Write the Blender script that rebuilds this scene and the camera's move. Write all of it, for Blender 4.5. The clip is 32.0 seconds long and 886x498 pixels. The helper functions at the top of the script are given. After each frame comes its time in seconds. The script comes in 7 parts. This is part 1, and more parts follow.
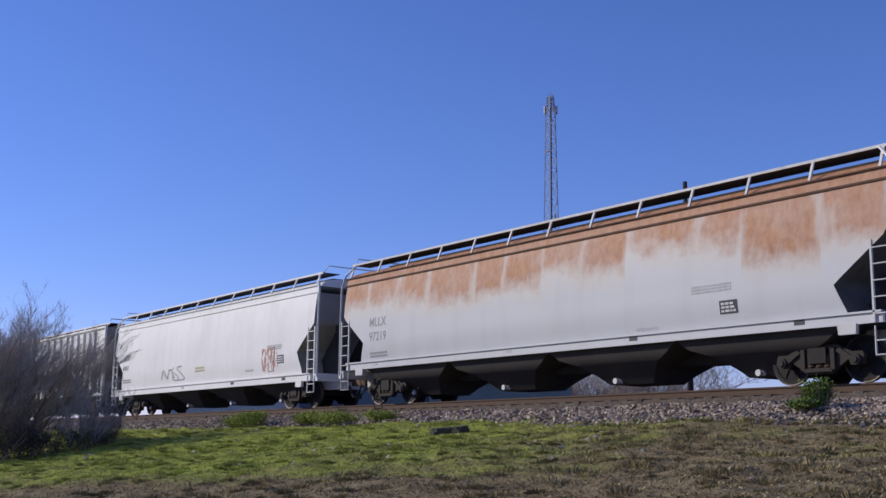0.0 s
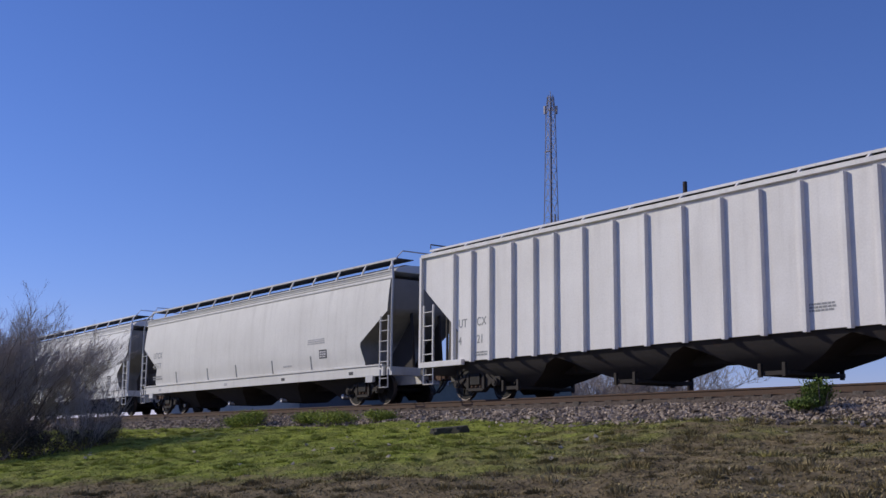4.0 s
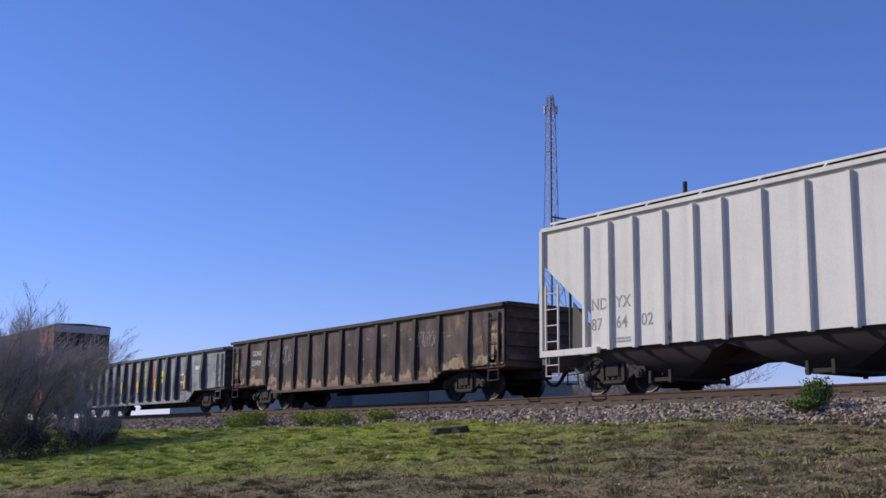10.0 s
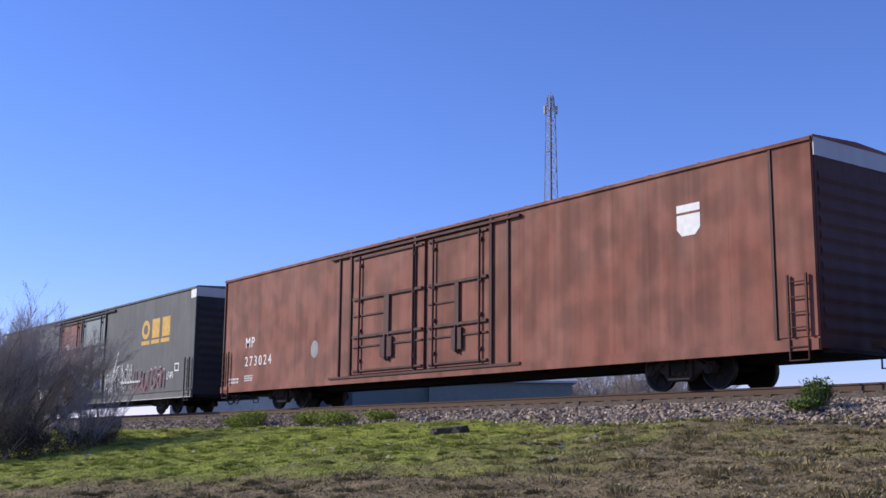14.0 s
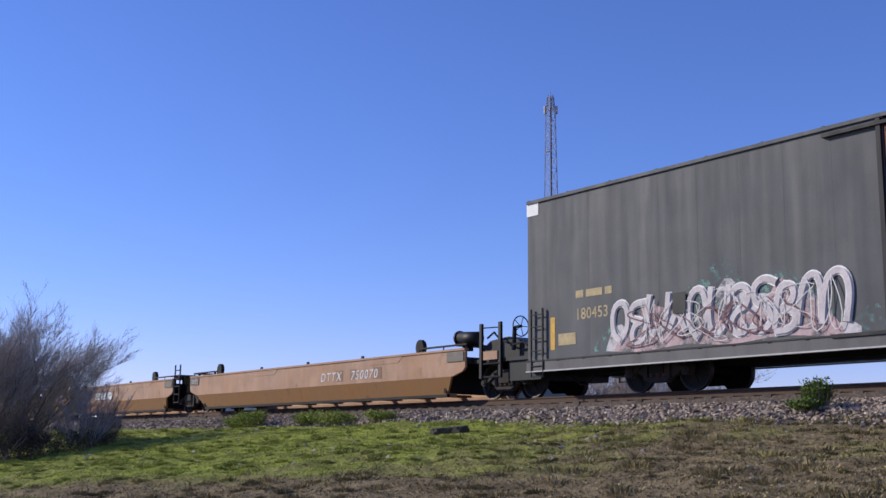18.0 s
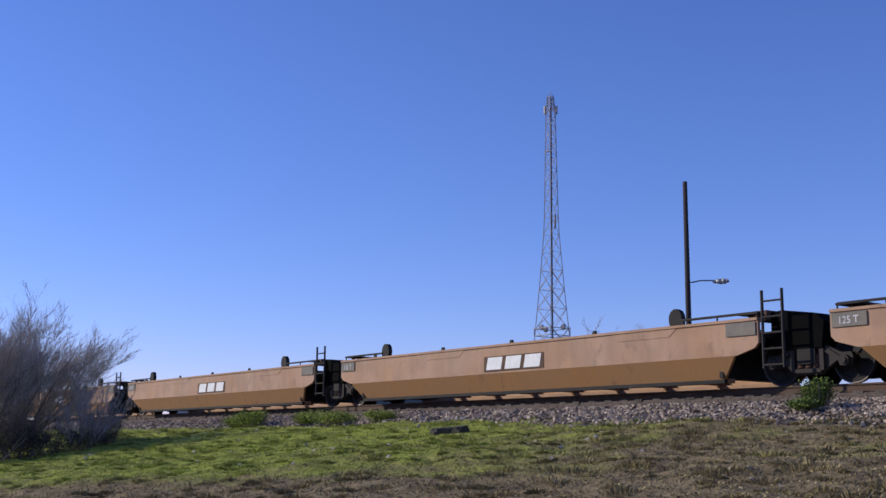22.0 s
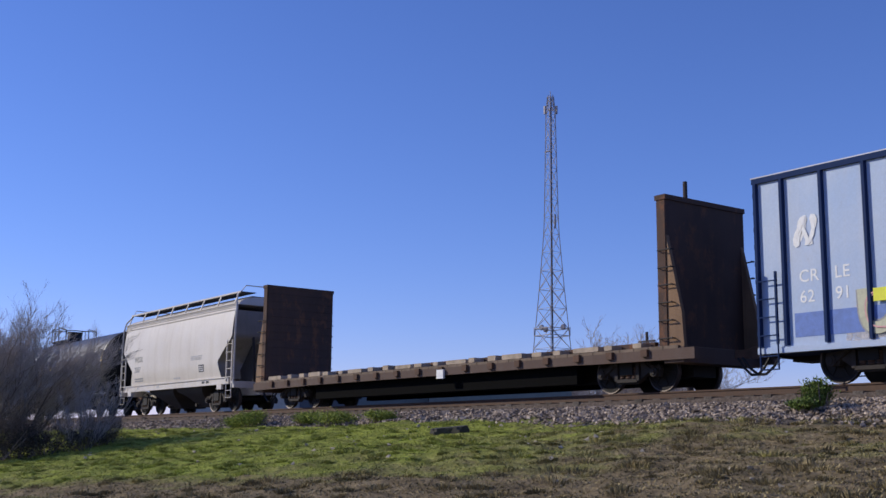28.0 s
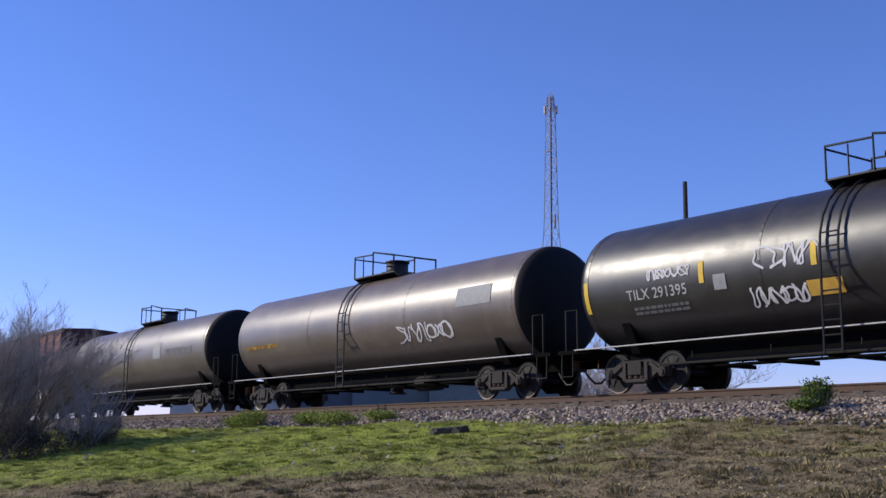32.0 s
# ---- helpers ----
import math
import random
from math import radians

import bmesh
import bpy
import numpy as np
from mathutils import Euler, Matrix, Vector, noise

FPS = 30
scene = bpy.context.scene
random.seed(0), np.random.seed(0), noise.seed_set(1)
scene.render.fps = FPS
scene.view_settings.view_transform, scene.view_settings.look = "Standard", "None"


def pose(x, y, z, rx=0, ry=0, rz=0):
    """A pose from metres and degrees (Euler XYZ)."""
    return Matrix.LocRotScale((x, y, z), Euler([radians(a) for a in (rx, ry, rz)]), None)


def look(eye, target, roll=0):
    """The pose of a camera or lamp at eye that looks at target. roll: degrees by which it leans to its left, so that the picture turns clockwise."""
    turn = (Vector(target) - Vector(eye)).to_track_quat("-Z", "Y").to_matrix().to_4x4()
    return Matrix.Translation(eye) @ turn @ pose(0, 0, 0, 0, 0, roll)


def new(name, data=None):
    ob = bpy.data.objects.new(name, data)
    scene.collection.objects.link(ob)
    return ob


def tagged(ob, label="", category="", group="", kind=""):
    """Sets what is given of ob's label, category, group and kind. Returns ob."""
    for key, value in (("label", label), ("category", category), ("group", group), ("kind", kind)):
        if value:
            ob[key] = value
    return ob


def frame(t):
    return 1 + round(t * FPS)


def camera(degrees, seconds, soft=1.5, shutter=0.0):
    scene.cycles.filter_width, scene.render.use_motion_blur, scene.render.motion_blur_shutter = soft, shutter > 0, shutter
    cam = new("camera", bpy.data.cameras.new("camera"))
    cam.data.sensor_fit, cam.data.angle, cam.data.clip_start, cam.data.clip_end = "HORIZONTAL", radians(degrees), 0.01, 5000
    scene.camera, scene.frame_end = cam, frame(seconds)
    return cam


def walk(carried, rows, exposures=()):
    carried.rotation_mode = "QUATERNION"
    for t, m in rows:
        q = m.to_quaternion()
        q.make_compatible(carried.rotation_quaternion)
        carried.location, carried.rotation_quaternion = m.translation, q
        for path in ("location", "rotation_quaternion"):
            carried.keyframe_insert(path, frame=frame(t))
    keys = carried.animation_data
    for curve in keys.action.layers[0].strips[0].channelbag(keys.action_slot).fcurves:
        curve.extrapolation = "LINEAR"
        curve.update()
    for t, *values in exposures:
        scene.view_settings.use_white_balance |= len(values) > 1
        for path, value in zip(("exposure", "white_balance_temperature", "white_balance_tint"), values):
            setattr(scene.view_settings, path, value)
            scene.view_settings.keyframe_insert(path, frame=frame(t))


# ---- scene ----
# Camera on a tripod beside the line; it stands still.
EYE_Z = 1.3
cam = camera(42.4, 32.0, soft=1.5)
CAM_POSE = pose(0, 0, EYE_Z, 90 + 9.86, 0, 53.75) @ pose(0, 0, 0, 0, 0, 0.54)
# the camera's own exposure rises and falls with what passes
LIGHT = [(0, -0.46), (3, -0.68), (6, -0.79), (9, -0.55), (13, -0.09), (16, -0.06), (19, -0.34), (22, -0.36), (26.5, -0.43), (28, -0.44), (30, -0.37), (32, -0.2)]
walk(cam, [(0, CAM_POSE), (32, CAM_POSE)], LIGHT)

# Track: it runs along x, the train goes towards +x.
TRACK_Y = 21.42
RAIL_Z = EYE_Z + 1.37
SPEED, GAIN = 12.177, 0.034     # m/s at 10 s, and its growth per second


def run(t):
    """How far the train has gone since 10 s."""
    return SPEED * (t - 10) + GAIN * (t - 10) ** 2 / 2


# ---- light ----
SUN_EL, SUN_AZ = 27.0, (-0.78, -0.626)      # the sun stands behind the camera, towards the train's tail
world = bpy.data.worlds.new("sky")
scene.world = world
world.use_nodes = True
wn = world.node_tree
sky = wn.nodes.new("ShaderNodeTexSky")
sky.sky_type = "NISHITA"
sky.sun_disc = False
sky.sun_elevation = radians(SUN_EL)
sky.sun_rotation = math.atan2(SUN_AZ[0], SUN_AZ[1])
sky.air_density, sky.dust_density, sky.ozone_density, sky.altitude = 1.0, 0.0, 10.0, 150
wn.nodes["Background"].inputs["Strength"].default_value = 0.16
deep = wn.nodes.new("ShaderNodeHueSaturation")       # the deep blue of a dry winter sky
deep.inputs["Saturation"].default_value = 1.04
tint = wn.nodes.new("ShaderNodeMix")
tint.data_type, tint.blend_type = "RGBA", "MULTIPLY"
tint.inputs[0].default_value = 1.0
tint.inputs[7].default_value = (1.69, 1.09, 1.26, 1)
wn.links.new(sky.outputs["Color"], deep.inputs["Color"])
wn.links.new(deep.outputs["Color"], tint.inputs[6])
wn.links.new(tint.outputs[2], wn.nodes["Background"].inputs["Color"])
sun_data = bpy.data.lights.new("sun", "SUN")
sun_data.energy, sun_data.angle, sun_data.color = 4.7, radians(0.55), (1.0, 0.92, 0.79)
sun = new("sun", sun_data)
sun.matrix_basis = look((0, 0, 60), Vector((0, 0, 60)) - Vector((SUN_AZ[0] * math.cos(radians(SUN_EL)),
                        SUN_AZ[1] * math.cos(radians(SUN_EL)), math.sin(radians(SUN_EL)))))


# ---- materials ----
class Nodes:
    """A short way to write node trees."""

    def __init__(self, name):
        self.mat = bpy.data.materials.new(name)
        self.mat.use_nodes = True
        self.t = self.mat.node_tree
        self.bsdf = self.t.nodes["Principled BSDF"]
        self.coord = self.t.nodes.new("ShaderNodeTexCoord").outputs["Object"]

    def put(self, socket, value):
        if isinstance(value, bpy.types.NodeSocket):
            self.t.links.new(value, socket)
        elif isinstance(value, (tuple, list)) and len(value) == 3 and socket.type == "RGBA":
            socket.default_value = (*value, 1)
        else:
            socket.default_value = value

    def noise(self, scale, stretch=(1, 1, 1), detail=4, rough=0.6, coord=None):
        m = self.t.nodes.new("ShaderNodeMapping")
        self.put(m.inputs["Vector"], coord or self.coord)
        m.inputs["Scale"].default_value = stretch
        n = self.t.nodes.new("ShaderNodeTexNoise")
        self.t.links.new(m.outputs[0], n.inputs["Vector"])
        n.inputs["Scale"].default_value = scale
        n.inputs["Detail"].default_value = detail
        n.inputs["Roughness"].default_value = rough
        return n.outputs["Fac"]

    def ramp(self, value, low, high, a=0.0, b=1.0):
        n = self.t.nodes.new("ShaderNodeMapRange")
        for k, v in zip(range(5), (value, low, high, a, b)):
            self.put(n.inputs[k], v)
        return n.outputs[0]

    def math(self, op, a, b=0.0):
        n = self.t.nodes.new("ShaderNodeMath")
        n.operation = op
        self.put(n.inputs[0], a)
        self.put(n.inputs[1], b)
        return n.outputs[0]

    def mix(self, fac, a, b):
        n = self.t.nodes.new("ShaderNodeMix")
        n.data_type = "RGBA"
        self.put(n.inputs[0], fac)
        self.put(n.inputs[6], a)
        self.put(n.inputs[7], b)
        return n.outputs[2]

    def axis(self, k):
        n = self.t.nodes.new("ShaderNodeSeparateXYZ")
        self.t.links.new(self.coord, n.inputs[0])
        return n.outputs[k]

    def random(self, low, high, island=False):
        if island:
            n = self.t.nodes.new("ShaderNodeNewGeometry").outputs["Random Per Island"]
        else:
            n = self.t.nodes.new("ShaderNodeObjectInfo").outputs["Random"]
        return self.ramp(n, 0.0, 1.0, low, high)

    def scaled(self, colour, factor):
        n = self.t.nodes.new("ShaderNodeHueSaturation")
        self.put(n.inputs["Value"], factor)
        self.put(n.inputs["Color"], colour)
        return n.outputs[0]

    def bump(self, height, strength=0.3, distance=0.01):
        n = self.t.nodes.new("ShaderNodeBump")
        n.inputs["Strength"].default_value = strength
        n.inputs["Distance"].default_value = distance
        self.put(n.inputs["Height"], height)
        self.t.links.new(n.outputs[0], self.bsdf.inputs["Normal"])

    def done(self, colour, rough=0.6, metal=0.0, spec=0.5):
        self.put(self.bsdf.inputs["Base Color"], colour)
        self.put(self.bsdf.inputs["Roughness"], rough)
        self.put(self.bsdf.inputs["Metallic"], metal)
        self.put(self.bsdf.inputs["Specular IOR Level"], spec)
        return self.mat


def paint(name, colour, rough=0.55, dirt=0.35, dirt_colour=(0.16, 0.13, 0.10), rust=0.15, streak=0.35, spec=0.4,
          rust_colour=(0.22, 0.09, 0.04), dents=0.06, seed=0.0, quilt=0.0, rust_at=0.60):
    """Old railway paint: dusty patches, streaks that run down, specks of rust, slightly buckled sheet."""
    n = Nodes(name)
    off = n.t.nodes.new("ShaderNodeVectorMath")
    off.operation = "ADD"
    n.put(off.inputs[0], n.coord)
    off.inputs[1].default_value = (seed * 7.3, seed * 3.1, seed * 1.7)
    c = off.outputs[0]
    big = n.noise(0.55, coord=c, detail=5)
    runs = n.noise(1.0, (3.2, 3.2, 0.22), coord=c, detail=6)
    fine = n.noise(22.0, coord=c, detail=3)
    col = n.mix(n.math("MULTIPLY", n.ramp(big, 0.35, 0.75), dirt), colour, dirt_colour)
    col = n.mix(n.math("MULTIPLY", n.ramp(runs, 0.5, 0.8), streak), col, dirt_colour)
    spots = n.noise(1.7, (1.2, 1.2, 0.7), coord=c, detail=8, rough=0.75)
    col = n.mix(n.math("MULTIPLY", n.ramp(spots, rust_at, rust_at + 0.10), rust), col, rust_colour)
    col = n.scaled(col, n.ramp(fine, 0.3, 0.7, 0.95, 1.05))
    if quilt:                                        # faded squares, plus light on buckled panels put into the colour
        patch = n.noise(1.0, (1.9, 1.0, 1.5), coord=c, detail=1, rough=0.3)
        post = n.noise(1.0, (3.1, 1.0, 0.02), coord=c, detail=2)
        col = n.scaled(col, n.math("ADD", n.ramp(patch, 0.35, 0.65, 1 - quilt, 1 + quilt), n.ramp(post, 0.4, 0.6, -quilt * 0.5, quilt * 0.5)))
    n.bump(n.math("ADD", n.noise(1.1, coord=c, detail=2), n.math("MULTIPLY", fine, 0.05)), dents, 0.03)
    return n.done(col, n.ramp(runs, 0.3, 0.8, rough - 0.08, min(1.0, rough + 0.2)), 0.0, spec)


def plain(name, colour, rough=0.6, metal=0.0, vary=0.25, scale=6.0, spec=0.4, grit=0.25):
    n = Nodes(name)
    a = n.noise(scale, detail=5)
    b = n.noise(scale * 9, detail=3)
    col = n.scaled(colour, n.math("ADD", n.ramp(a, 0.25, 0.75, 1 - vary, 1 + vary), n.ramp(b, 0.3, 0.7, -0.08, 0.08)))
    n.bump(b, grit, 0.006)
    return n.done(col, n.ramp(a, 0.2, 0.8, max(0.05, rough - 0.12), min(1, rough + 0.12)), metal, spec)


# ---- mesh helpers ----
def box(bm, x0, x1, y0, y1, z0, z1):
    v = [bm.verts.new((x, y, z)) for x in (x0, x1) for y in (y0, y1) for z in (z0, z1)]
    for f in ((0, 1, 3, 2), (4, 6, 7, 5), (0, 4, 5, 1), (2, 3, 7, 6), (0, 2, 6, 4), (1, 5, 7, 3)):
        bm.faces.new([v[i] for i in f])
    return bm


def rod(bm, p, q, r=0.012, n=6, r2=None):
    p, q = Vector(p), Vector(q)
    d = (q - p).normalized()
    u = d.orthogonal().normalized()
    w = d.cross(u)
    rings = []
    for c, k in ((p, r), (q, r if r2 is None else r2)):
        rings.append([bm.verts.new(c + (u * math.cos(2 * math.pi * i / n) + w * math.sin(2 * math.pi * i / n)) * k) for i in range(n)])
    for i in range(n):
        f = bm.faces.new((rings[0][i], rings[0][(i + 1) % n], rings[1][(i + 1) % n], rings[1][i]))
        f.smooth = n > 6
    bm.faces.new(rings[0][::-1])
    bm.faces.new(rings[1])
    return bm


def bent(bm, points, r=0.014, n=6):
    """One connected bent tube through the points."""
    pts = [Vector(p) for p in points]
    rings, u = [], None
    for i, p in enumerate(pts):
        d = (pts[min(i + 1, len(pts) - 1)] - pts[max(i - 1, 0)]).normalized()
        u = d.orthogonal().normalized() if u is None else (u - d * u.dot(d)).normalized()
        w = d.cross(u)
        wide = 1.0
        if 0 < i < len(pts) - 1:                     # keep the tube's width round a corner
            wide = 1 / max(0.5, abs((pts[i + 1] - p).normalized().dot(d)))
        rings.append([bm.verts.new(p + (u * math.cos(2 * math.pi * k / n) + w * math.sin(2 * math.pi * k / n)) * r * min(wide, 1.42)) for k in range(n)])
    for a, b in zip(rings, rings[1:]):
        for k in range(n):
            bm.faces.new((a[k], a[(k + 1) % n], b[(k + 1) % n], b[k]))
    bm.faces.new(rings[0][::-1])
    bm.faces.new(rings[-1])
    return bm


def slab(bm, outline, axis, a, b):
    """A flat outline, pushed out along axis ('x', 'y' or 'z') from a to b. The outline is in the two other axes, in order."""
    def at(p, k):
        return {"x": (k, p[0], p[1]), "y": (p[0], k, p[1]), "z": (p[0], p[1], k)}[axis]
    va = [bm.verts.new(at(p, a)) for p in outline]
    vb = [bm.verts.new(at(p, b)) for p in outline]
    bm.faces.new(va)
    bm.faces.new(vb[::-1])
    for i in range(len(va)):
        j = (i + 1) % len(va)
        bm.faces.new((va[i], vb[i], vb[j], va[j]))
    return bm


def loft(bm, levels):
    """Stacked rectangles: rows of (z, x0, x1, half width). The long sides are smooth from level to level."""
    rings = []
    for z, x0, x1, w in levels:
        rings.append([bm.verts.new(p) for p in ((x0, -w, z), (x1, -w, z), (x1, w, z), (x0, w, z))])
    for a, b in zip(rings, rings[1:]):
        for i in range(4):
            j = (i + 1) % 4
            f = bm.faces.new((a[i], a[j], b[j], b[i]))
            f.smooth = True
            for e in f.edges:
                if set(e.verts) in ({a[i], b[i]}, {a[j], b[j]}):
                    e.smooth = False
    for ring in (rings[0], rings[-1]):
        f = bm.faces.new(ring)
        for e in f.edges:
            e.smooth = False
    return bm


def B():
    return bmesh.new()


def mesh_of(name, bm, material):
    bmesh.ops.recalc_face_normals(bm, faces=bm.faces)
    me = bpy.data.meshes.new(name)
    bm.to_mesh(me)
    bm.free()
    me.materials.append(material)
    return me


def part(name, bm, material, parent, label=""):
    ob = new(name, bm if isinstance(bm, bpy.types.Mesh) else mesh_of(name, bm, material))
    ob.parent = parent
    return tagged(ob, label) if label else ob


def thing(name, label, category, group="", kind=""):
    return tagged(new(name), label, category, group, kind)


def letters(text, size, material, parent, x, z, y, label="", squeeze=1.0, centre=False, gap=1.05):
    """Flat lettering on a side that faces -y."""
    cu = bpy.data.curves.new("lettering", "FONT")
    cu.body, cu.size, cu.extrude, cu.space_character = text, size, 0.002, gap
    cu.offset = size * 0.008
    cu.align_x = "CENTER" if centre else "LEFT"
    ob = bpy.data.objects.new("lettering", cu)
    scene.collection.objects.link(ob)
    me = bpy.data.meshes.new_from_object(ob.evaluated_get(bpy.context.evaluated_depsgraph_get()))
    bpy.data.objects.remove(ob)
    me.transform(Matrix.Translation((x, y, z)) @ Matrix.Rotation(radians(90), 4, "X") @ Matrix.Diagonal((squeeze, 1, 1, 1)))
    me.materials.clear()
    me.materials.append(material)
    return part("lettering", me, None, parent, label)


def bars(bm, x0, x1, z0, z1, y, rows=3, seed=1):
    """Small writing that cannot be read, as broken bars."""
    rng = random.Random(seed)
    h = (z1 - z0) / (rows * 1.6)
    for k in range(rows):
        x, z = x0, z1 - (k + 1) * (z1 - z0) / rows
        while x < x1 - h:
            w = min(rng.uniform(1.0, 3.2) * h, x1 - x)
            box(bm, x, x + w, y - 0.003, y, z, z + h)
            x += w + h * 0.5
    return bm


def ribbon(bm, pts, w, y):
    """A painted stroke on a side that faces -y; pts are (x, z)."""
    pts = [Vector(p) for p in pts]
    last = None
    for i, p in enumerate(pts):
        d = pts[min(i + 1, len(pts) - 1)] - pts[max(i - 1, 0)]
        d = d.normalized() if d.length > 1e-6 else Vector((1, 0))
        q = Vector((-d.y, d.x)) * w / 2
        pair = [bm.verts.new((p.x + s * q.x, y - 0.0006 * i, p.y + s * q.y)) for s in (1, -1)]
        if last:
            bm.faces.new((last[0], last[1], pair[1], pair[0]))
        last = pair


def tag_strokes(x0, x1, z0, z1, y, count, w, seed):
    """Looping spray-can strokes inside a rectangle."""
    rng = random.Random(seed)
    bm = B()
    step = (x1 - x0) / count
    for k in range(count):
        cx, cz = x0 + (k + 0.5) * step, (z0 + z1) / 2
        ax, az = step * rng.uniform(0.45, 0.75), (z1 - z0) * rng.uniform(0.28, 0.5)
        a, b, p, q = rng.choice((1, 1, 2)), rng.choice((1, 2, 2, 3)), rng.uniform(0, 6), rng.uniform(0, 6)
        length = rng.uniform(0.6, 1.0)
        ribbon(bm, [(cx + ax * math.sin(a * s + p) + 0.15 * az * math.sin(5 * s), min(z1, max(z0, cz + az * math.sin(b * s + q))))
                    for s in (2 * math.pi * length * i / 26 for i in range(27))], w * rng.uniform(0.7, 1.2), y - 0.0004 * (k % 5))
    return bm


FORMS = (((0.1, 0), (0.1, 0.75), (0.35, 1), (0.7, 0.95), (0.9, 0.6), (0.85, 0)),
         ((0.9, 0.85), (0.5, 1), (0.12, 0.8), (0.3, 0.52), (0.78, 0.45), (0.88, 0.15), (0.5, 0), (0.08, 0.12)),
         ((0.12, 0), (0.15, 1), (0.75, 0.95), (0.7, 0.55), (0.2, 0.48), (0.9, 0.38), (0.8, 0.03), (0.12, 0)),
         ((0.08, 1), (0.2, 0.15), (0.55, 0), (0.85, 0.25), (0.92, 1)),
         ((0.5, 0), (0.1, 0.35), (0.3, 1), (0.85, 0.9), (0.8, 0.3), (0.4, 0.05)),
         ((0.05, 0.9), (0.5, 0.35), (0.9, 1), (0.55, 0.5), (0.45, 0)))


def burner(x0, x1, z0, z1, y, n, seed, fat=0.16, line=0.045, slant=0.12):
    """A sprayed piece: interlocking fat forms, each with an outline. Gives the outline and the fill."""
    rng = random.Random(seed)
    edge, fill = B(), B()
    step = (x1 - x0) / n
    for k in range(n):
        form = [Vector(p) for p in rng.choice(FORMS)]
        if rng.random() < 0.5:
            form = [Vector((1 - p.x, p.y)) for p in form]
        if rng.random() < 0.5:
            form = [Vector((p.x, 1 - p.y)) for p in form]
        for _ in range(2):                           # round the corners off
            form = [form[0]] + [q for a, b in zip(form, form[1:]) for q in (a.lerp(b, 0.25), a.lerp(b, 0.75))] + [form[-1]]
        h = (z1 - z0 - fat) * rng.uniform(0.78, 1.0)
        zb = z0 + fat / 2 + (z1 - z0 - fat - h) * rng.random()
        w = step * rng.uniform(1.0, 1.3)
        pts = [(x0 + (k + 0.5) * step - w / 2 + w * p.x + slant * h * (p.y - 0.5), zb + h * p.y) for p in form]
        ribbon(edge, pts, fat + 2 * line, y - 0.0008 * k)
        ribbon(fill, pts, fat, y - 0.028 - 0.0008 * k)
    return edge, fill


def spray(name, colour, cover=0.5, scale=2.2):
    """Thin sprayed paint that lets the wall show through in patches."""
    n = Nodes(name)
    a = n.noise(scale, detail=6, rough=0.7)
    n.put(n.bsdf.inputs["Alpha"], n.ramp(a, 0.62 - 0.35 * cover, 0.80 - 0.35 * cover))
    return n.done(n.scaled(colour, n.ramp(n.noise(7.0, detail=4), 0.3, 0.7, 0.8, 1.15)), 0.75, 0, 0.2)


def blob(x0, x1, z0, z1, y, seed, n=40):
    """A filled patch of sprayed paint with an uneven top edge."""
    rng = random.Random(seed)
    bm = B()
    ph = [rng.uniform(0, 6) for _ in range(4)]
    top, low = [], []
    for i in range(n + 1):
        u = i / n
        h = 0.55 + 0.2 * math.sin(9 * u + ph[0]) + 0.14 * math.sin(23 * u + ph[1]) + 0.08 * math.sin(41 * u + ph[2])
        h *= min(1, 7 * u, 7 * (1 - u)) ** 0.5 if 0 < u < 1 else 0.05
        x = x0 + u * (x1 - x0)
        top.append(bm.verts.new((x, y, z0 + max(0.05, min(1, h)) * (z1 - z0))))
        low.append(bm.verts.new((x, y, z0 + 0.04 * math.sin(15 * u + ph[3]))))
    for i in range(n):
        bm.faces.new((low[i], low[i + 1], top[i + 1], top[i]))
    return bm


# ---- the paints and metals ----
IRON = plain("dark_iron", (0.016, 0.014, 0.013), 0.75, 0.2, 0.4, 5)
RUSTY = plain("rusty_steel", (0.11, 0.062, 0.04), 0.85, 0.1, 0.45, 4)
CAST = plain("dusty_cast_steel", (0.042, 0.035, 0.031), 0.85, 0.1, 0.35, 6)
TREAD = plain("polished_tread", (0.10, 0.085, 0.08), 0.55, 0.8, 0.15, 4)
# The shaded underside of the roof walks is put into this dark tone.
GRATING = plain("shaded_walkway_grating", (0.05, 0.05, 0.055), 0.7, 0.2, 0.3, 5)
PALE_STEEL = plain("pale_grey_steel", (0.45, 0.44, 0.43), 0.6, 0.1, 0.2, 4)
# Near-black that puts the shade under and between cars into colour.
SHADE_BLACK = plain("matt_shade_black", (0.005, 0.005, 0.005), 0.95, 0, 0.3, 3, 0.05)
HEAD = plain("shaded_black_tank_head", (0.012, 0.011, 0.011), 0.7, 0, 0.35, 3, 0.2)
BLACK = plain("black_paint", (0.010, 0.010, 0.011), 0.55, 0, 0.35, 3)
WHITE_MARK = plain("white_marking", (0.78, 0.78, 0.76), 0.6, 0, 0.12, 8)
GREY_MARK = plain("faded_grey_marking", (0.30, 0.30, 0.30), 0.7, 0, 0.2, 8)
TAN_STEEL = plain("scuffed_tan_steel", (0.36, 0.33, 0.28), 0.7, 0, 0.25, 8)
HAZE_MARK = plain("worn_grey_stencil", (0.46, 0.45, 0.45), 0.7, 0, 0.25, 8)
DARK_MARK = plain("black_marking", (0.06, 0.06, 0.065), 0.7, 0, 0.2, 8)
YELLOW = plain("yellow_marking", (0.72, 0.47, 0.05), 0.6, 0, 0.2, 7)
GOLD = plain("faded_gold_marking", (0.62, 0.36, 0.06), 0.65, 0, 0.25, 5)
TAN_MARK = plain("worn_tan_marking", (0.42, 0.33, 0.18), 0.7, 0, 0.3, 6)
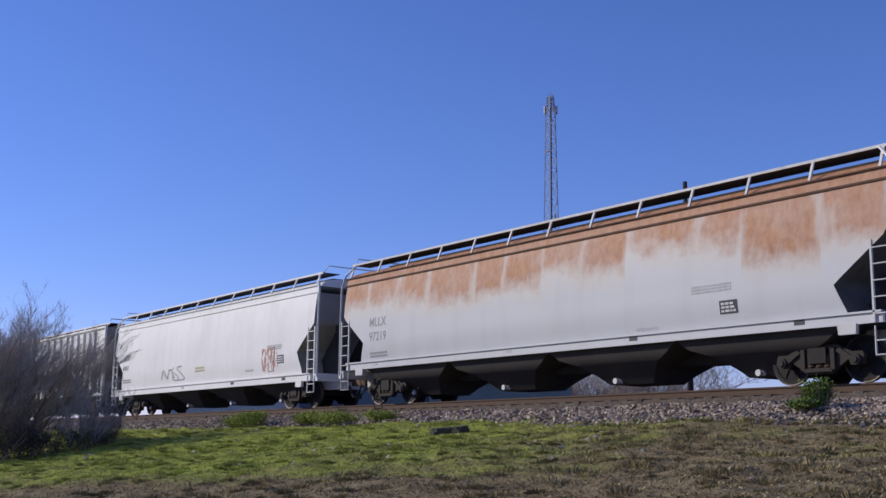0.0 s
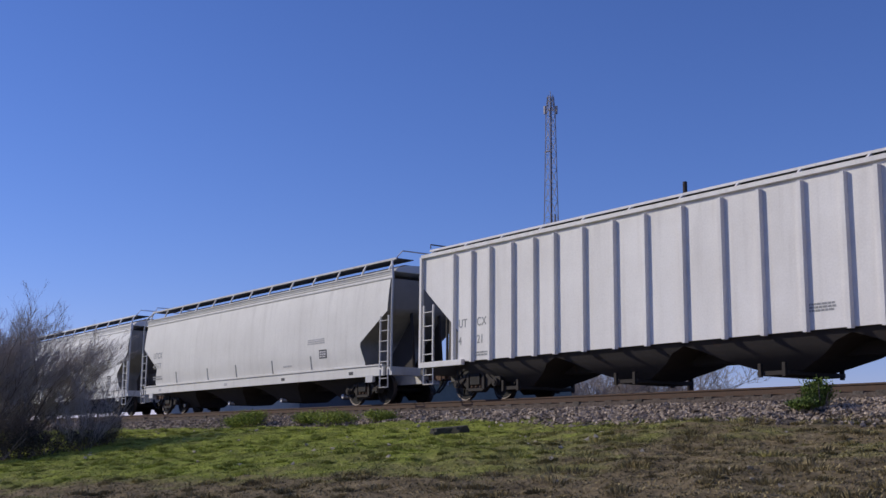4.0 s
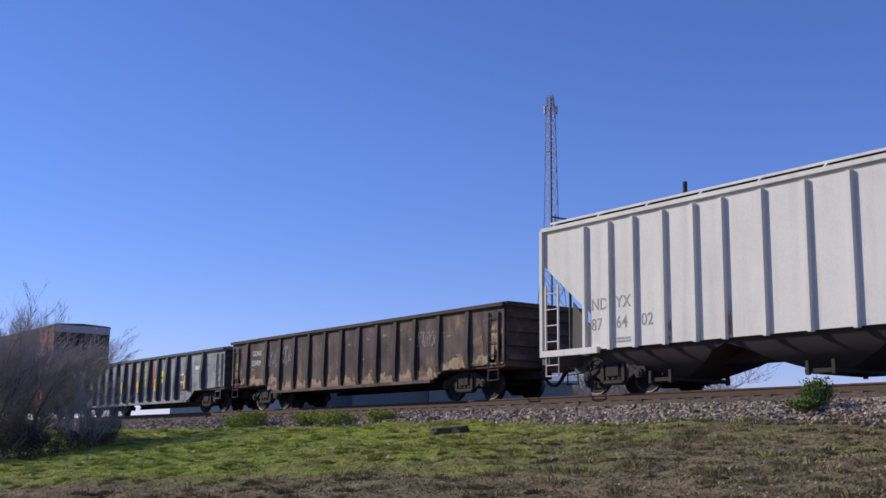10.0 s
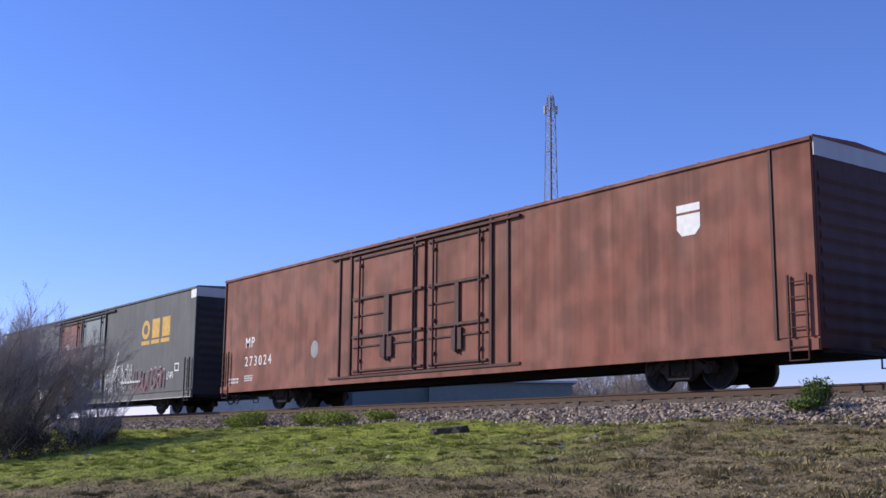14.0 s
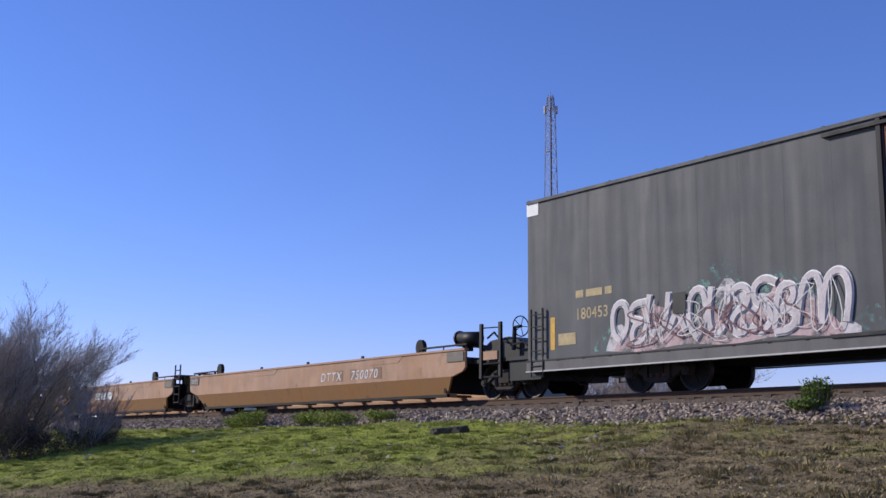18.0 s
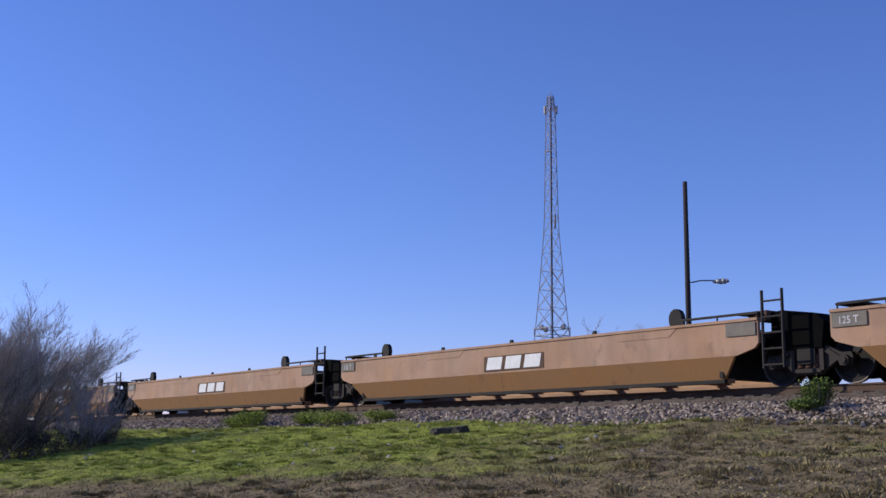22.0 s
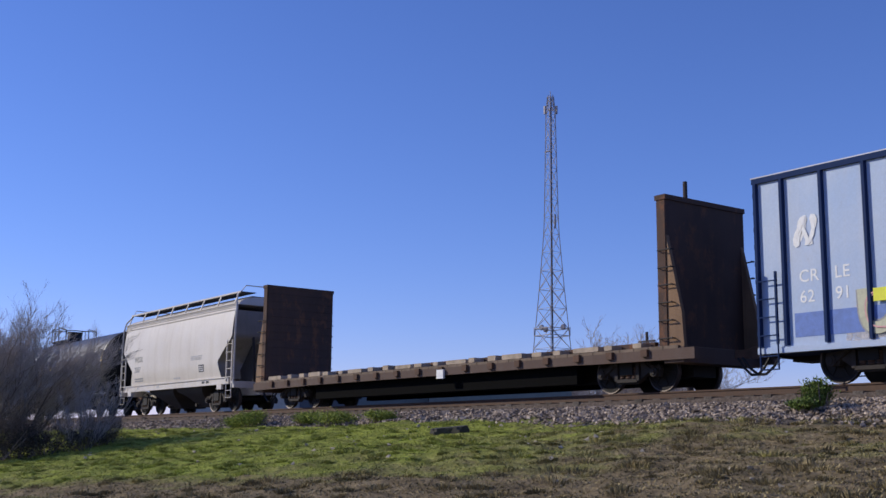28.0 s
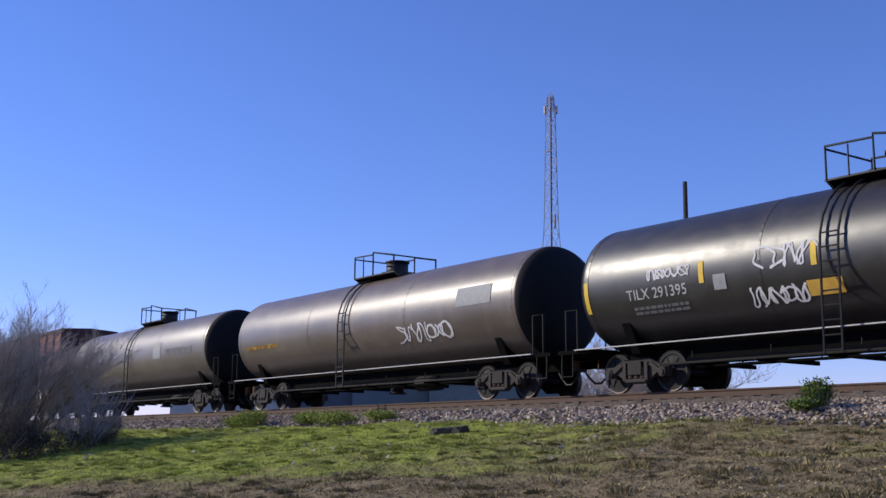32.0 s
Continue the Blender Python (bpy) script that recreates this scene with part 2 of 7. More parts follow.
LEMON = plain("lemon_placard", (0.75, 0.75, 0.05), 0.6, 0, 0.1, 8)
RED_SPRAY = plain("red_spray", (0.50, 0.10, 0.07), 0.7, 0, 0.25, 6)
PINK_SPRAY = plain("pink_spray", (0.62, 0.34, 0.34), 0.7, 0, 0.25, 6)
LIME_SPRAY = plain("lime_spray", (0.50, 0.55, 0.18), 0.7, 0, 0.25, 6)
BLUE_SPRAY = plain("blue_spray", (0.14, 0.22, 0.50), 0.7, 0, 0.25, 6)
PALE_SPRAY = plain("pale_spray", (0.62, 0.60, 0.60), 0.7, 0, 0.2, 6)
CREAM_SPRAY = plain("pale_lime_spray", (0.50, 0.50, 0.36), 0.7, 0, 0.25, 3)
BLUSH_SPRAY = plain("pink_white_spray", (0.56, 0.51, 0.51), 0.7, 0, 0.3, 2)
MAROON_HAZE = plain("thin_maroon_spray", (0.17, 0.085, 0.10), 0.7, 0, 0.35, 2)
FADED_YELLOW = plain("faded_yellow_marking", (0.46, 0.41, 0.19), 0.7, 0, 0.35, 9)
WHITE_MIST = spray("white_spray_mist", (0.60, 0.57, 0.57), 0.8)
PINK_MIST = spray("pink_spray_mist", (0.54, 0.40, 0.40), 0.75)
TEAL_MIST = spray("teal_spray_mist", (0.20, 0.32, 0.30), 0.42, 5.0)
RED_MIST = spray("dull_red_spray_mist", (0.30, 0.11, 0.11), 0.5)
SMOKE_MIST = spray("dark_spray_mist", (0.05, 0.045, 0.05), 0.5)
BLUE_MIST = spray("blue_spray_mist", (0.20, 0.26, 0.52), 0.75)


# Car ends: grime plus the shade they stand in, in one dark colour.
END_GRIME_SHADE = paint("grimy_shaded_end_paint", (0.11, 0.105, 0.10), 0.8, 0.5, (0.05, 0.045, 0.04), 0.15, 0.5, seed=9)


def rusted_white():
    """Grey-white paint whose upper third has rusted through in ragged panels."""
    n = Nodes("rust_eaten_white_paint")
    z, x = n.axis(2), n.axis(0)
    runs = n.noise(1.0, (1.6, 1.6, 0.12), detail=5)
    cell = n.math("DIVIDE", n.math("ADD", x, n.ramp(n.noise(0.4, (1, 1, 0.02)), 0.3, 0.7, -0.5, 0.5)), 1.72)
    pick = n.t.nodes.new("ShaderNodeTexWhiteNoise")
    pick.noise_dimensions = "1D"
    n.put(pick.inputs["W"], n.math("FLOOR", cell))
    within = n.math("ABSOLUTE", n.math("SUBTRACT", n.math("FRACT", cell), 0.5))
    low = n.ramp(pick.outputs["Value"], 0.0, 1.0, 2.72, 3.25)
    low = n.math("ADD", low, n.ramp(x, 3.0, 9.0, 0.05, -0.3))
    edge = n.math("SUBTRACT", n.math("ADD", z, n.ramp(n.noise(1.6, detail=6, rough=0.7), 0.3, 0.7, -0.22, 0.22)), low)
    strips = n.ramp(n.math("ADD", within, n.ramp(n.noise(2.6, (1, 1, 0.3), detail=4), 0.3, 0.7, -0.08, 0.08)), 0.38, 0.52, 1.0, 0.40)
    rusty = n.math("MULTIPLY", n.ramp(edge, -0.10, 0.42), strips)
    rusty = n.math("MULTIPLY", rusty, n.ramp(n.noise(1.3, (1, 1, 0.8), detail=6, rough=0.7), 0.25, 0.6, 0.68, 1.0))
    rusty = n.math("MAXIMUM", rusty, n.math("MULTIPLY", n.ramp(z, 3.78, 3.98), 0.92))
    grain = n.noise(7, (1, 1, 0.6), detail=6)
    rust = n.mix(n.ramp(grain, 0.3, 0.7), (0.33, 0.13, 0.055), (0.47, 0.235, 0.12))
    white = n.mix(n.math("MULTIPLY", n.ramp(runs, 0.5, 0.8), 0.25), (0.56, 0.56, 0.57), (0.38, 0.36, 0.34))
    yellow = n.math("MULTIPLY", n.math("SUBTRACT", n.ramp(edge, -0.45, 0.1), rusty), 0.5)
    col = n.mix(n.math("MAXIMUM", yellow, 0.0), white, (0.60, 0.50, 0.36))
    col = n.mix(rusty, col, rust)
    n.bump(n.noise(1.1, detail=2), 0.2, 0.03)
    return n.done(col, 0.62, 0, 0.35)


def tank_paint(name, colour, seed, gloss=0.36):
    n = Nodes(name)
    runs = n.noise(1.0 + 0.01 * seed, (2.0, 2.0, 0.3), detail=6)
    big = n.noise(0.5 + 0.03 * seed, detail=5)
    col = n.mix(n.math("MULTIPLY", n.ramp(big, 0.4, 0.75), 0.5), colour, tuple(c * 1.7 + 0.008 for c in colour))
    col = n.mix(n.math("MULTIPLY", n.ramp(runs, 0.5, 0.8), 0.45), col, tuple(c * 2.0 + 0.012 for c in colour))
    n.bump(n.noise(0.9, (1, 1, 1), detail=2), 0.05, 0.03)
    scuff = n.noise(3.0, (0.35, 1.0, 1.0), detail=7, rough=0.7)
    col = n.mix(n.math("MULTIPLY", n.ramp(scuff, 0.55, 0.8), 0.35), col, tuple(c * 2.6 + 0.02 for c in colour))
    n.put(n.bsdf.inputs["Coat Weight"], 0.15)
    n.put(n.bsdf.inputs["Coat Roughness"], 0.4)
    return n.done(col, n.math("ADD", n.ramp(runs, 0.3, 0.8, gloss - 0.02, gloss + 0.08), n.ramp(scuff, 0.4, 0.8, 0.0, 0.12)), 0.0, 0.65)


# ---- running gear ----
def sideframe_outline():
    """One half of a cast side frame, as (x, z), mirrored."""
    half = [(0.0, 0.80), (0.42, 0.80), (0.78, 0.63), (1.02, 0.63), (1.06, 0.55), (1.02, 0.36), (0.74, 0.36), (0.70, 0.48), (0.42, 0.30), (0.30, 0.20), (0.0, 0.20)]
    return half


_gear = {}


def gear_meshes():
    if _gear:
        return _gear
    for side, s in (("near", -1), ("far", 1)):
        bm = B()
        h = sideframe_outline()
        full = h + [(-x, z) for x, z in h[::-1][1:-1]]
        slab(bm, full, "y", s * 1.0 - 0.06, s * 1.0 + 0.06)
        for x in (-0.36, 0.36):                      # rims round the spring window
            box(bm, x - 0.05, x + 0.05, s * 1.09 - 0.04, s * 1.09 + 0.04, 0.28, 0.72)
        box(bm, -0.34, 0.34, s * 1.08 - 0.05, s * 1.08 + 0.05, 0.24, 0.32)
        for x in (-1, 1):                            # diagonal webs
            slab(bm, [(x * 0.42, 0.66), (x * 0.52, 0.72), (x * 0.84, 0.50), (x * 0.76, 0.44)], "y", s * 1.06, s * 1.11)
        _gear["sideframe_" + side] = mesh_of("sideframe", bm, CAST)
        bm = B()
        rings = []
        for k in range(11):
            q = 0.085 if k % 2 else 0.066
            rings.append([bm.verts.new((q * math.cos(2 * math.pi * i / 10), s * 1.04 + q * math.sin(2 * math.pi * i / 10), 0.33 + 0.028 * k)) for i in range(10)])
        for a, b in zip(rings, rings[1:]):
            for i in range(10):
                bm.faces.new((a[i], a[(i + 1) % 10], b[(i + 1) % 10], b[i]))
        _gear["spring_" + side] = mesh_of("spring", bm, RUSTY)
        bm = B()
        rod(bm, (0, s * 1.02, 0.46), (0, s * 1.15, 0.46), 0.115, 12)
        rod(bm, (0, s * 1.14, 0.46), (0, s * 1.18, 0.46), 0.07, 8)
        _gear["bearing_" + side] = mesh_of("bearing_cap", bm, CAST)
    bm = B()
    box(bm, -0.22, 0.22, -1.15, 1.15, 0.42, 0.74)
    rod(bm, (0, 0, 0.74), (0, 0, 0.9), 0.22, 12)
    _gear["bolster"] = mesh_of("bolster", bm, IRON)
    bm = B()
    for s in (-1, 1):
        prof = [(0.0, 0.12), (0.12, 0.12), (0.16, 0.07), (0.38, 0.045), (0.40, 0.065), (0.46, 0.065), (0.49, 0.08), (0.49, -0.03), (0.47, -0.065), (0.40, -0.065), (0.0, -0.06)]
        n = 28
        rings = [[bm.verts.new((r * math.cos(2 * math.pi * i / n), s * (0.72 + d), r * math.sin(2 * math.pi * i / n))) for i in range(n)] for r, d in prof[1:-1]]
        for a, b in zip(rings, rings[1:]):
            for i in range(n):
                bm.faces.new((a[i], a[(i + 1) % n], b[(i + 1) % n], b[i]))
        bm.faces.new(rings[0])
        bm.faces.new(rings[-1][::-1])
        for i in range(6):                           # raised ribs on the plate, so that the turning shows
            a = 2 * math.pi * i / 6
            rod(bm, (0.17 * math.cos(a), s * 0.80, 0.17 * math.sin(a)), (0.37 * math.cos(a), s * 0.765, 0.37 * math.sin(a)), 0.02, 5)
    rod(bm, (0, -1.1, 0), (0, 1.1, 0), 0.085, 10)
    me = mesh_of("wheelset", bm, IRON)
    me.materials.append(TREAD)
    for f in me.polygons:
        rr = math.hypot(f.center.x, f.center.z)
        if rr > 0.44:
            f.material_index = 1
    _gear["wheelset"] = me
    return _gear


WHEELS = []          # (wheelset, its place on its truck)


def truck(car, x):
    """A two-axle truck under a car, with wheels that turn."""
    g = gear_meshes()
    ob = part("truck", g["bolster"], None, car)
    ob.location = (x, 0, 0)
    for side in ("near", "far"):
        part("sideframe", g["sideframe_" + side], None, ob)
        for dx in (-0.2, 0.0, 0.2):
            part("spring", g["spring_" + side], None, ob).location = (dx, 0, 0)
        for dx in (-0.89, 0.89):
            part("bearing_cap", g["bearing_" + side], None, ob).location = (dx, 0, 0)
    for dx in (-0.89, 0.89):
        w = part("wheelset", g["wheelset"], None, ob)
        w.location = (dx, 0, 0.49)
        WHEELS.append((w, dx, car))
    return ob


def coupler(car, x, way):
    bm = B()
    box(bm, min(x - 0.2 * way, x + 0.75 * way), max(x - 0.2 * way, x + 0.75 * way), -0.09, 0.09, 0.74, 0.94)
    slab(bm, [(x + way * 0.62, -0.22), (x + way * 0.95, -0.17), (x + way * 1.0, 0.05), (x + way * 0.82, 0.10), (x + way * 0.62, 0.2)], "z", 0.70, 0.98)
    part("coupler", bm, RUSTY, car)
    bm = B()                                         # the air hose that hangs beside it
    pts = [(x + way * (0.25 + 0.2 * k), -0.38 + 0.02 * k, 0.72 - 0.42 * math.sin(math.pi * k / 5)) for k in range(6)]
    bent(bm, pts, 0.03)
    part("air_hose", bm, BLACK, car)


def ladder(car, x, z0, z1, y, material, width=0.42, rungs=5, r=0.022, stirrup=True):
    bm = B()
    for dx in (-width / 2, width / 2):
        box(bm, x + dx - r, x + dx + r, y - 0.03, y + 0.02, z0, z1)
    for k in range(rungs):
        z = z0 + (k + 0.5) * (z1 - z0) / rungs
        rod(bm, (x - width / 2, y - 0.02, z), (x + width / 2, y - 0.02, z), 0.015)
    part("ladder", bm, material, car)
    if stirrup:
        bm = B()
        zs = min(z0, 1.0)
        bent(bm, [(x - width / 2, y, zs + 0.05), (x - width / 2, y, zs - 0.52), (x + width / 2, y, zs - 0.52), (x + width / 2, y, zs + 0.05)], 0.018)
        rod(bm, (x - width / 2, y, zs - 0.24), (x + width / 2, y, zs - 0.24), 0.015)
        part("sill_step", bm, material, car)


def brake_wheel(car, x, y, z, way=1):
    bm = B()
    n = 16
    for i in range(n):
        a, b = 2 * math.pi * i / n, 2 * math.pi * (i + 1) / n
        rod(bm, (x, y + 0.28 * math.cos(a), z + 0.28 * math.sin(a)), (x, y + 0.28 * math.cos(b), z + 0.28 * math.sin(b)), 0.018, 5)
    for i in range(5):
        a = 2 * math.pi * i / 5
        rod(bm, (x, y, z), (x, y + 0.28 * math.cos(a), z + 0.28 * math.sin(a)), 0.012, 5)
    rod(bm, (x - 0.25 * way, y, z), (x + 0.03 * way, y, z), 0.04, 8)
    part("brake_wheel", bm, IRON, car)


CARS = []            # (car, the place of its middle at 10 s)


def new_car(name, label, front, rear, category="railcar"):
    car = thing(name, label, category, "cars of the freight train")
    CARS.append((car, (front + rear) / 2))
    return car, (front - rear) / 2                    # half length


# ---- covered hoppers ----
SIDES = {}           # how far each curved side swells out, by height


def hug(ob, car):
    """Lays flat marks onto the curved side of a hopper."""
    swell, bulge = SIDES[car]
    for v in ob.data.vertices:
        v.co.y += bulge - swell(v.co.z)
    return ob


def round_hopper(label, front, rear, skin, trim, mark, number, bays=3, bulge=1.55, seams=0, seed=0, roof=4.42, dark=IRON, lowcut=1.9, rows=True, sill=(0.88, 1.15), crease=0.50, end_grime_shade=None, eave=None, nx=1.85, nz=2.35, size=0.36, panel=4.55):
    """A covered hopper with curved sides, open slope-sheet ends, hopper chutes and a roof walk."""
    end_grime_shade = end_grime_shade or END_GRIME_SHADE
    car, h = new_car("covered_hopper", label, front, rear)
    z0, zc = sill[1] - 0.03, roof - crease                       # side sill, crease under the roof
    def cut(z):
        if z < 1.35:
            return lowcut - 0.25
        if z < 1.95:
            return lowcut - 0.25 + 0.25 * (z - 1.35) / 0.6
        return max(0.10, lowcut * (2.95 - z) / 1.0)
    def swell(z):
        u = min(1, max(0, (z - z0) / (zc - z0)))
        return bulge - 0.02 - 0.10 * max(0, (0.30 - u) / 0.30) ** 2 - 0.13 * max(0, (u - 0.45) / 0.55) ** 2
    SIDES[car] = (swell, bulge)
    lv = []
    for k in range(22):
        z = z0 + (zc - z0) * k / 21
        lv.append((z, -h + 0.25 + cut(z), h - 0.25 - cut(z), swell(z)))
    body = part("body", loft(B(), lv), skin, car)
    body.data.materials.append(end_grime_shade)            # end faces: grime, and their shade put into the colour
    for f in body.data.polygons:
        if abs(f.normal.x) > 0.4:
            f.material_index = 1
    wt = lv[-1][3]
    zf = zc + 0.24                                   # an upright fascia, then the sloping roof
    for s in (-1, 1):
        lip = slab(B(), [(s * (wt - 0.05), zc - 0.012), (s * (wt + 0.030), zc - 0.012), (s * (wt + 0.034), zc + 0.02), (s * (wt + 0.005), zc + 0.045), (s * (wt - 0.05), zc + 0.045)], "x", -h + 0.22, h - 0.22)
        part("eave_rail", lip, eave or trim, car)
        part("fascia", slab(B(), [(s * (wt - 0.06), zc + 0.047), (s * (wt - 0.004), zc + 0.047), (s * (wt - 0.022), zf), (s * (wt - 0.06), zf)], "x", -h + 0.25, h - 0.25), skin, car)
        for k in range(2 if seams else 0):
            z = zc + 0.11 + 0.07 * k
            part("seam", box(B(), -h + 0.25, h - 0.25, s * (wt + 0.002) - 0.014, s * (wt + 0.002) + 0.014, z, z + 0.022), skin, car)
        part("eave_angle", box(B(), -h + 0.23, h - 0.23, s * (wt - 0.01) - 0.035, s * (wt - 0.01) + 0.03, zf + 0.002, zf + 0.035), eave or trim, car)
    rl = []
    for k in range(6):
        u = k / 5
        rl.append((zf - 0.02 + (roof - zf) * math.sin(u * math.pi / 2), -h + 0.25 + 0.05 * u, h - 0.25 - 0.05 * u, (wt - 0.07) * (1 - 0.72 * u ** 1.6)))
    part("roof", loft(B(), rl), dark if not rows else skin, car)
    # hatch trough, dark to stand for its shaded side
    bm = B()
    box(bm, -h + 1.2, h - 1.2, -0.30, 0.30, roof - 0.03, roof + 0.14)
    part("hatch", bm, dark, car)
    for s in (-1, 1):
        bm = B()
        box(bm, -h + 0.35, h - 0.35, s * 0.86 - 0.34, s * 0.86 + 0.34, roof + 0.15, roof + 0.175)
        part("roof_walk", bm, GRATING, car)
        part("walk_edge", box(B(), -h + 0.33, h - 0.33, s * 1.215 - 0.013, s * 1.215 + 0.013, roof + 0.13, roof + 0.19), trim, car)
        n = max(5, round(2 * h / 1.75))
        for k in range(n + 1):
            x = -h + 0.5 + k * (2 * h - 1.0) / n
            bm = slab(B(), [(s * 1.22, roof + 0.16), (s * 1.18, roof + 0.16), (s * (wt - 0.045), zf + 0.03), (s * (wt + 0.005), zf + 0.03)], "x", x - 0.03, x + 0.03)
            part("walk_bracket", bm, trim, car)
    for way in (-1, 1):                              # slope sheet ends, frames, platforms, ladders
        xe = way * (h - 0.06)
        bm = B()
        box(bm, min(xe, xe - way * 0.3), max(xe, xe - way * 0.3), -1.5, 1.5, 0.86, 1.12)
        box(bm, min(xe, xe - way * 2.2), max(xe, xe - way * 2.2), -0.35, 0.35, 0.62, 1.10)
        part("end_sill", bm, trim, car)
        for y in (-0.55, 0.55):
            bm = B()
            rod(bm, (xe - way * 0.15, y, 1.1), (xe - way * 0.35, y, 3.0), 0.05, 8)
            slab(bm, [(xe - way * 0.2, 1.1), (xe - way * 1.9, 1.1), (xe - way * 0.3, 2.7)], "y", y - 0.02, y + 0.02)
            part("end_brace", bm, dark, car)
        for s in (-1, 1):
            bm = B()
            xs = xe - way * 0.05
            bent(bm, [(xs, s * 1.5, 1.0), (xs, s * 1.5, 2.9), (xs, s * (wt + 0.08), zc - 0.05), (xs - way * 0.12, s * (wt + 0.02), zf + 0.12), (xs - way * 0.5, s * 1.2, roof + 0.16)], 0.035, 6)
            part("corner_post", bm, trim, car)
            ladder(car, xe - way * 0.42, 1.12, 2.75, s * 1.52, trim, 0.46, 5)
        bm = B()                                     # roof-end handrail
        bent(bm, [(xe - way * 0.4, -1.15, roof + 0.17), (xe - way * 0.25, -1.0, roof + 0.42), (xe - way * 0.25, 1.0, roof + 0.42), (xe - way * 0.4, 1.15, roof + 0.17)], 0.02)
        part("roof_handrail", bm, trim, car)
        coupler(car, way * h, way)
        truck(car, way * (h - 2.35))
    for s in (-1, 1):
        bm = B()
        box(bm, -h + 0.55, h - 0.55, s * 1.46 - 0.045, s * 1.46 + 0.045, sill[0], sill[1] - 0.01)
        box(bm, -h + 0.55, h - 0.55, s * 1.50 - 0.05, s * 1.50 + 0.05, sill[1] - 0.04, sill[1])
        part("side_sill", bm, skin if rows else trim, car)
        for x in (-h + 1.35, h - 1.35):
            zj = sill[0] + 0.03
            bm = slab(B(), [(x - 0.22, zj), (x + 0.22, zj), (x + 0.2, zj - 0.22), (x - 0.2, zj - 0.22)], "y", s * 1.47 - 0.05, s * 1.47 + 0.05)
            part("jacking_pad", bm, trim, car)
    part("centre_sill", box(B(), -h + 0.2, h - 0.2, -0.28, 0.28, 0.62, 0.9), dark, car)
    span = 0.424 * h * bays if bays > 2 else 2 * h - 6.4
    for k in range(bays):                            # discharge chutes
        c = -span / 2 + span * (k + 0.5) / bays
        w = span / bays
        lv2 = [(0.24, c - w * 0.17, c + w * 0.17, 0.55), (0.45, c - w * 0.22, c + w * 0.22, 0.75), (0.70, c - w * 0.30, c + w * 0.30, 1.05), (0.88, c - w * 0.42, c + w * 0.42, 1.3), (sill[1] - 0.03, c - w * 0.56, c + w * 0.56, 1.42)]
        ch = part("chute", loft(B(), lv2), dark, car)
        bm = B()
        rod(bm, (c - 0.3, 0.6, 0.32), (c - 0.3, -0.80, 0.32), 0.05, 10)
        rod(bm, (c - 0.3, -0.78, 0.32), (c - 0.3, -0.84, 0.32), 0.075, 10)
        part("outlet_gate", bm, PALE_SPRAY if bays > 2 else CAST, ch)
    y = -bulge - 0.004
    if number:
        for k, line in enumerate(number):
            hug(letters(line, size, mark, car, -h + nx, nz - 0.46 * k, y, squeeze=0.95), car)
    hug(part("small_lettering", bars(B(), -h + nx, -h + nx + 1.0, 1.46, 1.66, y, 2, seed), GREY_MARK, car), car)
    x = h - panel
    hug(part("data_panel", box(B(), x, x + 0.5, y - 0.004, y, 1.60, 1.90), DARK_MARK, car), car)
    hug(part("data_panel_text", bars(B(), x + 0.05, x + 0.45, 1.64, 1.88, y - 0.007, 3, seed + 5), PALE_SPRAY, car), car)
    hug(part("small_lettering", bars(B(), x - 0.8, x + 0.35, 2.12, 2.32, y, 3, seed + 6), HAZE_MARK, car), car)
    hug(part("small_lettering", bars(B(), x - 2.6, x - 1.9, 1.42, 1.52, y, 1, seed + 7), HAZE_MARK, car), car)
    for px_ in (-h + 2.2, -1.6, 3.1, h - 2.6):       # small stencils on the sill
        part("sill_stencil", box(B(), px_, px_ + 0.26, -1.512, -1.508, sill[0] + 0.09, sill[0] + 0.19), DARK_MARK if px_ > 3 else HAZE_MARK, car)
    return car, h, y


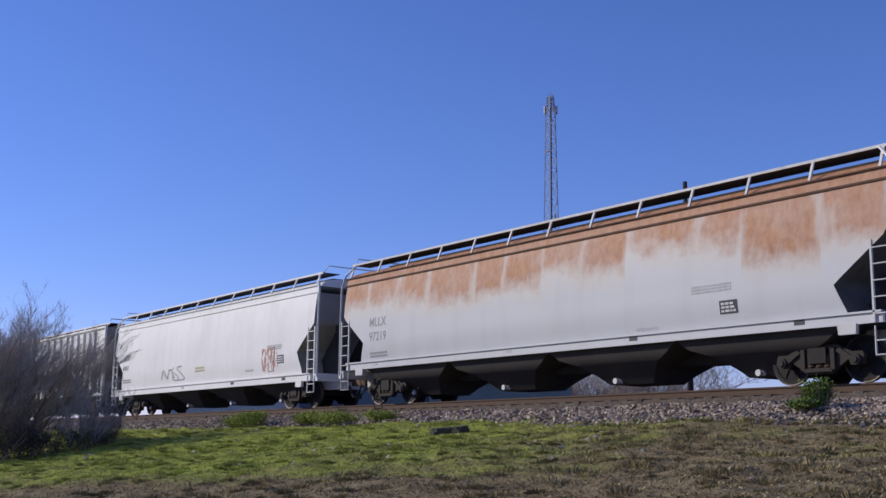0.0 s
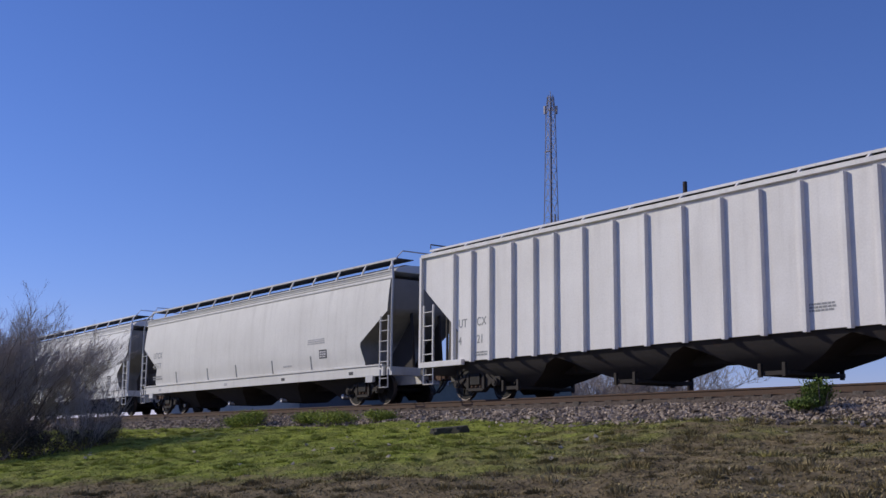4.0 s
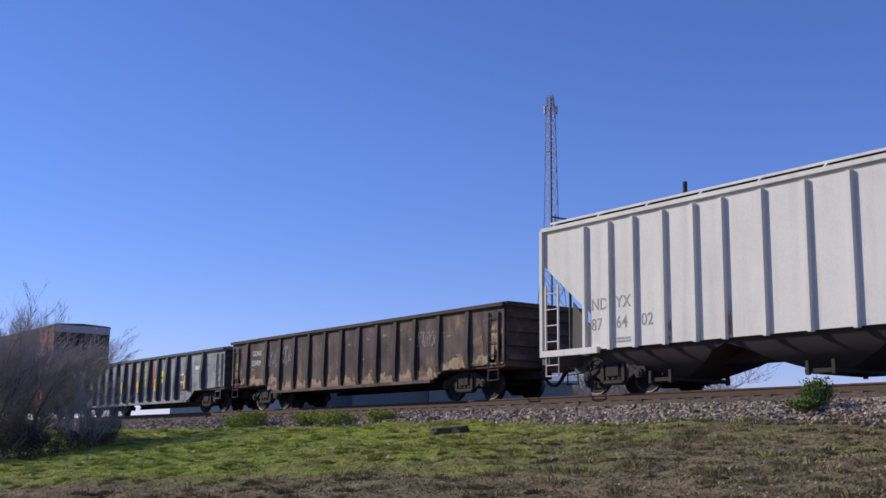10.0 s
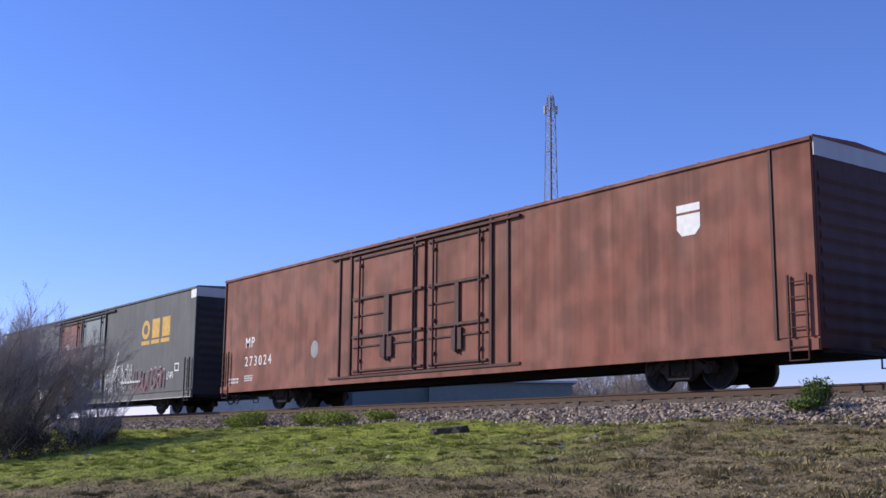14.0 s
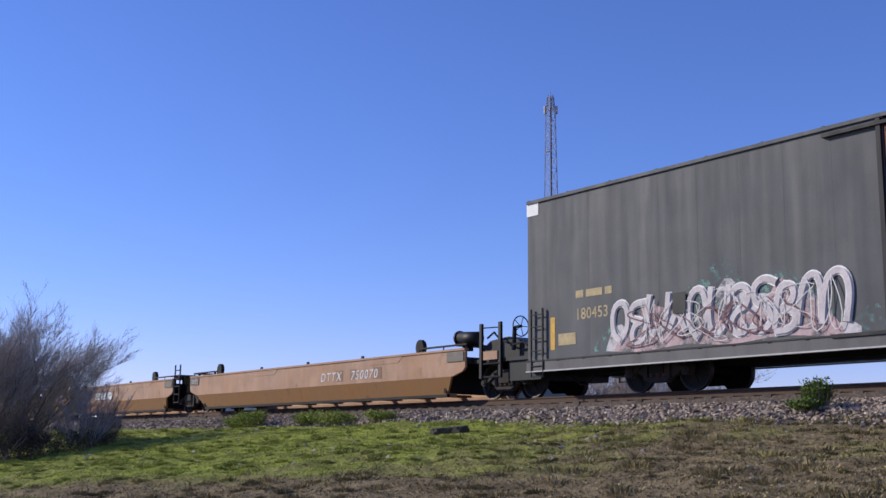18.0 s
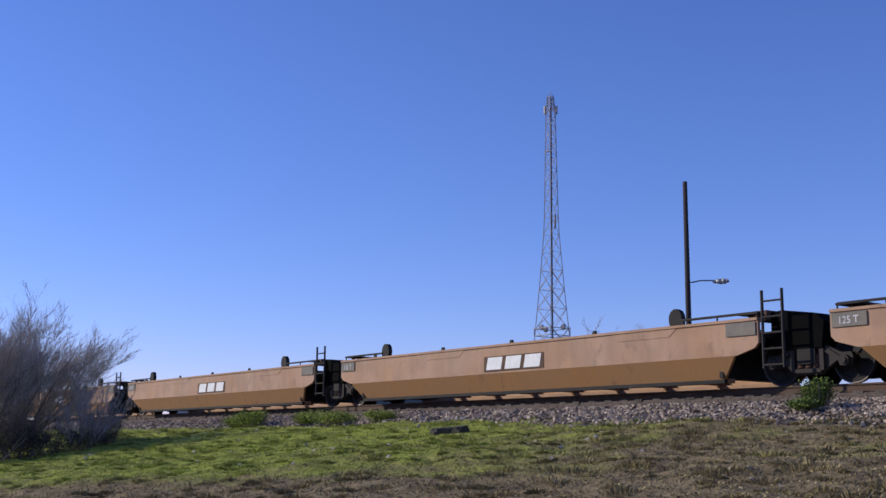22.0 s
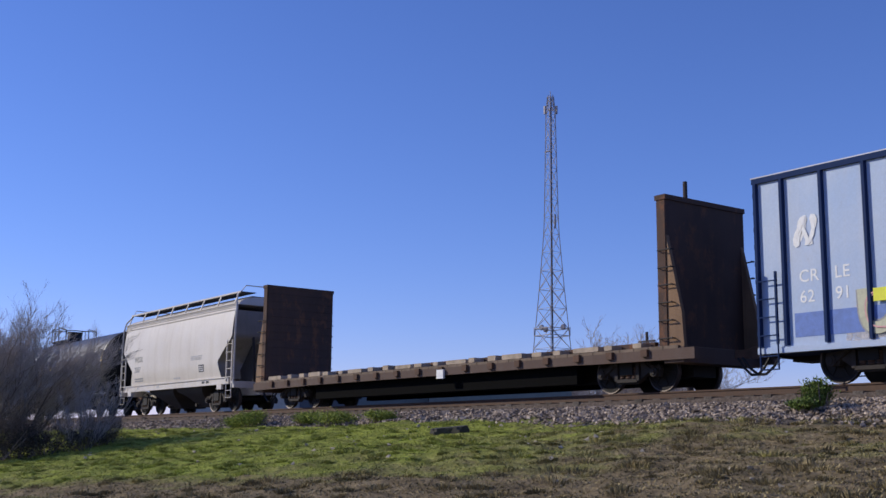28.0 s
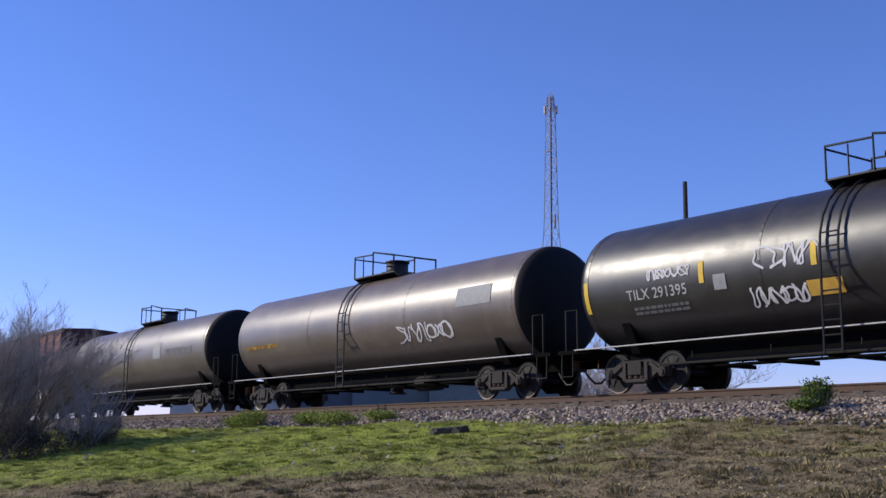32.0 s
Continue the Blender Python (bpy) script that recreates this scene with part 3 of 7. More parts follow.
def ribbed_hopper(label, front, rear, skin, trim, mark, number, dark, seed, posts, end_grime_shade=None, size=0.34):
    """A covered hopper with flat sides held by outside posts."""
    car, h = new_car("covered_hopper", label, front, rear)
    W, z0, zt = 1.50, 1.08, 4.36
    e = h - 0.10
    def inset(z):
        return 1.78 if z < 2.0 else max(0.02, 1.78 * (3.42 - z) / 1.42)
    lv = [(z, -e + inset(z), e - inset(z), W - 0.05) for z in (z0, 2.0, 2.5, 3.0, 3.42, zt)]
    body = part("body", loft(B(), lv), skin, car)
    # the end faces take a darker colour that holds their shade
    body.data.materials.append(end_grime_shade or skin)
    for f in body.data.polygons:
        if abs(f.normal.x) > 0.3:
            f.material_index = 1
    for s in (-1, 1):
        for x in posts:
            bm = B()
            slab(bm, [(x - 0.065, s * (W - 0.05)), (x - 0.045, s * (W + 0.055)), (x + 0.045, s * (W + 0.055)), (x + 0.065, s * (W - 0.05))], "z", z0 - 0.04, zt - 0.12)
            part("side_post", bm, skin, car)
        bm = B()
        box(bm, -e, e, s * (W - 0.02) - 0.06, s * (W - 0.02) + 0.06, zt - 0.04, zt + 0.06)
        part("top_chord", bm, skin, car)
        for way in (-1, 1):
            a, b = sorted((way * e, way * (e - 2.1)))
            part("side_sill", box(B(), a, b, s * W - 0.06, s * W + 0.06, 0.98, 1.14), skin, car)
        bm = B()
        box(bm, -e + 0.1, e - 0.1, s * 0.92 - 0.32, s * 0.92 + 0.32, zt + 0.20, zt + 0.22)
        part("roof_walk", bm, GRATING, car)
        part("walk_edge", box(B(), -e + 0.08, e - 0.08, s * 1.255 - 0.013, s * 1.255 + 0.02, zt + 0.19, zt + 0.25), skin, car)
        for k in range(13):
            x = -e + 0.3 + k * (2 * e - 0.6) / 12
            bm = slab(B(), [(s * 1.25, zt + 0.22), (s * 1.15, zt + 0.22), (s * 1.38, zt + 0.05), (s * 1.44, zt + 0.05)], "x", x - 0.03, x + 0.03)
            part("walk_bracket", bm, skin, car)
    part("roof", loft(B(), [(zt, -e, e, W - 0.08), (zt + 0.04, -e, e, W - 0.4), (zt + 0.09, -e, e, 0.3)]), trim, car)
    part("hatch", box(B(), -e + 1, e - 1, -0.32, 0.32, zt + 0.08, zt + 0.30), dark, car)
    for way in (-1, 1):
        xe = way * e
        bm = B()
        box(bm, min(xe, xe - way * 0.3), max(xe, xe - way * 0.3), -1.5, 1.5, 0.78, 1.10)
        box(bm, min(xe, xe - way * 2.4), max(xe, xe - way * 2.4), -0.35, 0.35, 0.62, 1.06)
        part("end_sill", bm, trim, car)
        for y in (-0.6, 0.6):
            bm = B()
            rod(bm, (xe - way * 0.12, y, 1.1), (xe - way * 0.12, y, 3.9), 0.04, 6)
            slab(bm, [(xe - way * 0.2, 1.1), (xe - way * 1.6, 1.1), (xe - way * 0.25, 2.5)], "y", y - 0.02, y + 0.02)
            part("end_brace", bm, trim, car)
        for s in (-1, 1):
            bm = B()
            box(bm, xe - 0.05, xe + 0.05, s * W - 0.05, s * W + 0.05, 0.98, zt)
            part("corner_post", bm, skin, car)
            ladder(car, xe - way * 0.42, 1.16, 2.85, s * (W + 0.02), skin, 0.48, 4)
        bm = B()
        bent(bm, [(xe - way * 0.1, -1.25, zt + 0.3), (xe - way * 0.1, -1.25, zt + 0.42), (xe - way * 0.1, 1.25, zt + 0.42), (xe - way * 0.1, 1.25, zt + 0.3)], 0.022)
        part("roof_handrail", bm, trim, car)
        coupler(car, way * h, way)
        truck(car, way * (h - 2.3))
    brake_wheel(car, e + 0.1, 0.5, 2.3)
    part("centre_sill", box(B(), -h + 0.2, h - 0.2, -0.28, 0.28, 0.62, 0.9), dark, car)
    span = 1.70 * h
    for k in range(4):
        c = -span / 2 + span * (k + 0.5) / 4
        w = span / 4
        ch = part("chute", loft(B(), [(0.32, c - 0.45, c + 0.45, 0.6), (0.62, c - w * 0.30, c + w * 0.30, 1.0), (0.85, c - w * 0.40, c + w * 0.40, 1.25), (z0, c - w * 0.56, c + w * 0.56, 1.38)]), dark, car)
        bm = B()
        box(bm, c - 0.42, c + 0.42, -1.0, 1.0, 0.24, 0.33)
        for yy in (-1.02, 1.02):
            box(bm, c - 0.36, c - 0.28, yy - 0.04, yy + 0.04, 0.2, 0.5)
            box(bm, c + 0.28, c + 0.36, yy - 0.04, yy + 0.04, 0.2, 0.5)
        part("outlet_gate", bm, CAST, ch)
    y = -W + 0.045
    for k, line in enumerate(number):
        for i, piece in enumerate(line):
            letters(piece, size, mark, car, posts[i] + 0.18, 2.06 - 0.5 * k, y, squeeze=0.9)
    x, step = posts[-4], 0.95
    bm = B()
    box(bm, x + 0.2, x + 0.75, y - 0.004, y, 1.5, 1.8)
    part("data_panel", bm, DARK_MARK, car)
    part("data_panel_text", bars(B(), x + 0.25, x + 0.7, 1.53, 1.78, y - 0.005, 3, seed), PALE_SPRAY, car)
    bm = bars(B(), x - 3 * step + 0.15, x - 3 * step + 0.8, 1.45, 1.65, y, 3, seed + 1)
    bars(bm, posts[1] + 0.15, posts[1] + 0.7, 1.2, 1.35, y, 2, seed + 2)
    part("small_lettering", bm, mark, car)
    part("placard", box(B(), e - 2.5, e - 2.25, y - 0.004, y, 1.45, 1.75), PALE_SPRAY, car)
    return car, h, y


# ---- gondolas ----
def gondola(label, front, rear, skin, inside, zt, ribs, zlow, seed, depth=0.12, end_skin=None, post_skin=None):
    car, h = new_car("gondola", label, front, rear)
    W, z0 = 1.42, 0.86
    e = h - 0.05
    for s in (-1, 1):
        bm = B()                                     # side wall, deeper between the trucks
        d = 3.4
        slab(bm, [(-e, z0 + 0.1), (-e + d - 0.6, z0), (-e + d, zlow), (e - d, zlow), (e - d + 0.6, z0), (e, z0 + 0.1), (e, zt), (-e, zt)], "y", s * W - 0.03, s * W + 0.03)
        part("side_wall", bm, skin, car)
        bm = B()
        box(bm, -e - 0.03, e + 0.03, s * (W + 0.03) - 0.10, s * (W + 0.03) + 0.10, zt + 0.0, zt + 0.10)
        part("top_chord", bm, post_skin or skin, car)
        for x in ribs:
            zb = zlow if abs(x) < e - d else z0
            bm = B()                                 # pressed posts, fuller in the middle
            prof = [(zb, 0.05), (zb + 0.12, depth * 0.8), (zb + 0.55, depth), (zt - 0.5, depth * 0.75), (zt - 0.03, depth * 0.6)]
            slab(bm, [(s * (W + 0.03), zb)] + [(s * (W + 0.03 + dd), z) for z, dd in prof] + [(s * (W + 0.03), zt - 0.03)], "x", x - 0.085, x + 0.085)
            part("side_post", bm, post_skin or skin, car)
        bm = B()
        box(bm, -e + d, e - d, s * W - 0.10, s * W + 0.06, zlow - 0.09, zlow)
        part("bottom_sill", bm, skin, car)
    for way in (-1, 1):
        a, b = sorted((way * e, way * (e - 0.06)))
        part("end_wall", box(B(), a, b, -W, W, z0, zt + 0.02), end_skin or skin, car)
        for k in range(4):
            z = z0 + 0.18 + k * (zt - z0 - 0.25) / 3.6
            a, b = sorted((way * e, way * (e + 0.10)))
            part("end_rib", box(B(), a, b, -W + 0.05, W - 0.05, z, z + 0.14), end_skin or skin, car)
        for s in (-1, 1):
            ladder(car, way * (e - 0.42), z0 + 0.15, zt - 0.15, s * (W + 0.07), skin, 0.44, 4)
        part("end_chord", box(B(), way * e - 0.1, way * e + 0.1, -W, W, zt, zt + 0.13), skin, car)
        coupler(car, way * h, way)
        truck(car, way * (h - 2.3))
    part("floor", box(B(), -e + 0.06, e - 0.06, -W + 0.03, W - 0.03, z0 - 0.02, z0 + 0.08), inside, car)
    part("centre_sill", box(B(), -e, e, -0.3, 0.3, 0.55, z0 - 0.02), IRON, car)
    return car, h, -W - 0.034


# ---- high box cars ----
def door_leaf(car, x0, x1, z0, z1, y, skin, frame_skin, kind):
    """A plug door with its raised bars, locking rods and handles."""
    s = 1 if y > 0 else -1
    def out(a, b):
        return sorted((y + s * a, y + s * b))
    bm = B()
    box(bm, x0, x1, *out(0.0, 0.05), z0, z1)
    leaf = part("door", bm, skin, car)
    w = x1 - x0
    for k, u in enumerate((0.12, 0.88)):
        bm = B()
        rod(bm, (x0 + w * u, y + s * 0.12, z0 + 0.02), (x0 + w * u, y + s * 0.12, z1 - 0.05), 0.035, 6)
        for zz in (0.1, 0.35, 0.6, 0.9):
            box(bm, x0 + w * u - 0.07, x0 + w * u + 0.07, *out(0.05, 0.13), z0 + (z1 - z0) * zz, z0 + (z1 - z0) * zz + 0.08)
        part("locking_rod", bm, frame_skin, leaf)
    for a, b, u, t, d in ((0.05, w - 0.05, 0.30, 0.08, 0.12), (0.05, w - 0.05, 0.62, 0.08, 0.12), (0.05, w * 0.5, 0.48, 0.05, 0.09), (0.05, w - 0.05, 0.22, 0.05, 0.09), (0.05, w - 0.05, 0.02, 0.06, 0.11), (0.05, w - 0.05, 0.965, 0.06, 0.11)):
        part("door_bar", box(B(), x0 + a, x0 + b, *out(0.05, d), z0 + (z1 - z0) * u, z0 + (z1 - z0) * u + t), frame_skin, leaf)
    part("door_bar", box(B(), x0 + w * 0.48, x0 + w * 0.55, *out(0.05, 0.125), z0 + (z1 - z0) * 0.10, z0 + (z1 - z0) * 0.618), frame_skin, leaf)
    bm = B()
    box(bm, x0 + w * 0.44, x0 + w * 0.60, *out(0.05, 0.14), z0 + (z1 - z0) * 0.12, z0 + (z1 - z0) * 0.28)
    rod(bm, (x0 + w * 0.52, y + s * 0.16, z0 + (z1 - z0) * 0.1), (x0 + w * 0.52, y + s * 0.16, z0 + (z1 - z0) * 0.3), 0.03)
    part("door_handle", bm, frame_skin, leaf)
    return leaf


def high_boxcar(label, front, rear, skin, frame_skin, roof_skin, doors, zt, z0, seams, end_top, seed, pan=True, sill_skin=None):
    """A long, tall car. doors: (x0, x1, paint) by the car's own x; seams: where the sheets join."""
    car, h = new_car("boxcar", label, front, rear)
    W, e = 1.53, h
    d0, d1 = min(d[0] for d in doors), max(d[1] for d in doors)
    for a, b in ((-e, d0 - 0.04), (d1 + 0.04, e)):
        for s in (-1, 1):
            x = a
            cuts = [c for c in seams if a + 0.3 < c < b - 0.3] + [b]
            for c in cuts:                            # sheets, each set a little apart
                part("side_sheet", box(B(), x + 0.0015, c - 0.0015, s * W - 0.02, s * W + 0.02, z0, zt), skin, car)
                x = c
    part("inner_body", box(B(), -e + 0.06, e - 0.06, -W + 0.025, W - 0.025, z0 - 0.1, zt - 0.02), frame_skin, car)
    bm = B()
    for s in (-1, 1):
        box(bm, -e, e, s * (W + 0.02) - 0.05, s * (W + 0.02) + 0.05, zt - 0.03, zt + 0.05)
    part("eave_rail", bm, roof_skin, car)
    part("roof", loft(B(), [(zt + 0.02, -e - 0.04, e + 0.04, W + 0.04), (zt + 0.05, -e - 0.04, e + 0.04, W + 0.02), (zt + 0.13, -e, e, 0.1)]), roof_skin, car)
    n = 18
    for k in range(n + 1):
        x = -e + k * 2 * e / n
        bm = slab(B(), [(-W - 0.03, zt + 0.03), (W + 0.03, zt + 0.03), (W, zt + 0.09), (0, zt + 0.17), (-W, zt + 0.09)], "x", x - 0.03, x + 0.03)
        part("roof_rib", bm, roof_skin, car)
    for s in (-1, 1):
        for x0, x1, mat in doors:
            door_leaf(car, x0, x1, z0 + 0.05, zt - 0.22, s * (W - 0.01), mat, frame_skin, seed)
        for x in sorted({d0 - 0.12, d1 + 0.12, (d0 + d1) / 2}):
            bm = box(B(), x - 0.05, x + 0.05, s * (W + 0.02) - 0.07, s * (W + 0.02) + 0.09, z0 - 0.02, zt - 0.05)
            part("door_post", bm, frame_skin, car)
        for z, name in ((z0 - 0.06, "door_track"), (zt - 0.19, "door_track")):
            bm = B()
            box(bm, d0 - 1.4, d1 + 1.4, s * (W + 0.07) - 0.05, s * (W + 0.07) + 0.07, z, z + 0.07)
            part(name, bm, frame_skin, car)
        bm = B()                                     # side sill
        if pan:
            box(bm, -e, e, s * W - 0.08, s * W + 0.035, z0 - 0.24, z0 - 0.005)
        else:
            box(bm, -e, e, s * W - 0.08, s * W - 0.0, z0 - 0.28, z0 - 0.005)
            # dark gussets on a paler sill: their shadow contrast is put into colour
            for k in range(30):
                x = -e + 0.3 + k * (2 * e - 0.6) / 29
                part("sill_gusset", slab(B(), [(s * (W + 0.002), z0 - 0.04), (s * (W + 0.09), z0 - 0.04), (s * (W + 0.002), z0 - 0.27)], "x", x - 0.05, x + 0.05), frame_skin, car)
            part("sill_ledge", box(B(), -e, e, s * (W + 0.05) - 0.048, s * (W + 0.05) + 0.05, z0 - 0.036, z0 - 0.004), frame_skin, car)
            # the flange's sunlit edge is put into its pale colour
            part("sill_flange", box(B(), -e, e, s * (W + 0.05) - 0.06, s * (W + 0.05) + 0.06, z0 - 0.315, z0 - 0.283), PALE_STEEL, car)
        part("side_sill", bm, sill_skin or skin, car)
        for way in (-1, 1):
            ladder(car, way * (e - 0.45), z0 + 0.08, z0 + 1.35, s * (W + 0.10), frame_skin, 0.46, 4)
    for way in (-1, 1):
        bm = B()
        a, b = sorted((way * (e - 0.03), way * (e + 0.02)))
        part("end_wall", box(bm, a, b, -W + 0.02, W - 0.02, z0 - 0.2, zt), frame_skin, car)
        for k in range(11):
            z = z0 + 0.1 + k * (zt - z0 - 0.7) / 11
            a, b = sorted((way * (e + 0.02), way * (e + 0.06)))
            bm = slab(B(), [(a if way > 0 else b, z), (b if way > 0 else a, z + 0.1), (b if way > 0 else a, z + 0.16), (a if way > 0 else b, z + 0.26)], "y", -W + 0.12, W - 0.12)
            part("end_rib", bm, frame_skin, car)
        bm = B()
        a, b = sorted((way * (e + 0.02), way * (e + 0.05)))
        box(bm, a, b, -W - 0.01, W + 0.01, zt - 0.36, zt + 0.03)
        part("end_band", bm, end_top, car)
        part("end_sill", box(B(), way * e - 0.12, way * e + 0.12, -1.35, 1.35, 0.62, z0 - 0.2), IRON, car)
        coupler(car, way * (h + 0.4), way)
        truck(car, way * (h - 4.2))
    part("centre_sill", box(B(), -e, e, -0.35, 0.35, 0.58, z0 - 0.1), IRON, car)
    for k in range(10):
        x = -e + 1.5 + k * (2 * e - 3) / 9
        part("cross_bearer", box(B(), x - 0.06, x + 0.06, -W + 0.1, W - 0.1, 0.68, z0 - 0.1), IRON, car)
    return car, h, -W - 0.024


def post_boxcar(label, front, rear, skin, post_skin, roof_skin, zt, z0, posts, door, seed):
    """A boxcar with outside posts and one plug door."""
    car, h = new_car("boxcar", label, front, rear)
    W, e = 1.47, h
    for s in (-1, 1):
        part("side_sheet", box(B(), -e, e, s * W - 0.02, s * W + 0.02, z0, zt), skin, car)
        for x in posts:
            bm = B()
            slab(bm, [(x - 0.055, s * (W + 0.02)), (x - 0.035, s * (W + 0.10)), (x + 0.035, s * (W + 0.10)), (x + 0.055, s * (W + 0.02))], "z", z0 + 0.02, zt - 0.1)
            part("side_post", bm, post_skin, car)
        bm = B()
        box(bm, -e, e, s * (W + 0.03) - 0.05, s * (W + 0.03) + 0.07, zt - 0.1, zt + 0.02)
        part("top_chord", bm, post_skin, car)
        bm = B()
        box(bm, -e, e, s * W - 0.06, s * W + 0.09, z0 - 0.13, z0 + 0.0)
        part("side_sill", bm, skin, car)
        bm = B()
        a, b = sorted((door[0], door[1]))
        box(bm, a - 1.6, b + 0.8, s * (W + 0.12) - 0.05, s * (W + 0.12) + 0.05, z0 - 0.07, z0 - 0.01)
        part("door_track", bm, post_skin, car)
        part("door_track", box(B(), a - 1.6, b + 0.8, s * (W + 0.12) - 0.05, s * (W + 0.12) + 0.05, zt - 0.20, zt - 0.12), post_skin, car)
        door_leaf(car, a, b, z0 + 0.02, zt - 0.22, s * (W + 0.03), skin, post_skin, seed)
        for way in (-1, 1):
            ladder(car, way * (e - 0.35), z0 + 0.05, z0 + 1.6, s * (W + 0.12), post_skin, 0.46, 4)
    part("inner_body", box(B(), -e + 0.05, e - 0.05, -W + 0.03, W - 0.03, z0 - 0.12, zt - 0.02), post_skin, car)
    part("roof", loft(B(), [(zt + 0.02, -e - 0.03, e + 0.03, W + 0.08), (zt + 0.05, -e - 0.03, e + 0.03, W + 0.06), (zt + 0.14, -e, e, 0.1)]), roof_skin, car)
    for way in (-1, 1):
        bm = B()
        a, b = sorted((way * (e - 0.03), way * (e + 0.02)))
        box(bm, a, b, -W, W, z0 - 0.12, zt + 0.02)
        part("end_wall", bm, post_skin, car)
        for k in range(9):
            z = z0 + 0.15 + k * (zt - z0 - 0.25) / 9
            i, o = way * (e + 0.02), way * (e + 0.09)
            part("end_rib", slab(B(), [(i, z), (o, z + 0.12), (o, z + 0.2), (i, z + 0.32)], "y", -W + 0.06, W - 0.06), post_skin, car)
        part("end_sill", box(B(), way * e - 0.12, way * e + 0.12, -1.35, 1.35, 0.62, z0 - 0.12), IRON, car)
        coupler(car, way * (h + 0.3), way)
        truck(car, way * (h - 2.4))
    brake_wheel(car, e + 0.14, 0.7, 2.6)
    part("centre_sill", box(B(), -e, e, -0.35, 0.35, 0.55, z0 - 0.1), IRON, car)
    for x in (-e + 4.65, e - 4.65):
        part("cross_bearer", box(B(), x - 0.08, x + 0.08, -W + 0.1, W - 0.1, 0.5, z0 - 0.1), IRON, car)
    return car, h, -W - 0.024


# ---- articulated well car ----
def well_unit(label, front, rear, skin, trucks, seed, lead=False, tail=False):
    """One unit of a container well car. trucks: own x of the trucks that it carries."""
    car, h = new_car("well_car", label, front, rear)
    e = h - 0.25
    end_grey = plain("dusty_olive_grey_paint", (0.19, 0.17, 0.14), 0.75, 0, 0.3, 4)
    letters("125 T", 0.21, PALE_SPRAY, car, -e + 0.2, 1.14, -1.574, squeeze=0.9)
    zt, zm, zb = 1.40, 0.66, 0.14
    c = 1.1                                         # how far the ends are cut up over the trucks
    for s in (-1, 1):
        bm = B()
        outline = [(-e + c, zm), (-e + c - 0.5, zm), (-e + 0.1, zm + 0.14), (-e, zm + 0.25), (-e, zt), (e, zt), (e, zm + 0.25), (e - 0.1, zm + 0.14), (e - c + 0.5, zm), (e - c, zm)]
        slab(bm, outline, "y", s * 1.5 - 0.04, s * 1.5 + 0.04)
        part("side_sill", bm, skin, car)
        bm = B()
        lo = s * 1.31
        pts = [(-e + c - 0.45, s * 1.54, zm), (e - c + 0.45, s * 1.54, zm), (e - c - 0.05, lo, zb), (-e + c + 0.05, lo, zb)]
        va = [bm.verts.new(p) for p in pts]
        vb = [bm.verts.new((p[0], p[1] - s * 0.07, p[2])) for p in pts]
        bm.faces.new(va)
        bm.faces.new(vb[::-1])
        for i in range(4):
            j = (i + 1) % 4
            bm.faces.new((va[i], vb[i], vb[j], va[j]))
        part("lower_side", bm, well_ochre, car, "less bleached ochre paint")
        for x in (-2.85, 5.2):                       # doubler plates under the top chord
            part("doubler_plate", slab(B(), [(x - 1.05, zt - 0.015), (x + 1.05, zt - 0.015), (x + 0.82, zt - 0.20), (x - 0.82, zt - 0.20)], "y", s * 1.542 - 0.008, s * 1.542 + 0.008), skin, car)
        bm = B()
        box(bm, -e, e, s * 1.48 - 0.09, s * 1.48 + 0.07, zt - 0.01, zt + 0.05)
        part("top_chord", bm, skin, car)
        bm = B()
        box(bm, -e + c, e - c, lo - 0.05, lo + 0.05, zb - 0.05, zb + 0.03)
        part("bottom_chord", bm, IRON, car)
        for way in (-1, 1):                          # small box on the end of the sill
            a, b = sorted((way * (e - 0.05), way * (e - 0.85)))
            part("end_box", box(B(), a, b, s * 1.50 - 0.07, s * 1.50 + 0.07, 1.08, zt - 0.04), end_grey, car, "dusty grey box")
        for k in range(5):                           # container guides that stand on the sill
            x = (-0.78, -0.35, 0.02, 0.4, 0.74)[k] * e
            bm = B()
            slab(bm, [(x - 0.07, zt + 0.04), (x + 0.07, zt + 0.04), (x + 0.04, zt + 0.15), (x - 0.04, zt + 0.15)], "y", s * 1.42 - 0.03, s * 1.42 + 0.03)
            part("container_guide", bm, IRON, car)
    for y in (-1.12, 1.12):
        part("floor_beam", box(B(), -e + c, e - c, y - 0.12, y + 0.12, 0.10, 0.2), skin, car)
    for k in range(9):
        x = -e + c + 0.4 + k * (2 * e - 2 * c - 0.8) / 8
        part("floor_cross_beam", box(B(), x - 0.1, x + 0.1, -1.3, 1.3, 0.21, 0.29), RUSTY, car)
    for way in (-1, 1):                              # the raised ends
        a, b = sorted((way * (e + 0.1), way * (e - c)))
        bm = B()
        box(bm, a, b, -1.42, 1.42, 1.02, 1.12)
        slab(bm, [(way * (e - c), 0.2), (way * (e - c - 0.1), 0.2), (way * (e - c - 0.1), 1.3), (way * (e - c), 1.3)], "y", -1.4, 1.4)
        part("end_deck", bm, IRON, car)
        bm = B()                                     # walkway with its guard
        box(bm, way * (e - 0.35) - 0.28, way * (e - 0.35) + 0.28, -1.45, 1.45, zt + 0.14, zt + 0.18)
        for y in (-1.3, -0.4, 0.4, 1.3):
            box(bm, way * (e - 0.35) - 0.04, way * (e - 0.35) + 0.04, y - 0.04, y + 0.04, 1.1, zt + 0.15)
        part("end_walkway", bm, IRON, car)
        bm = B()                                     # long grab rail along the sill end
        x0, x1 = way * (e - 0.1), way * (e - 2.3)
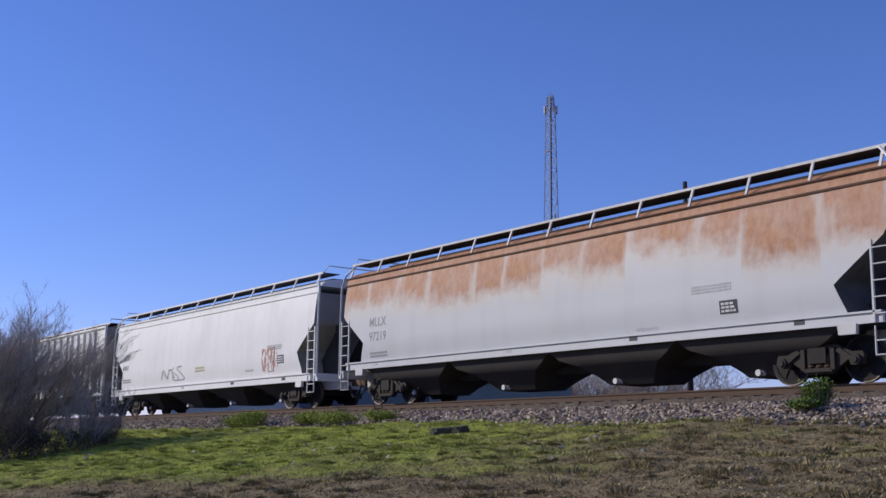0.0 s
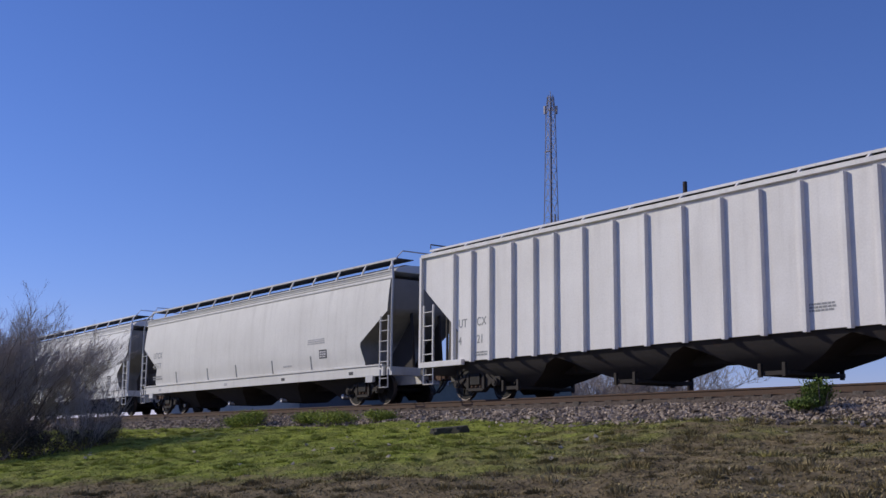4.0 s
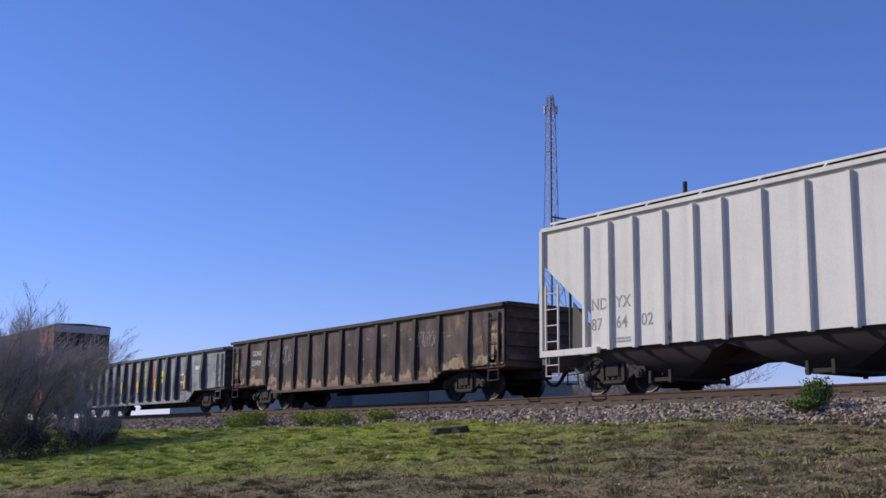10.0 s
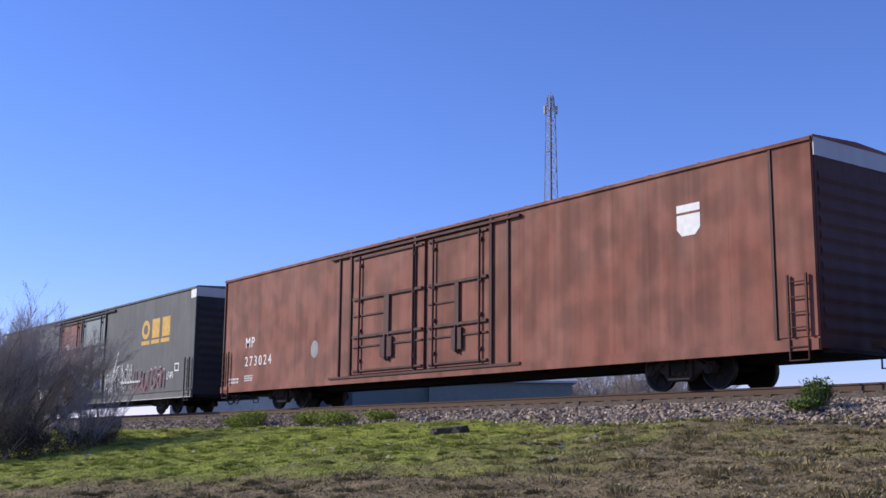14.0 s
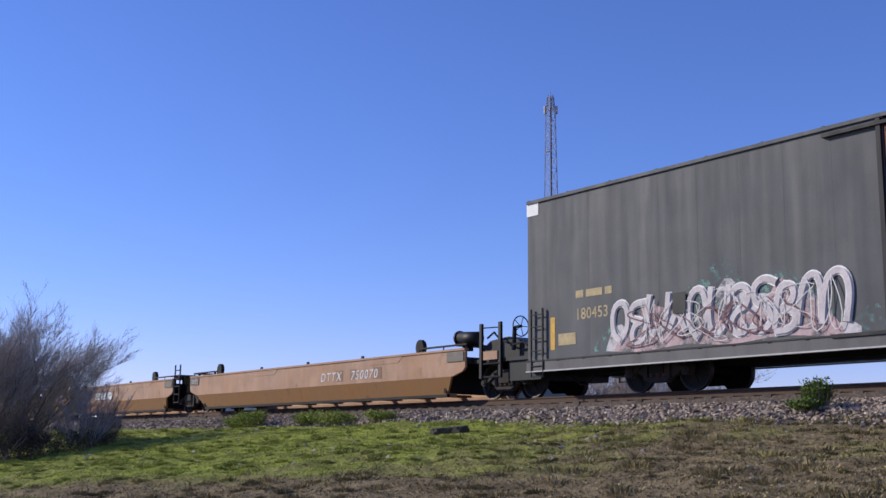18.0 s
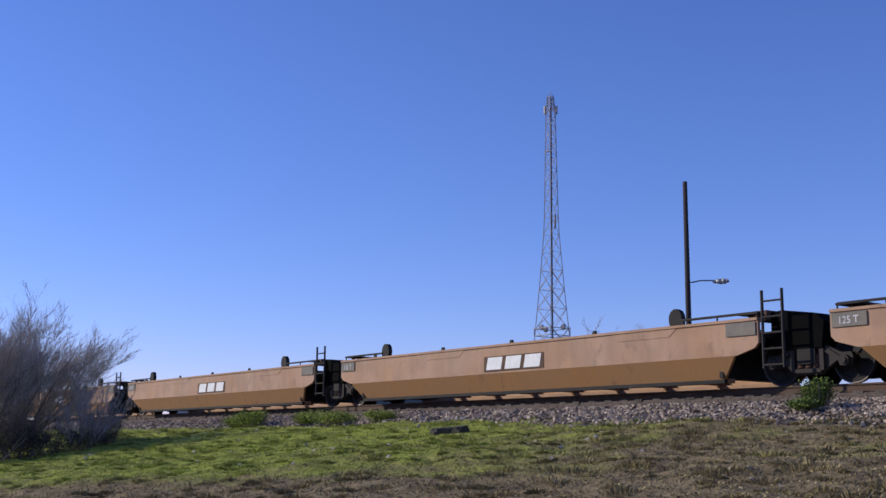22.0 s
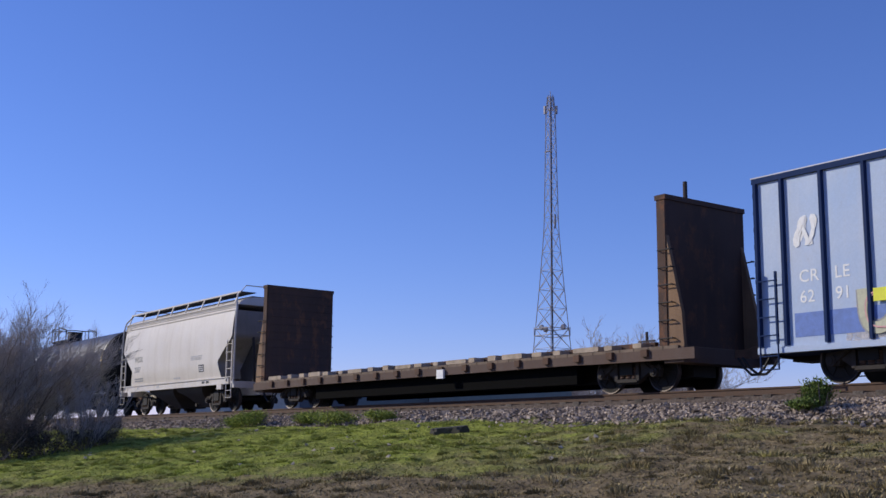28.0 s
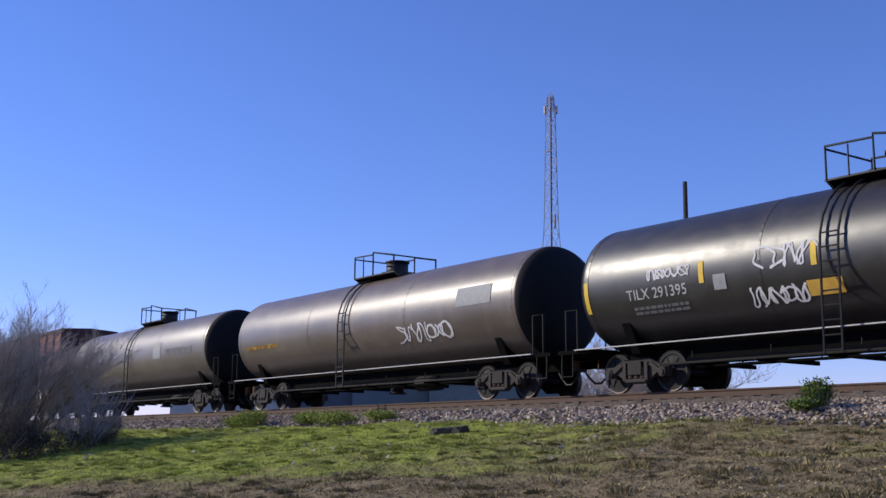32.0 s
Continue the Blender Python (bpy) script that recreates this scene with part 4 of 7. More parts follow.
        for x in (x0, (x0 + x1) / 2, x1):
            rod(bm, (x, -1.42, zt), (x, -1.42, zt + 0.17), 0.02)
        rod(bm, (x0, -1.42, zt + 0.17), (x1, -1.42, zt + 0.17), 0.03)
        part("grab_rail", bm, CAST, car)
        bm = B()                                     # the container lock lever, a rounded plate on edge
        n = 14
        xl = way * (e - 2.45)
        slab(bm, [(xl + 0.20 * math.cos(2 * math.pi * i / n), zt + 0.22 + 0.24 * math.sin(2 * math.pi * i / n)) for i in range(n)], "y", -1.42, -1.28)
        part("lock_housing", bm, IRON, car)
    if not lead:                                     # ladder, tall posts and a near-black bulkhead at the front end
        xr = h + 0.1
        bm = B()
        for x in (xr - 0.25, xr + 0.27):
            rod(bm, (x, -1.5, 0.35), (x, -1.5, zt + 0.62), 0.034)
        for k in range(5):
            rod(bm, (xr - 0.25, -1.51, 0.42 + 0.34 * k), (xr + 0.27, -1.51, 0.42 + 0.34 * k), 0.022)
        part("end_ladder", bm, CAST, car)
        part("end_bulkhead", slab(B(), [(h - 0.2, 0.75), (h + 1.05, 0.75), (h + 1.12, 1.30), (h + 0.9, 1.48), (h + 0.1, 1.60), (h - 0.2, 1.58)], "y", -1.15, 1.15), SHADE_BLACK, car)
        part("end_cabinet", box(B(), h - 0.55, h - 0.2, -1.3, -0.2, 1.4, 1.62), RUSTY, car)
    for x in trucks:
        truck(car, x)
        bm = B()
        box(bm, x - 0.9, x + 0.9, -0.5, 0.5, 0.74, 1.05)
        part("articulation_box", bm, IRON, car)
    if lead:                                         # the brake end: deck, gear, steps and hand brake, all sooty
        coupler(car, h + 2.6, 1)
        part("draft_sill", box(B(), e - 0.3, h + 2.6, -0.45, 0.45, 0.62, 1.04), BLACK, car)
        part("end_platform", box(B(), e, h + 2.75, -1.32, 1.32, 1.0, 1.1), BLACK, car)
        part("apron", box(B(), e + 1.6, h + 2.7, -1.25, 1.25, 0.45, 1.0), BLACK, car)
        part("brake_gear", slab(B(), [(e + 0.1, 1.1), (e + 2.3, 1.1), (e + 2.1, 1.5), (e + 1.3, 1.72), (e + 0.5, 1.65), (e + 0.1, 1.4)], "y", -1.0, 0.6), BLACK, car)
        part("brake_gear_cover", slab(B(), [(e + 2.3, 1.1), (h + 2.7, 1.1), (h + 2.6, 1.2), (e + 2.5, 1.28)], "y", -1.1, 1.1), BLACK, car)
        bm = B()
        rod(bm, (e - 0.75, -1.15, 1.80), (e + 0.15, -1.15, 1.74), 0.19, 14)
        rod(bm, (e - 0.80, -1.15, 1.80), (e - 0.72, -1.15, 1.80), 0.22, 14)
        box(bm, e - 0.45, e - 0.25, -1.25, -1.05, 1.4, 1.7)
        part("brake_cylinder", bm, BLACK, car)
        bm = B()
        for x in (e + 0.55, e + 1.4):
            box(bm, x - 0.05, x + 0.05, -1.42, -1.34, 0.55, 2.1)
        rod(bm, (e + 0.55, -1.38, 1.98), (e + 1.4, -1.38, 1.95), 0.018)
        for z in (0.58, 0.95):
            rod(bm, (e + 0.7, -1.42, z), (e + 1.4, -1.42, z), 0.025)
        part("step_frame", bm, BLACK, car)
        part("step_panel", box(B(), e + 0.72, e + 1.34, -1.45, -1.40, 1.06, 1.3), skin, car)
        bm = B()
        bent(bm, [(e + 0.6, -1.2, 1.7), (e + 0.9, -1.2, 1.85), (e + 1.2, -1.2, 1.6), (e + 1.75, -1.2, 1.45), (e + 2.2, -1.2, 1.5), (e + 2.5, -1.2, 1.25)], 0.03)
        bent(bm, [(e + 1.7, -1.15, 1.3), (e + 1.75, -1.15, 1.95)], 0.06)
        part("brake_rigging", bm, BLACK, car)
        brake_wheel(car, e + 1.95, -1.1, 1.95)
    if tail:
        coupler(car, -h - 1.0, -1)
        part("draft_sill", box(B(), -h - 1.0, -e + 0.3, -0.4, 0.4, 0.62, 1.04), IRON, car)
        part("end_platform", box(B(), -h - 0.9, -h + 0.2, -1.4, 1.4, 0.98, 1.12), skin, car)
        brake_wheel(car, -e + 1.4, -1.1, 1.75)
        bm = B()
        rod(bm, (-h - 0.45, -1.42, 0.5), (-h - 0.45, -1.42, 2.1), 0.035)
        part("end_post", bm, IRON, car)
    return car, h, -1.545


# ---- bulkhead flat ----
def bulkhead_flat(label, front, rear, skin, wood, seed):
    car, h = new_car("bulkhead_flatcar", label, front, rear)
    dark = paint("black_brown_bulkhead_paint", (0.058, 0.034, 0.026), 0.85, 0.6, (0.12, 0.07, 0.05), 0.6, 0.6, seed=72, rust_at=0.54)
    brace_rust = paint("ochre_brace_rust", (0.26, 0.16, 0.09), 0.85, 0.6, (0.09, 0.055, 0.04), 0.5, 0.5, seed=73)
    W, zd = 1.42, 0.98
    for s in (-1, 1):
        bm = B()
        slab(bm, [(-h, zd - 0.30), (-h + 3.2, zd - 0.28), (-h + 4.2, zd - 0.26), (h - 4.2, zd - 0.26), (h - 3.2, zd - 0.28), (h, zd - 0.30), (h, zd - 0.04), (-h, zd - 0.04)], "y", s * W - 0.07, s * W + 0.07)
        part("side_sill", bm, skin, car)
        for k in range(17):                          # stake pockets
            x = -h + 1.5 + k * (2 * h - 3.0) / 16
            bm = B()
            box(bm, x - 0.10, x + 0.10, s * (W + 0.10) - 0.05, s * (W + 0.10) + 0.05, zd - 0.19, zd - 0.02)
            part("stake_pocket", bm, RUSTY, car)
    pale = plain("bleached_timber", (0.40, 0.32, 0.24), 0.9, 0, 0.4, 3)
    rng = random.Random(seed)
    for k in range(44):                              # deck boards
        x = -h + 0.5 + k * (2 * h - 1.0) / 44
        bm = B()
        box(bm, x + 0.01, x + (2 * h - 1.0) / 44 - 0.01, -W - 0.05, W + 0.05, zd - 0.04, zd + 0.03 + rng.uniform(0, 0.012))
        part("deck_board", bm, wood, car)
    for y in (-W + 0.42, W - 0.42):                  # dark strips, added to darken the gaps between the timbers
        part("gap_backing", box(B(), -h + 1.2, h - 1.6, y - 0.07, y + 0.07, zd + 0.044, zd + 0.20), dark, car)
    for k in range(21):                              # worn timbers left lying along the edge of the deck
        x = -h + 1.7 + k * (2 * h - 3.6) / 20 + rng.uniform(-0.12, 0.12)
        w = (0.42, 0.14, 0.16, 0.40, 0.18, 0.12)[k % 6] * rng.uniform(0.85, 1.15)
        bm = B()
        box(bm, x - w, x + w, -W - 0.03, -W + 0.32, zd + 0.045, zd + 0.15 + rng.uniform(0, 0.04))
        bmesh.ops.bevel(bm, geom=bm.edges[:], offset=0.02, segments=1)
        part("timber", bm, pale, car)
    for way in (-1, 1):
        xb = h - 0.98 if way > 0 else -h + 0.62
        bm = B()
        i, o = xb - way * 0.13, xb + way * 0.13
        box(bm, min(i, o), max(i, o), -1.44, 1.44, zd, 4.58)
        for k in range(12):
            z = zd + 0.15 + k * 0.29
            j = i - way * 0.03
            part("bulkhead_board", box(B(), min(j, i), max(j, i), -1.40, 1.40, z, z + 0.284), dark, car)
        box(bm, min(i, o) - 0.04, max(i, o) + 0.04, -1.46, 1.46, 4.52, 4.64)
        part("bulkhead", bm, dark, car)
        for s in (-1, 1):
            bm = B()
            slab(bm, [(xb + way * 0.1, zd - 0.1), (xb + way * 0.62, zd - 0.1), (xb + way * 0.56, zd + 0.8), (xb + way * 0.12, 3.7)], "y", s * 1.36 - 0.05, s * 1.36 + 0.05)
            part("bulkhead_brace", bm, brace_rust, car, "ochre rusted brace")
            for k in range(6):
                z = zd + 0.2 + 0.42 * k
                bm = bent(B(), [(xb - way * 0.06, s * 1.45, z), (xb - way * 0.06, s * 1.52, z), (xb + way * 0.36, s * 1.52, z), (xb + way * 0.36, s * 1.40, z)], 0.014)
                part("grab_iron", bm, CAST, car)
        bm = B()
        box(bm, min(xb, xb + way * 0.6), max(xb, xb + way * 0.6), -W, W, 0.62, zd)
        part("end_sill", bm, skin, car)
        coupler(car, way * (h + 0.2), way)
        truck(car, way * (h - 2.5))
    part("centre_sill", box(B(), -h + 1, h - 1, -0.4, 0.4, 0.35, zd - 0.05), IRON, car)
    # fish-belly sills, deepened and blackened to hold the shade under the deck
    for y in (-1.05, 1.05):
        part("inner_sill", box(B(), -h + 4.2, h - 4.2, y - 0.15, y + 0.15, 0.26, zd - 0.05), SHADE_BLACK, car)
    return car, h, -W - 0.155


# ---- tank cars ----
def tank_car(label, front, rear, skin, zc, r, number, seed, big=True, walk_x=0.0):
    car, h = new_car("tank_car", label, front, rear)
    n = 48
    prof = [(-h + 0.55 * (1 - math.cos(math.pi / 2 * k / 10)), r * math.sin(math.pi / 2 * k / 10) ** 0.55) for k in range(11)]
    body = prof + [(-h / 3, r), (h / 3, r)] + [(-x, q) for x, q in prof[::-1]]
    bm = B()
    rings = []
    for x, q in body:
        if q < 1e-6:
            rings.append([bm.verts.new((x, 0, zc))])
        else:
            rings.append([bm.verts.new((x, q * math.cos(2 * math.pi * i / n), zc + q * math.sin(2 * math.pi * i / n))) for i in range(n)])
    for a, b in zip(rings, rings[1:]):
        for i in range(n):
            j = (i + 1) % n
            f = bm.faces.new([v for v in (a[i % len(a)], a[j % len(a)] if len(a) > 1 else None, b[j % len(b)] if len(b) > 1 else None, b[i % len(b)]) if v])
            f.smooth = True
    shell = part("tank_shell", bm, skin, car)
    shell.data.materials.append(HEAD)                # matt dished heads; their shade is put into the near-black
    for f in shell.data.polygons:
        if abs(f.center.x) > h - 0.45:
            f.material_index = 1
    for x in (-h + 0.62, h - 0.62, -h * 0.34, h * 0.34):   # welded hoops
        bm = B()
        for i in range(n):
            a0, a1 = 2 * math.pi * i / n, 2 * math.pi * (i + 1) / n
            p = [(x - 0.03, (r + 0.008) * math.cos(a), zc + (r + 0.008) * math.sin(a)) for a in (a0, a1)]
            q = [(x + 0.03, y, z) for _, y, z in p]
            f = bm.faces.new([bm.verts.new(v) for v in (p[0], p[1], q[1], q[0])])
            f.smooth = True
        part("weld_band", bm, skin, car)
    # thin pale strips: the sunlit line of the flange, put into colour
    for s in (-1, 1):
        part("sill_flange", box(B(), -h - 0.05, h + 0.05, s * 1.36 - 0.10, s * 1.36 + 0.02, 1.095, 1.12), PALE_STEEL, car)
    # from here the shade below the tank is put into the parts' black
    part("centre_sill", box(B(), -h - 0.3, h + 0.3, -0.35, 0.35, 0.70, 1.1), SHADE_BLACK, car)
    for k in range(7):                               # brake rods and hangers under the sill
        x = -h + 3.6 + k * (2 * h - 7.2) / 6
        part("hanger", box(B(), x - 0.04, x + 0.04, -1.1, 1.1, 0.56, 0.66), SHADE_BLACK, car)
    part("brake_rod", rod(B(), (-h + 3.0, -0.6, 0.55), (h - 3.0, -0.6, 0.58), 0.035), SHADE_BLACK, car)
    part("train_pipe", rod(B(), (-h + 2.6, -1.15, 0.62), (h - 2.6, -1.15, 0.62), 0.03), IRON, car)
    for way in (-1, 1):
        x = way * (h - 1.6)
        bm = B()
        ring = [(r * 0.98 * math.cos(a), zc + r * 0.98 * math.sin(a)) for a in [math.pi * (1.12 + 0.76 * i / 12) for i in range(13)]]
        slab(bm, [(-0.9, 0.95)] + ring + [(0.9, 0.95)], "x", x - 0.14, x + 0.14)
        part("saddle", bm, SHADE_BLACK, car)
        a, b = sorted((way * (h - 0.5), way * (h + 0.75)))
        part("end_platform", box(B(), a, b, -1.38, 1.38, 1.02, 1.12), SHADE_BLACK, car)
        for s in (-1, 1):
            xx = way * (h + 0.45)
            bm = bent(B(), [(xx, s * 1.35, 1.1), (xx, s * 1.35, 2.15), (xx - way * 0.42, s * 1.35, 2.15), (xx - way * 0.42, s * 1.35, 1.1)], 0.022)
            part("end_handrail", bm, IRON, car)
        for s in (-1, 1):
            bm = B()
            bent(bm, [(way * (h + 0.6), s * 1.36, 1.05), (way * (h + 0.6), s * 1.36, 0.45), (way * (h + 0.2), s * 1.36, 0.45), (way * (h + 0.2), s * 1.36, 1.05)], 0.02)
            part("sill_step", bm, IRON, car)
        coupler(car, way * (h + 0.7), way)
        truck(car, way * (h - 1.75))
    # platform, housing, rails on top
    wx, zt = walk_x, zc + r
    bm = B()
    box(bm, wx - 1.25, wx + 1.25, -0.85, 0.85, zt + 0.02, zt + 0.06)
    for x in (wx - 1.2, wx + 1.2):
        slab(bm, [(-0.85, zt + 0.02), (0.85, zt + 0.02), (0.6, zt - 0.12), (-0.6, zt - 0.12)], "x", x - 0.03, x + 0.03)
    part("top_platform", bm, BLACK, car)
    bm = B()
    rod(bm, (wx + 0.15, 0, zt), (wx + 0.15, 0, zt + 0.5), 0.38, 16)
    rod(bm, (wx + 0.15, 0, zt + 0.5), (wx + 0.15, 0, zt + 0.56), 0.42, 16)
    part("valve_housing", bm, BLACK, car)
    bm = B()
    rod(bm, (wx - 0.55, 0.1, zt), (wx - 0.55, 0.1, zt + 0.28), 0.24, 12)
    part("manway", bm, BLACK, car)
    rails = []
    for s in (-1, 1):
        y = s * 0.85
        rails.append(([(wx - 1.2, y, zt + 0.05), (wx - 1.2, y, zt + 0.78), (wx - 0.05, y, zt + 0.74)], 0.026))
        rails.append(([(wx - 0.05, y, zt + 0.05), (wx - 0.05, y, zt + 0.82), (wx + 1.2, y, zt + 0.58), (wx + 1.2, y, zt + 0.05)], 0.026))
        rails.append(([(wx - 0.65, y, zt + 0.05), (wx - 0.65, y, zt + 0.72)], 0.02))
    rails.append(([(wx - 1.2, -0.85, zt + 0.72), (wx - 1.2, 0.85, zt + 0.72)], 0.026))
    rails.append(([(wx + 1.2, -0.85, zt + 0.58), (wx + 1.2, 0.85, zt + 0.58)], 0.026))
    for pts, thick in rails:
        part("platform_rail", bent(B(), pts, thick), BLACK, car)
    bm = B()                                         # ladder that follows the shell
    for x in (wx - 0.85, wx - 0.42):
        pts = [(x, -(r + 0.10) * math.cos(a), zc + (r + 0.10) * math.sin(a)) for a in [radians(k) for k in (70, 55, 40, 25, 12, 0)]]
        bent(bm, pts + [(x, -r - 0.10, 0.55)], 0.028)
    for k in range(9):
        z = 0.62 + 0.3 * k
        y = -r - 0.1 if z < zc else -(max(0, (r + 0.1) ** 2 - (z - zc) ** 2)) ** 0.5
        rod(bm, (wx - 0.85, y, z), (wx - 0.42, y, z), 0.018)
    part("ladder", bm, BLACK, car)
    bm = B()                                         # outlet, steam pipes, brake pipe
    rod(bm, (wx + 0.3, 0, 0.4), (wx + 0.3, 0, zc - r + 0.05), 0.2, 12)
    rod(bm, (wx + 0.3, 0, 0.36), (wx + 0.3, 0, 0.42), 0.28, 12)
    part("bottom_outlet", bm, IRON, car)
    bm = B()
    for s in (-1, 1):
        rod(bm, (-h + 3.2, s * 0.9, 0.72), (h - 3.2, s * 0.9, 0.72), 0.02)
        for k in range(6):
            x = -h + 3.4 + k * (2 * h - 6.8) / 5
            rod(bm, (x, s * 0.9, 0.72), (x, s * 0.9, 0.92), 0.015)
    part("brake_pipe", bm, IRON, car)
    bm = B()
    rod(bm, (wx + 2.0, -0.3, 0.62), (wx + 3.1, -0.3, 0.62), 0.24, 12)
    part("air_tank", bm, IRON, car)
    return car, h


def on_shell(me_or_bm, zc, r):
    """Wraps flat side lettering round a tank's shell: a height above the axis becomes an arc."""
    verts = me_or_bm.verts if isinstance(me_or_bm, bmesh.types.BMesh) else me_or_bm.vertices
    for v in verts:
        a = (v.co.z - zc) / r
        lift = r + 0.012 + 0.3 * max(0, -v.co.y - 100)
        v.co = (v.co.x, -lift * math.cos(a), zc + lift * math.sin(a))
    return me_or_bm


def shell_bars(car, x0, x1, z0, z1, rows, seed, material, zc, r, name="small_lettering"):
    part(name, on_shell(bars(B(), x0, x1, z0, z1, 0, rows, seed), zc, r), material, car)


def shell_patch(car, x0, x1, z0, z1, material, zc, r, name):
    bm = B()
    for k in range(6):
        a, b = z0 + (z1 - z0) * k / 6, z0 + (z1 - z0) * (k + 1) / 6
        bm.faces.new([bm.verts.new((x, 0, z)) for x, z in ((x0, a), (x1, a), (x1, b), (x0, b))])
    part(name, on_shell(bm, zc, r), material, car)


def shell_letters(car, text, size, material, x, z, zc, r, squeeze=1.0):
    ob = letters(text, size, material, car, x, z, 0, "", squeeze)
    on_shell(ob.data, zc, r)


# ---- ground ----
BALLAST_TOP = RAIL_Z - 0.37


def ground_z(x, y):
    """The bank that rises from the camera's side to the track, and falls off behind it."""
    pts = [(-1e5, 0.0), (2.0, 0.0), (5.0, 0.28), (8.0, 0.72), (12.0, 1.20), (15.5, 1.66), (17.4, 1.90), (18.2, 2.08), (19.2, 2.25), (19.7, BALLAST_TOP - 0.02), (23.2, BALLAST_TOP - 0.02), (25.2, 1.95), (29, 1.2), (40, 0.6), (80, 0.2), (1e5, 0.2)]
    for (a, za), (b, zb) in zip(pts, pts[1:]):
        if a <= y <= b:
            z = za + (zb - za) * (y - a) / (b - a)
            break
    if 3 < y < 19.5 and -140 < x < 60:
        z += 0.10 * noise.noise((x * 0.25, y * 0.4, 0.3)) + 0.08 * noise.noise((x * 1.1, y * 1.3, 2.1)) + 0.06 * noise.noise((x * 2.3, y * 2.6, 5.1))
    return z


def stations(near, far, fine, lo, hi):
    """Even steps between lo and hi, then ever longer ones out to far."""
    out = list(np.arange(lo, hi + 1e-6, fine))
    step, v = fine, hi
    while v < far:
        step *= 1.45
        v += step
        out.append(v)
    step, v = fine, lo
    while v > near:
        step *= 1.45
        v -= step
        out.insert(0, v)
    return out


def cover(n):
    """How fresh the grass is: green towards the scrub, dried out and bare lower down the bank and towards the open end."""
    x, y = n.axis(0), n.axis(1)
    big = n.noise(0.16, detail=4)
    mid = n.noise(0.9, (1, 1.5, 1), detail=6, rough=0.7)
    foot = n.math("SUBTRACT", y, n.math("MULTIPLY", x, 0.218))
    where = n.math("ADD", n.ramp(x, -21.0, -10.5, 0.50, -0.20), n.ramp(foot, 10.6, 12.8, -0.55, 0.05))
    return n.ramp(n.math("ADD", where, n.math("ADD", n.ramp(mid, 0.3, 0.7, -0.12, 0.5), n.ramp(big, 0.3, 0.7, -0.15, 0.2))), 0.12, 0.72), mid


def soil():
    n = Nodes("grassy_soil")
    y = n.axis(1)
    fac, mid = cover(n)
    fine = n.noise(7.0, detail=6, rough=0.75)
    dry = n.mix(n.ramp(fine, 0.3, 0.7), (0.17, 0.125, 0.068), (0.36, 0.28, 0.16))
    green = n.mix(n.ramp(fine, 0.3, 0.7), (0.22, 0.255, 0.04), (0.42, 0.45, 0.085))
    col = n.mix(fac, dry, green)
    cinder = n.mix(n.ramp(fine, 0.3, 0.7), (0.09, 0.072, 0.06), (0.21, 0.18, 0.155))
    col = n.mix(n.ramp(n.math("ADD", n.math("ADD", y, n.ramp(n.axis(0), -20.0, -11.0, 0.0, 1.4)), n.ramp(mid, 0.2, 0.8, -0.8, 0.8)), 17.0, 17.9), col, cinder)
    worn = n.noise(1.5, (1, 1.7, 1), detail=6, rough=0.65)
    col = n.scaled(col, n.ramp(worn, 0.34, 0.62, 0.50, 1.10))
    n.bump(n.math("ADD", n.math("ADD", n.math("MULTIPLY", fine, 0.6), mid), n.noise(3.2, (1, 1.3, 1), detail=5, rough=0.6)), 0.9, 0.14)
    return n.done(col, 0.95, 0, 0.1)


xs = stations(-3800, 3800, 0.28, -70, 2)
ys = stations(-3800, 3800, 0.19, 4, 20.2)
verts = [(x, y, ground_z(x, y)) for y in ys for x in xs]
HEIGHTS = np.array([v[2] for v in verts]).reshape(len(ys), len(xs))


def ground_at(x, y):
    """The ground's height under many points at once."""
    gx, gy = np.array(xs), np.array(ys)
    i, j = np.clip(np.searchsorted(gx, x) - 1, 0, len(gx) - 2), np.clip(np.searchsorted(gy, y) - 1, 0, len(gy) - 2)
    u, v = (x - gx[i]) / (gx[i + 1] - gx[i]), (y - gy[j]) / (gy[j + 1] - gy[j])
    return (HEIGHTS[j, i] * (1 - u) + HEIGHTS[j, i + 1] * u) * (1 - v) + (HEIGHTS[j + 1, i] * (1 - u) + HEIGHTS[j + 1, i + 1] * u) * v


nx = len(xs)
faces = [(j * nx + i, j * nx + i + 1, (j + 1) * nx + i + 1, (j + 1) * nx + i) for j in range(len(ys) - 1) for i in range(nx - 1)]
me = bpy.data.meshes.new("ground")
me.from_pydata(verts, [], faces)
me.polygons.foreach_set("use_smooth", [True] * len(faces))
me.materials.append(soil())
ground = tagged(new("ground", me), "grassy bank with patches of dry soil beside the track", "ground", kind="structure")

def road_mat():
    n = Nodes("grey_gravel_road")
    f = n.noise(9, detail=6)
    n.bump(f, 0.6, 0.02)
    return n.done(n.mix(n.ramp(f, 0.3, 0.7), (0.13, 0.12, 0.115), (0.26, 0.245, 0.235)), 0.95, 0, 0.15)


rx = [-160 + 4.0 * k for k in range(34)]
ry = [2.2, 3.4, 4.6, 5.8, 6.8, 7.3]
me = bpy.data.meshes.new("road")
me.from_pydata([(x, y + (0.12 * math.sin(x * 0.7) if y > 7 else 0), 0.05 + max(ground_z(x, y), ground_z(x + 1, y), ground_z(x - 1, y))) for y in ry for x in rx], [], [(j * 34 + i, j * 34 + i + 1, (j + 1) * 34 + i + 1, (j + 1) * 34 + i) for j in range(5) for i in range(33)])
me.materials.append(road_mat())
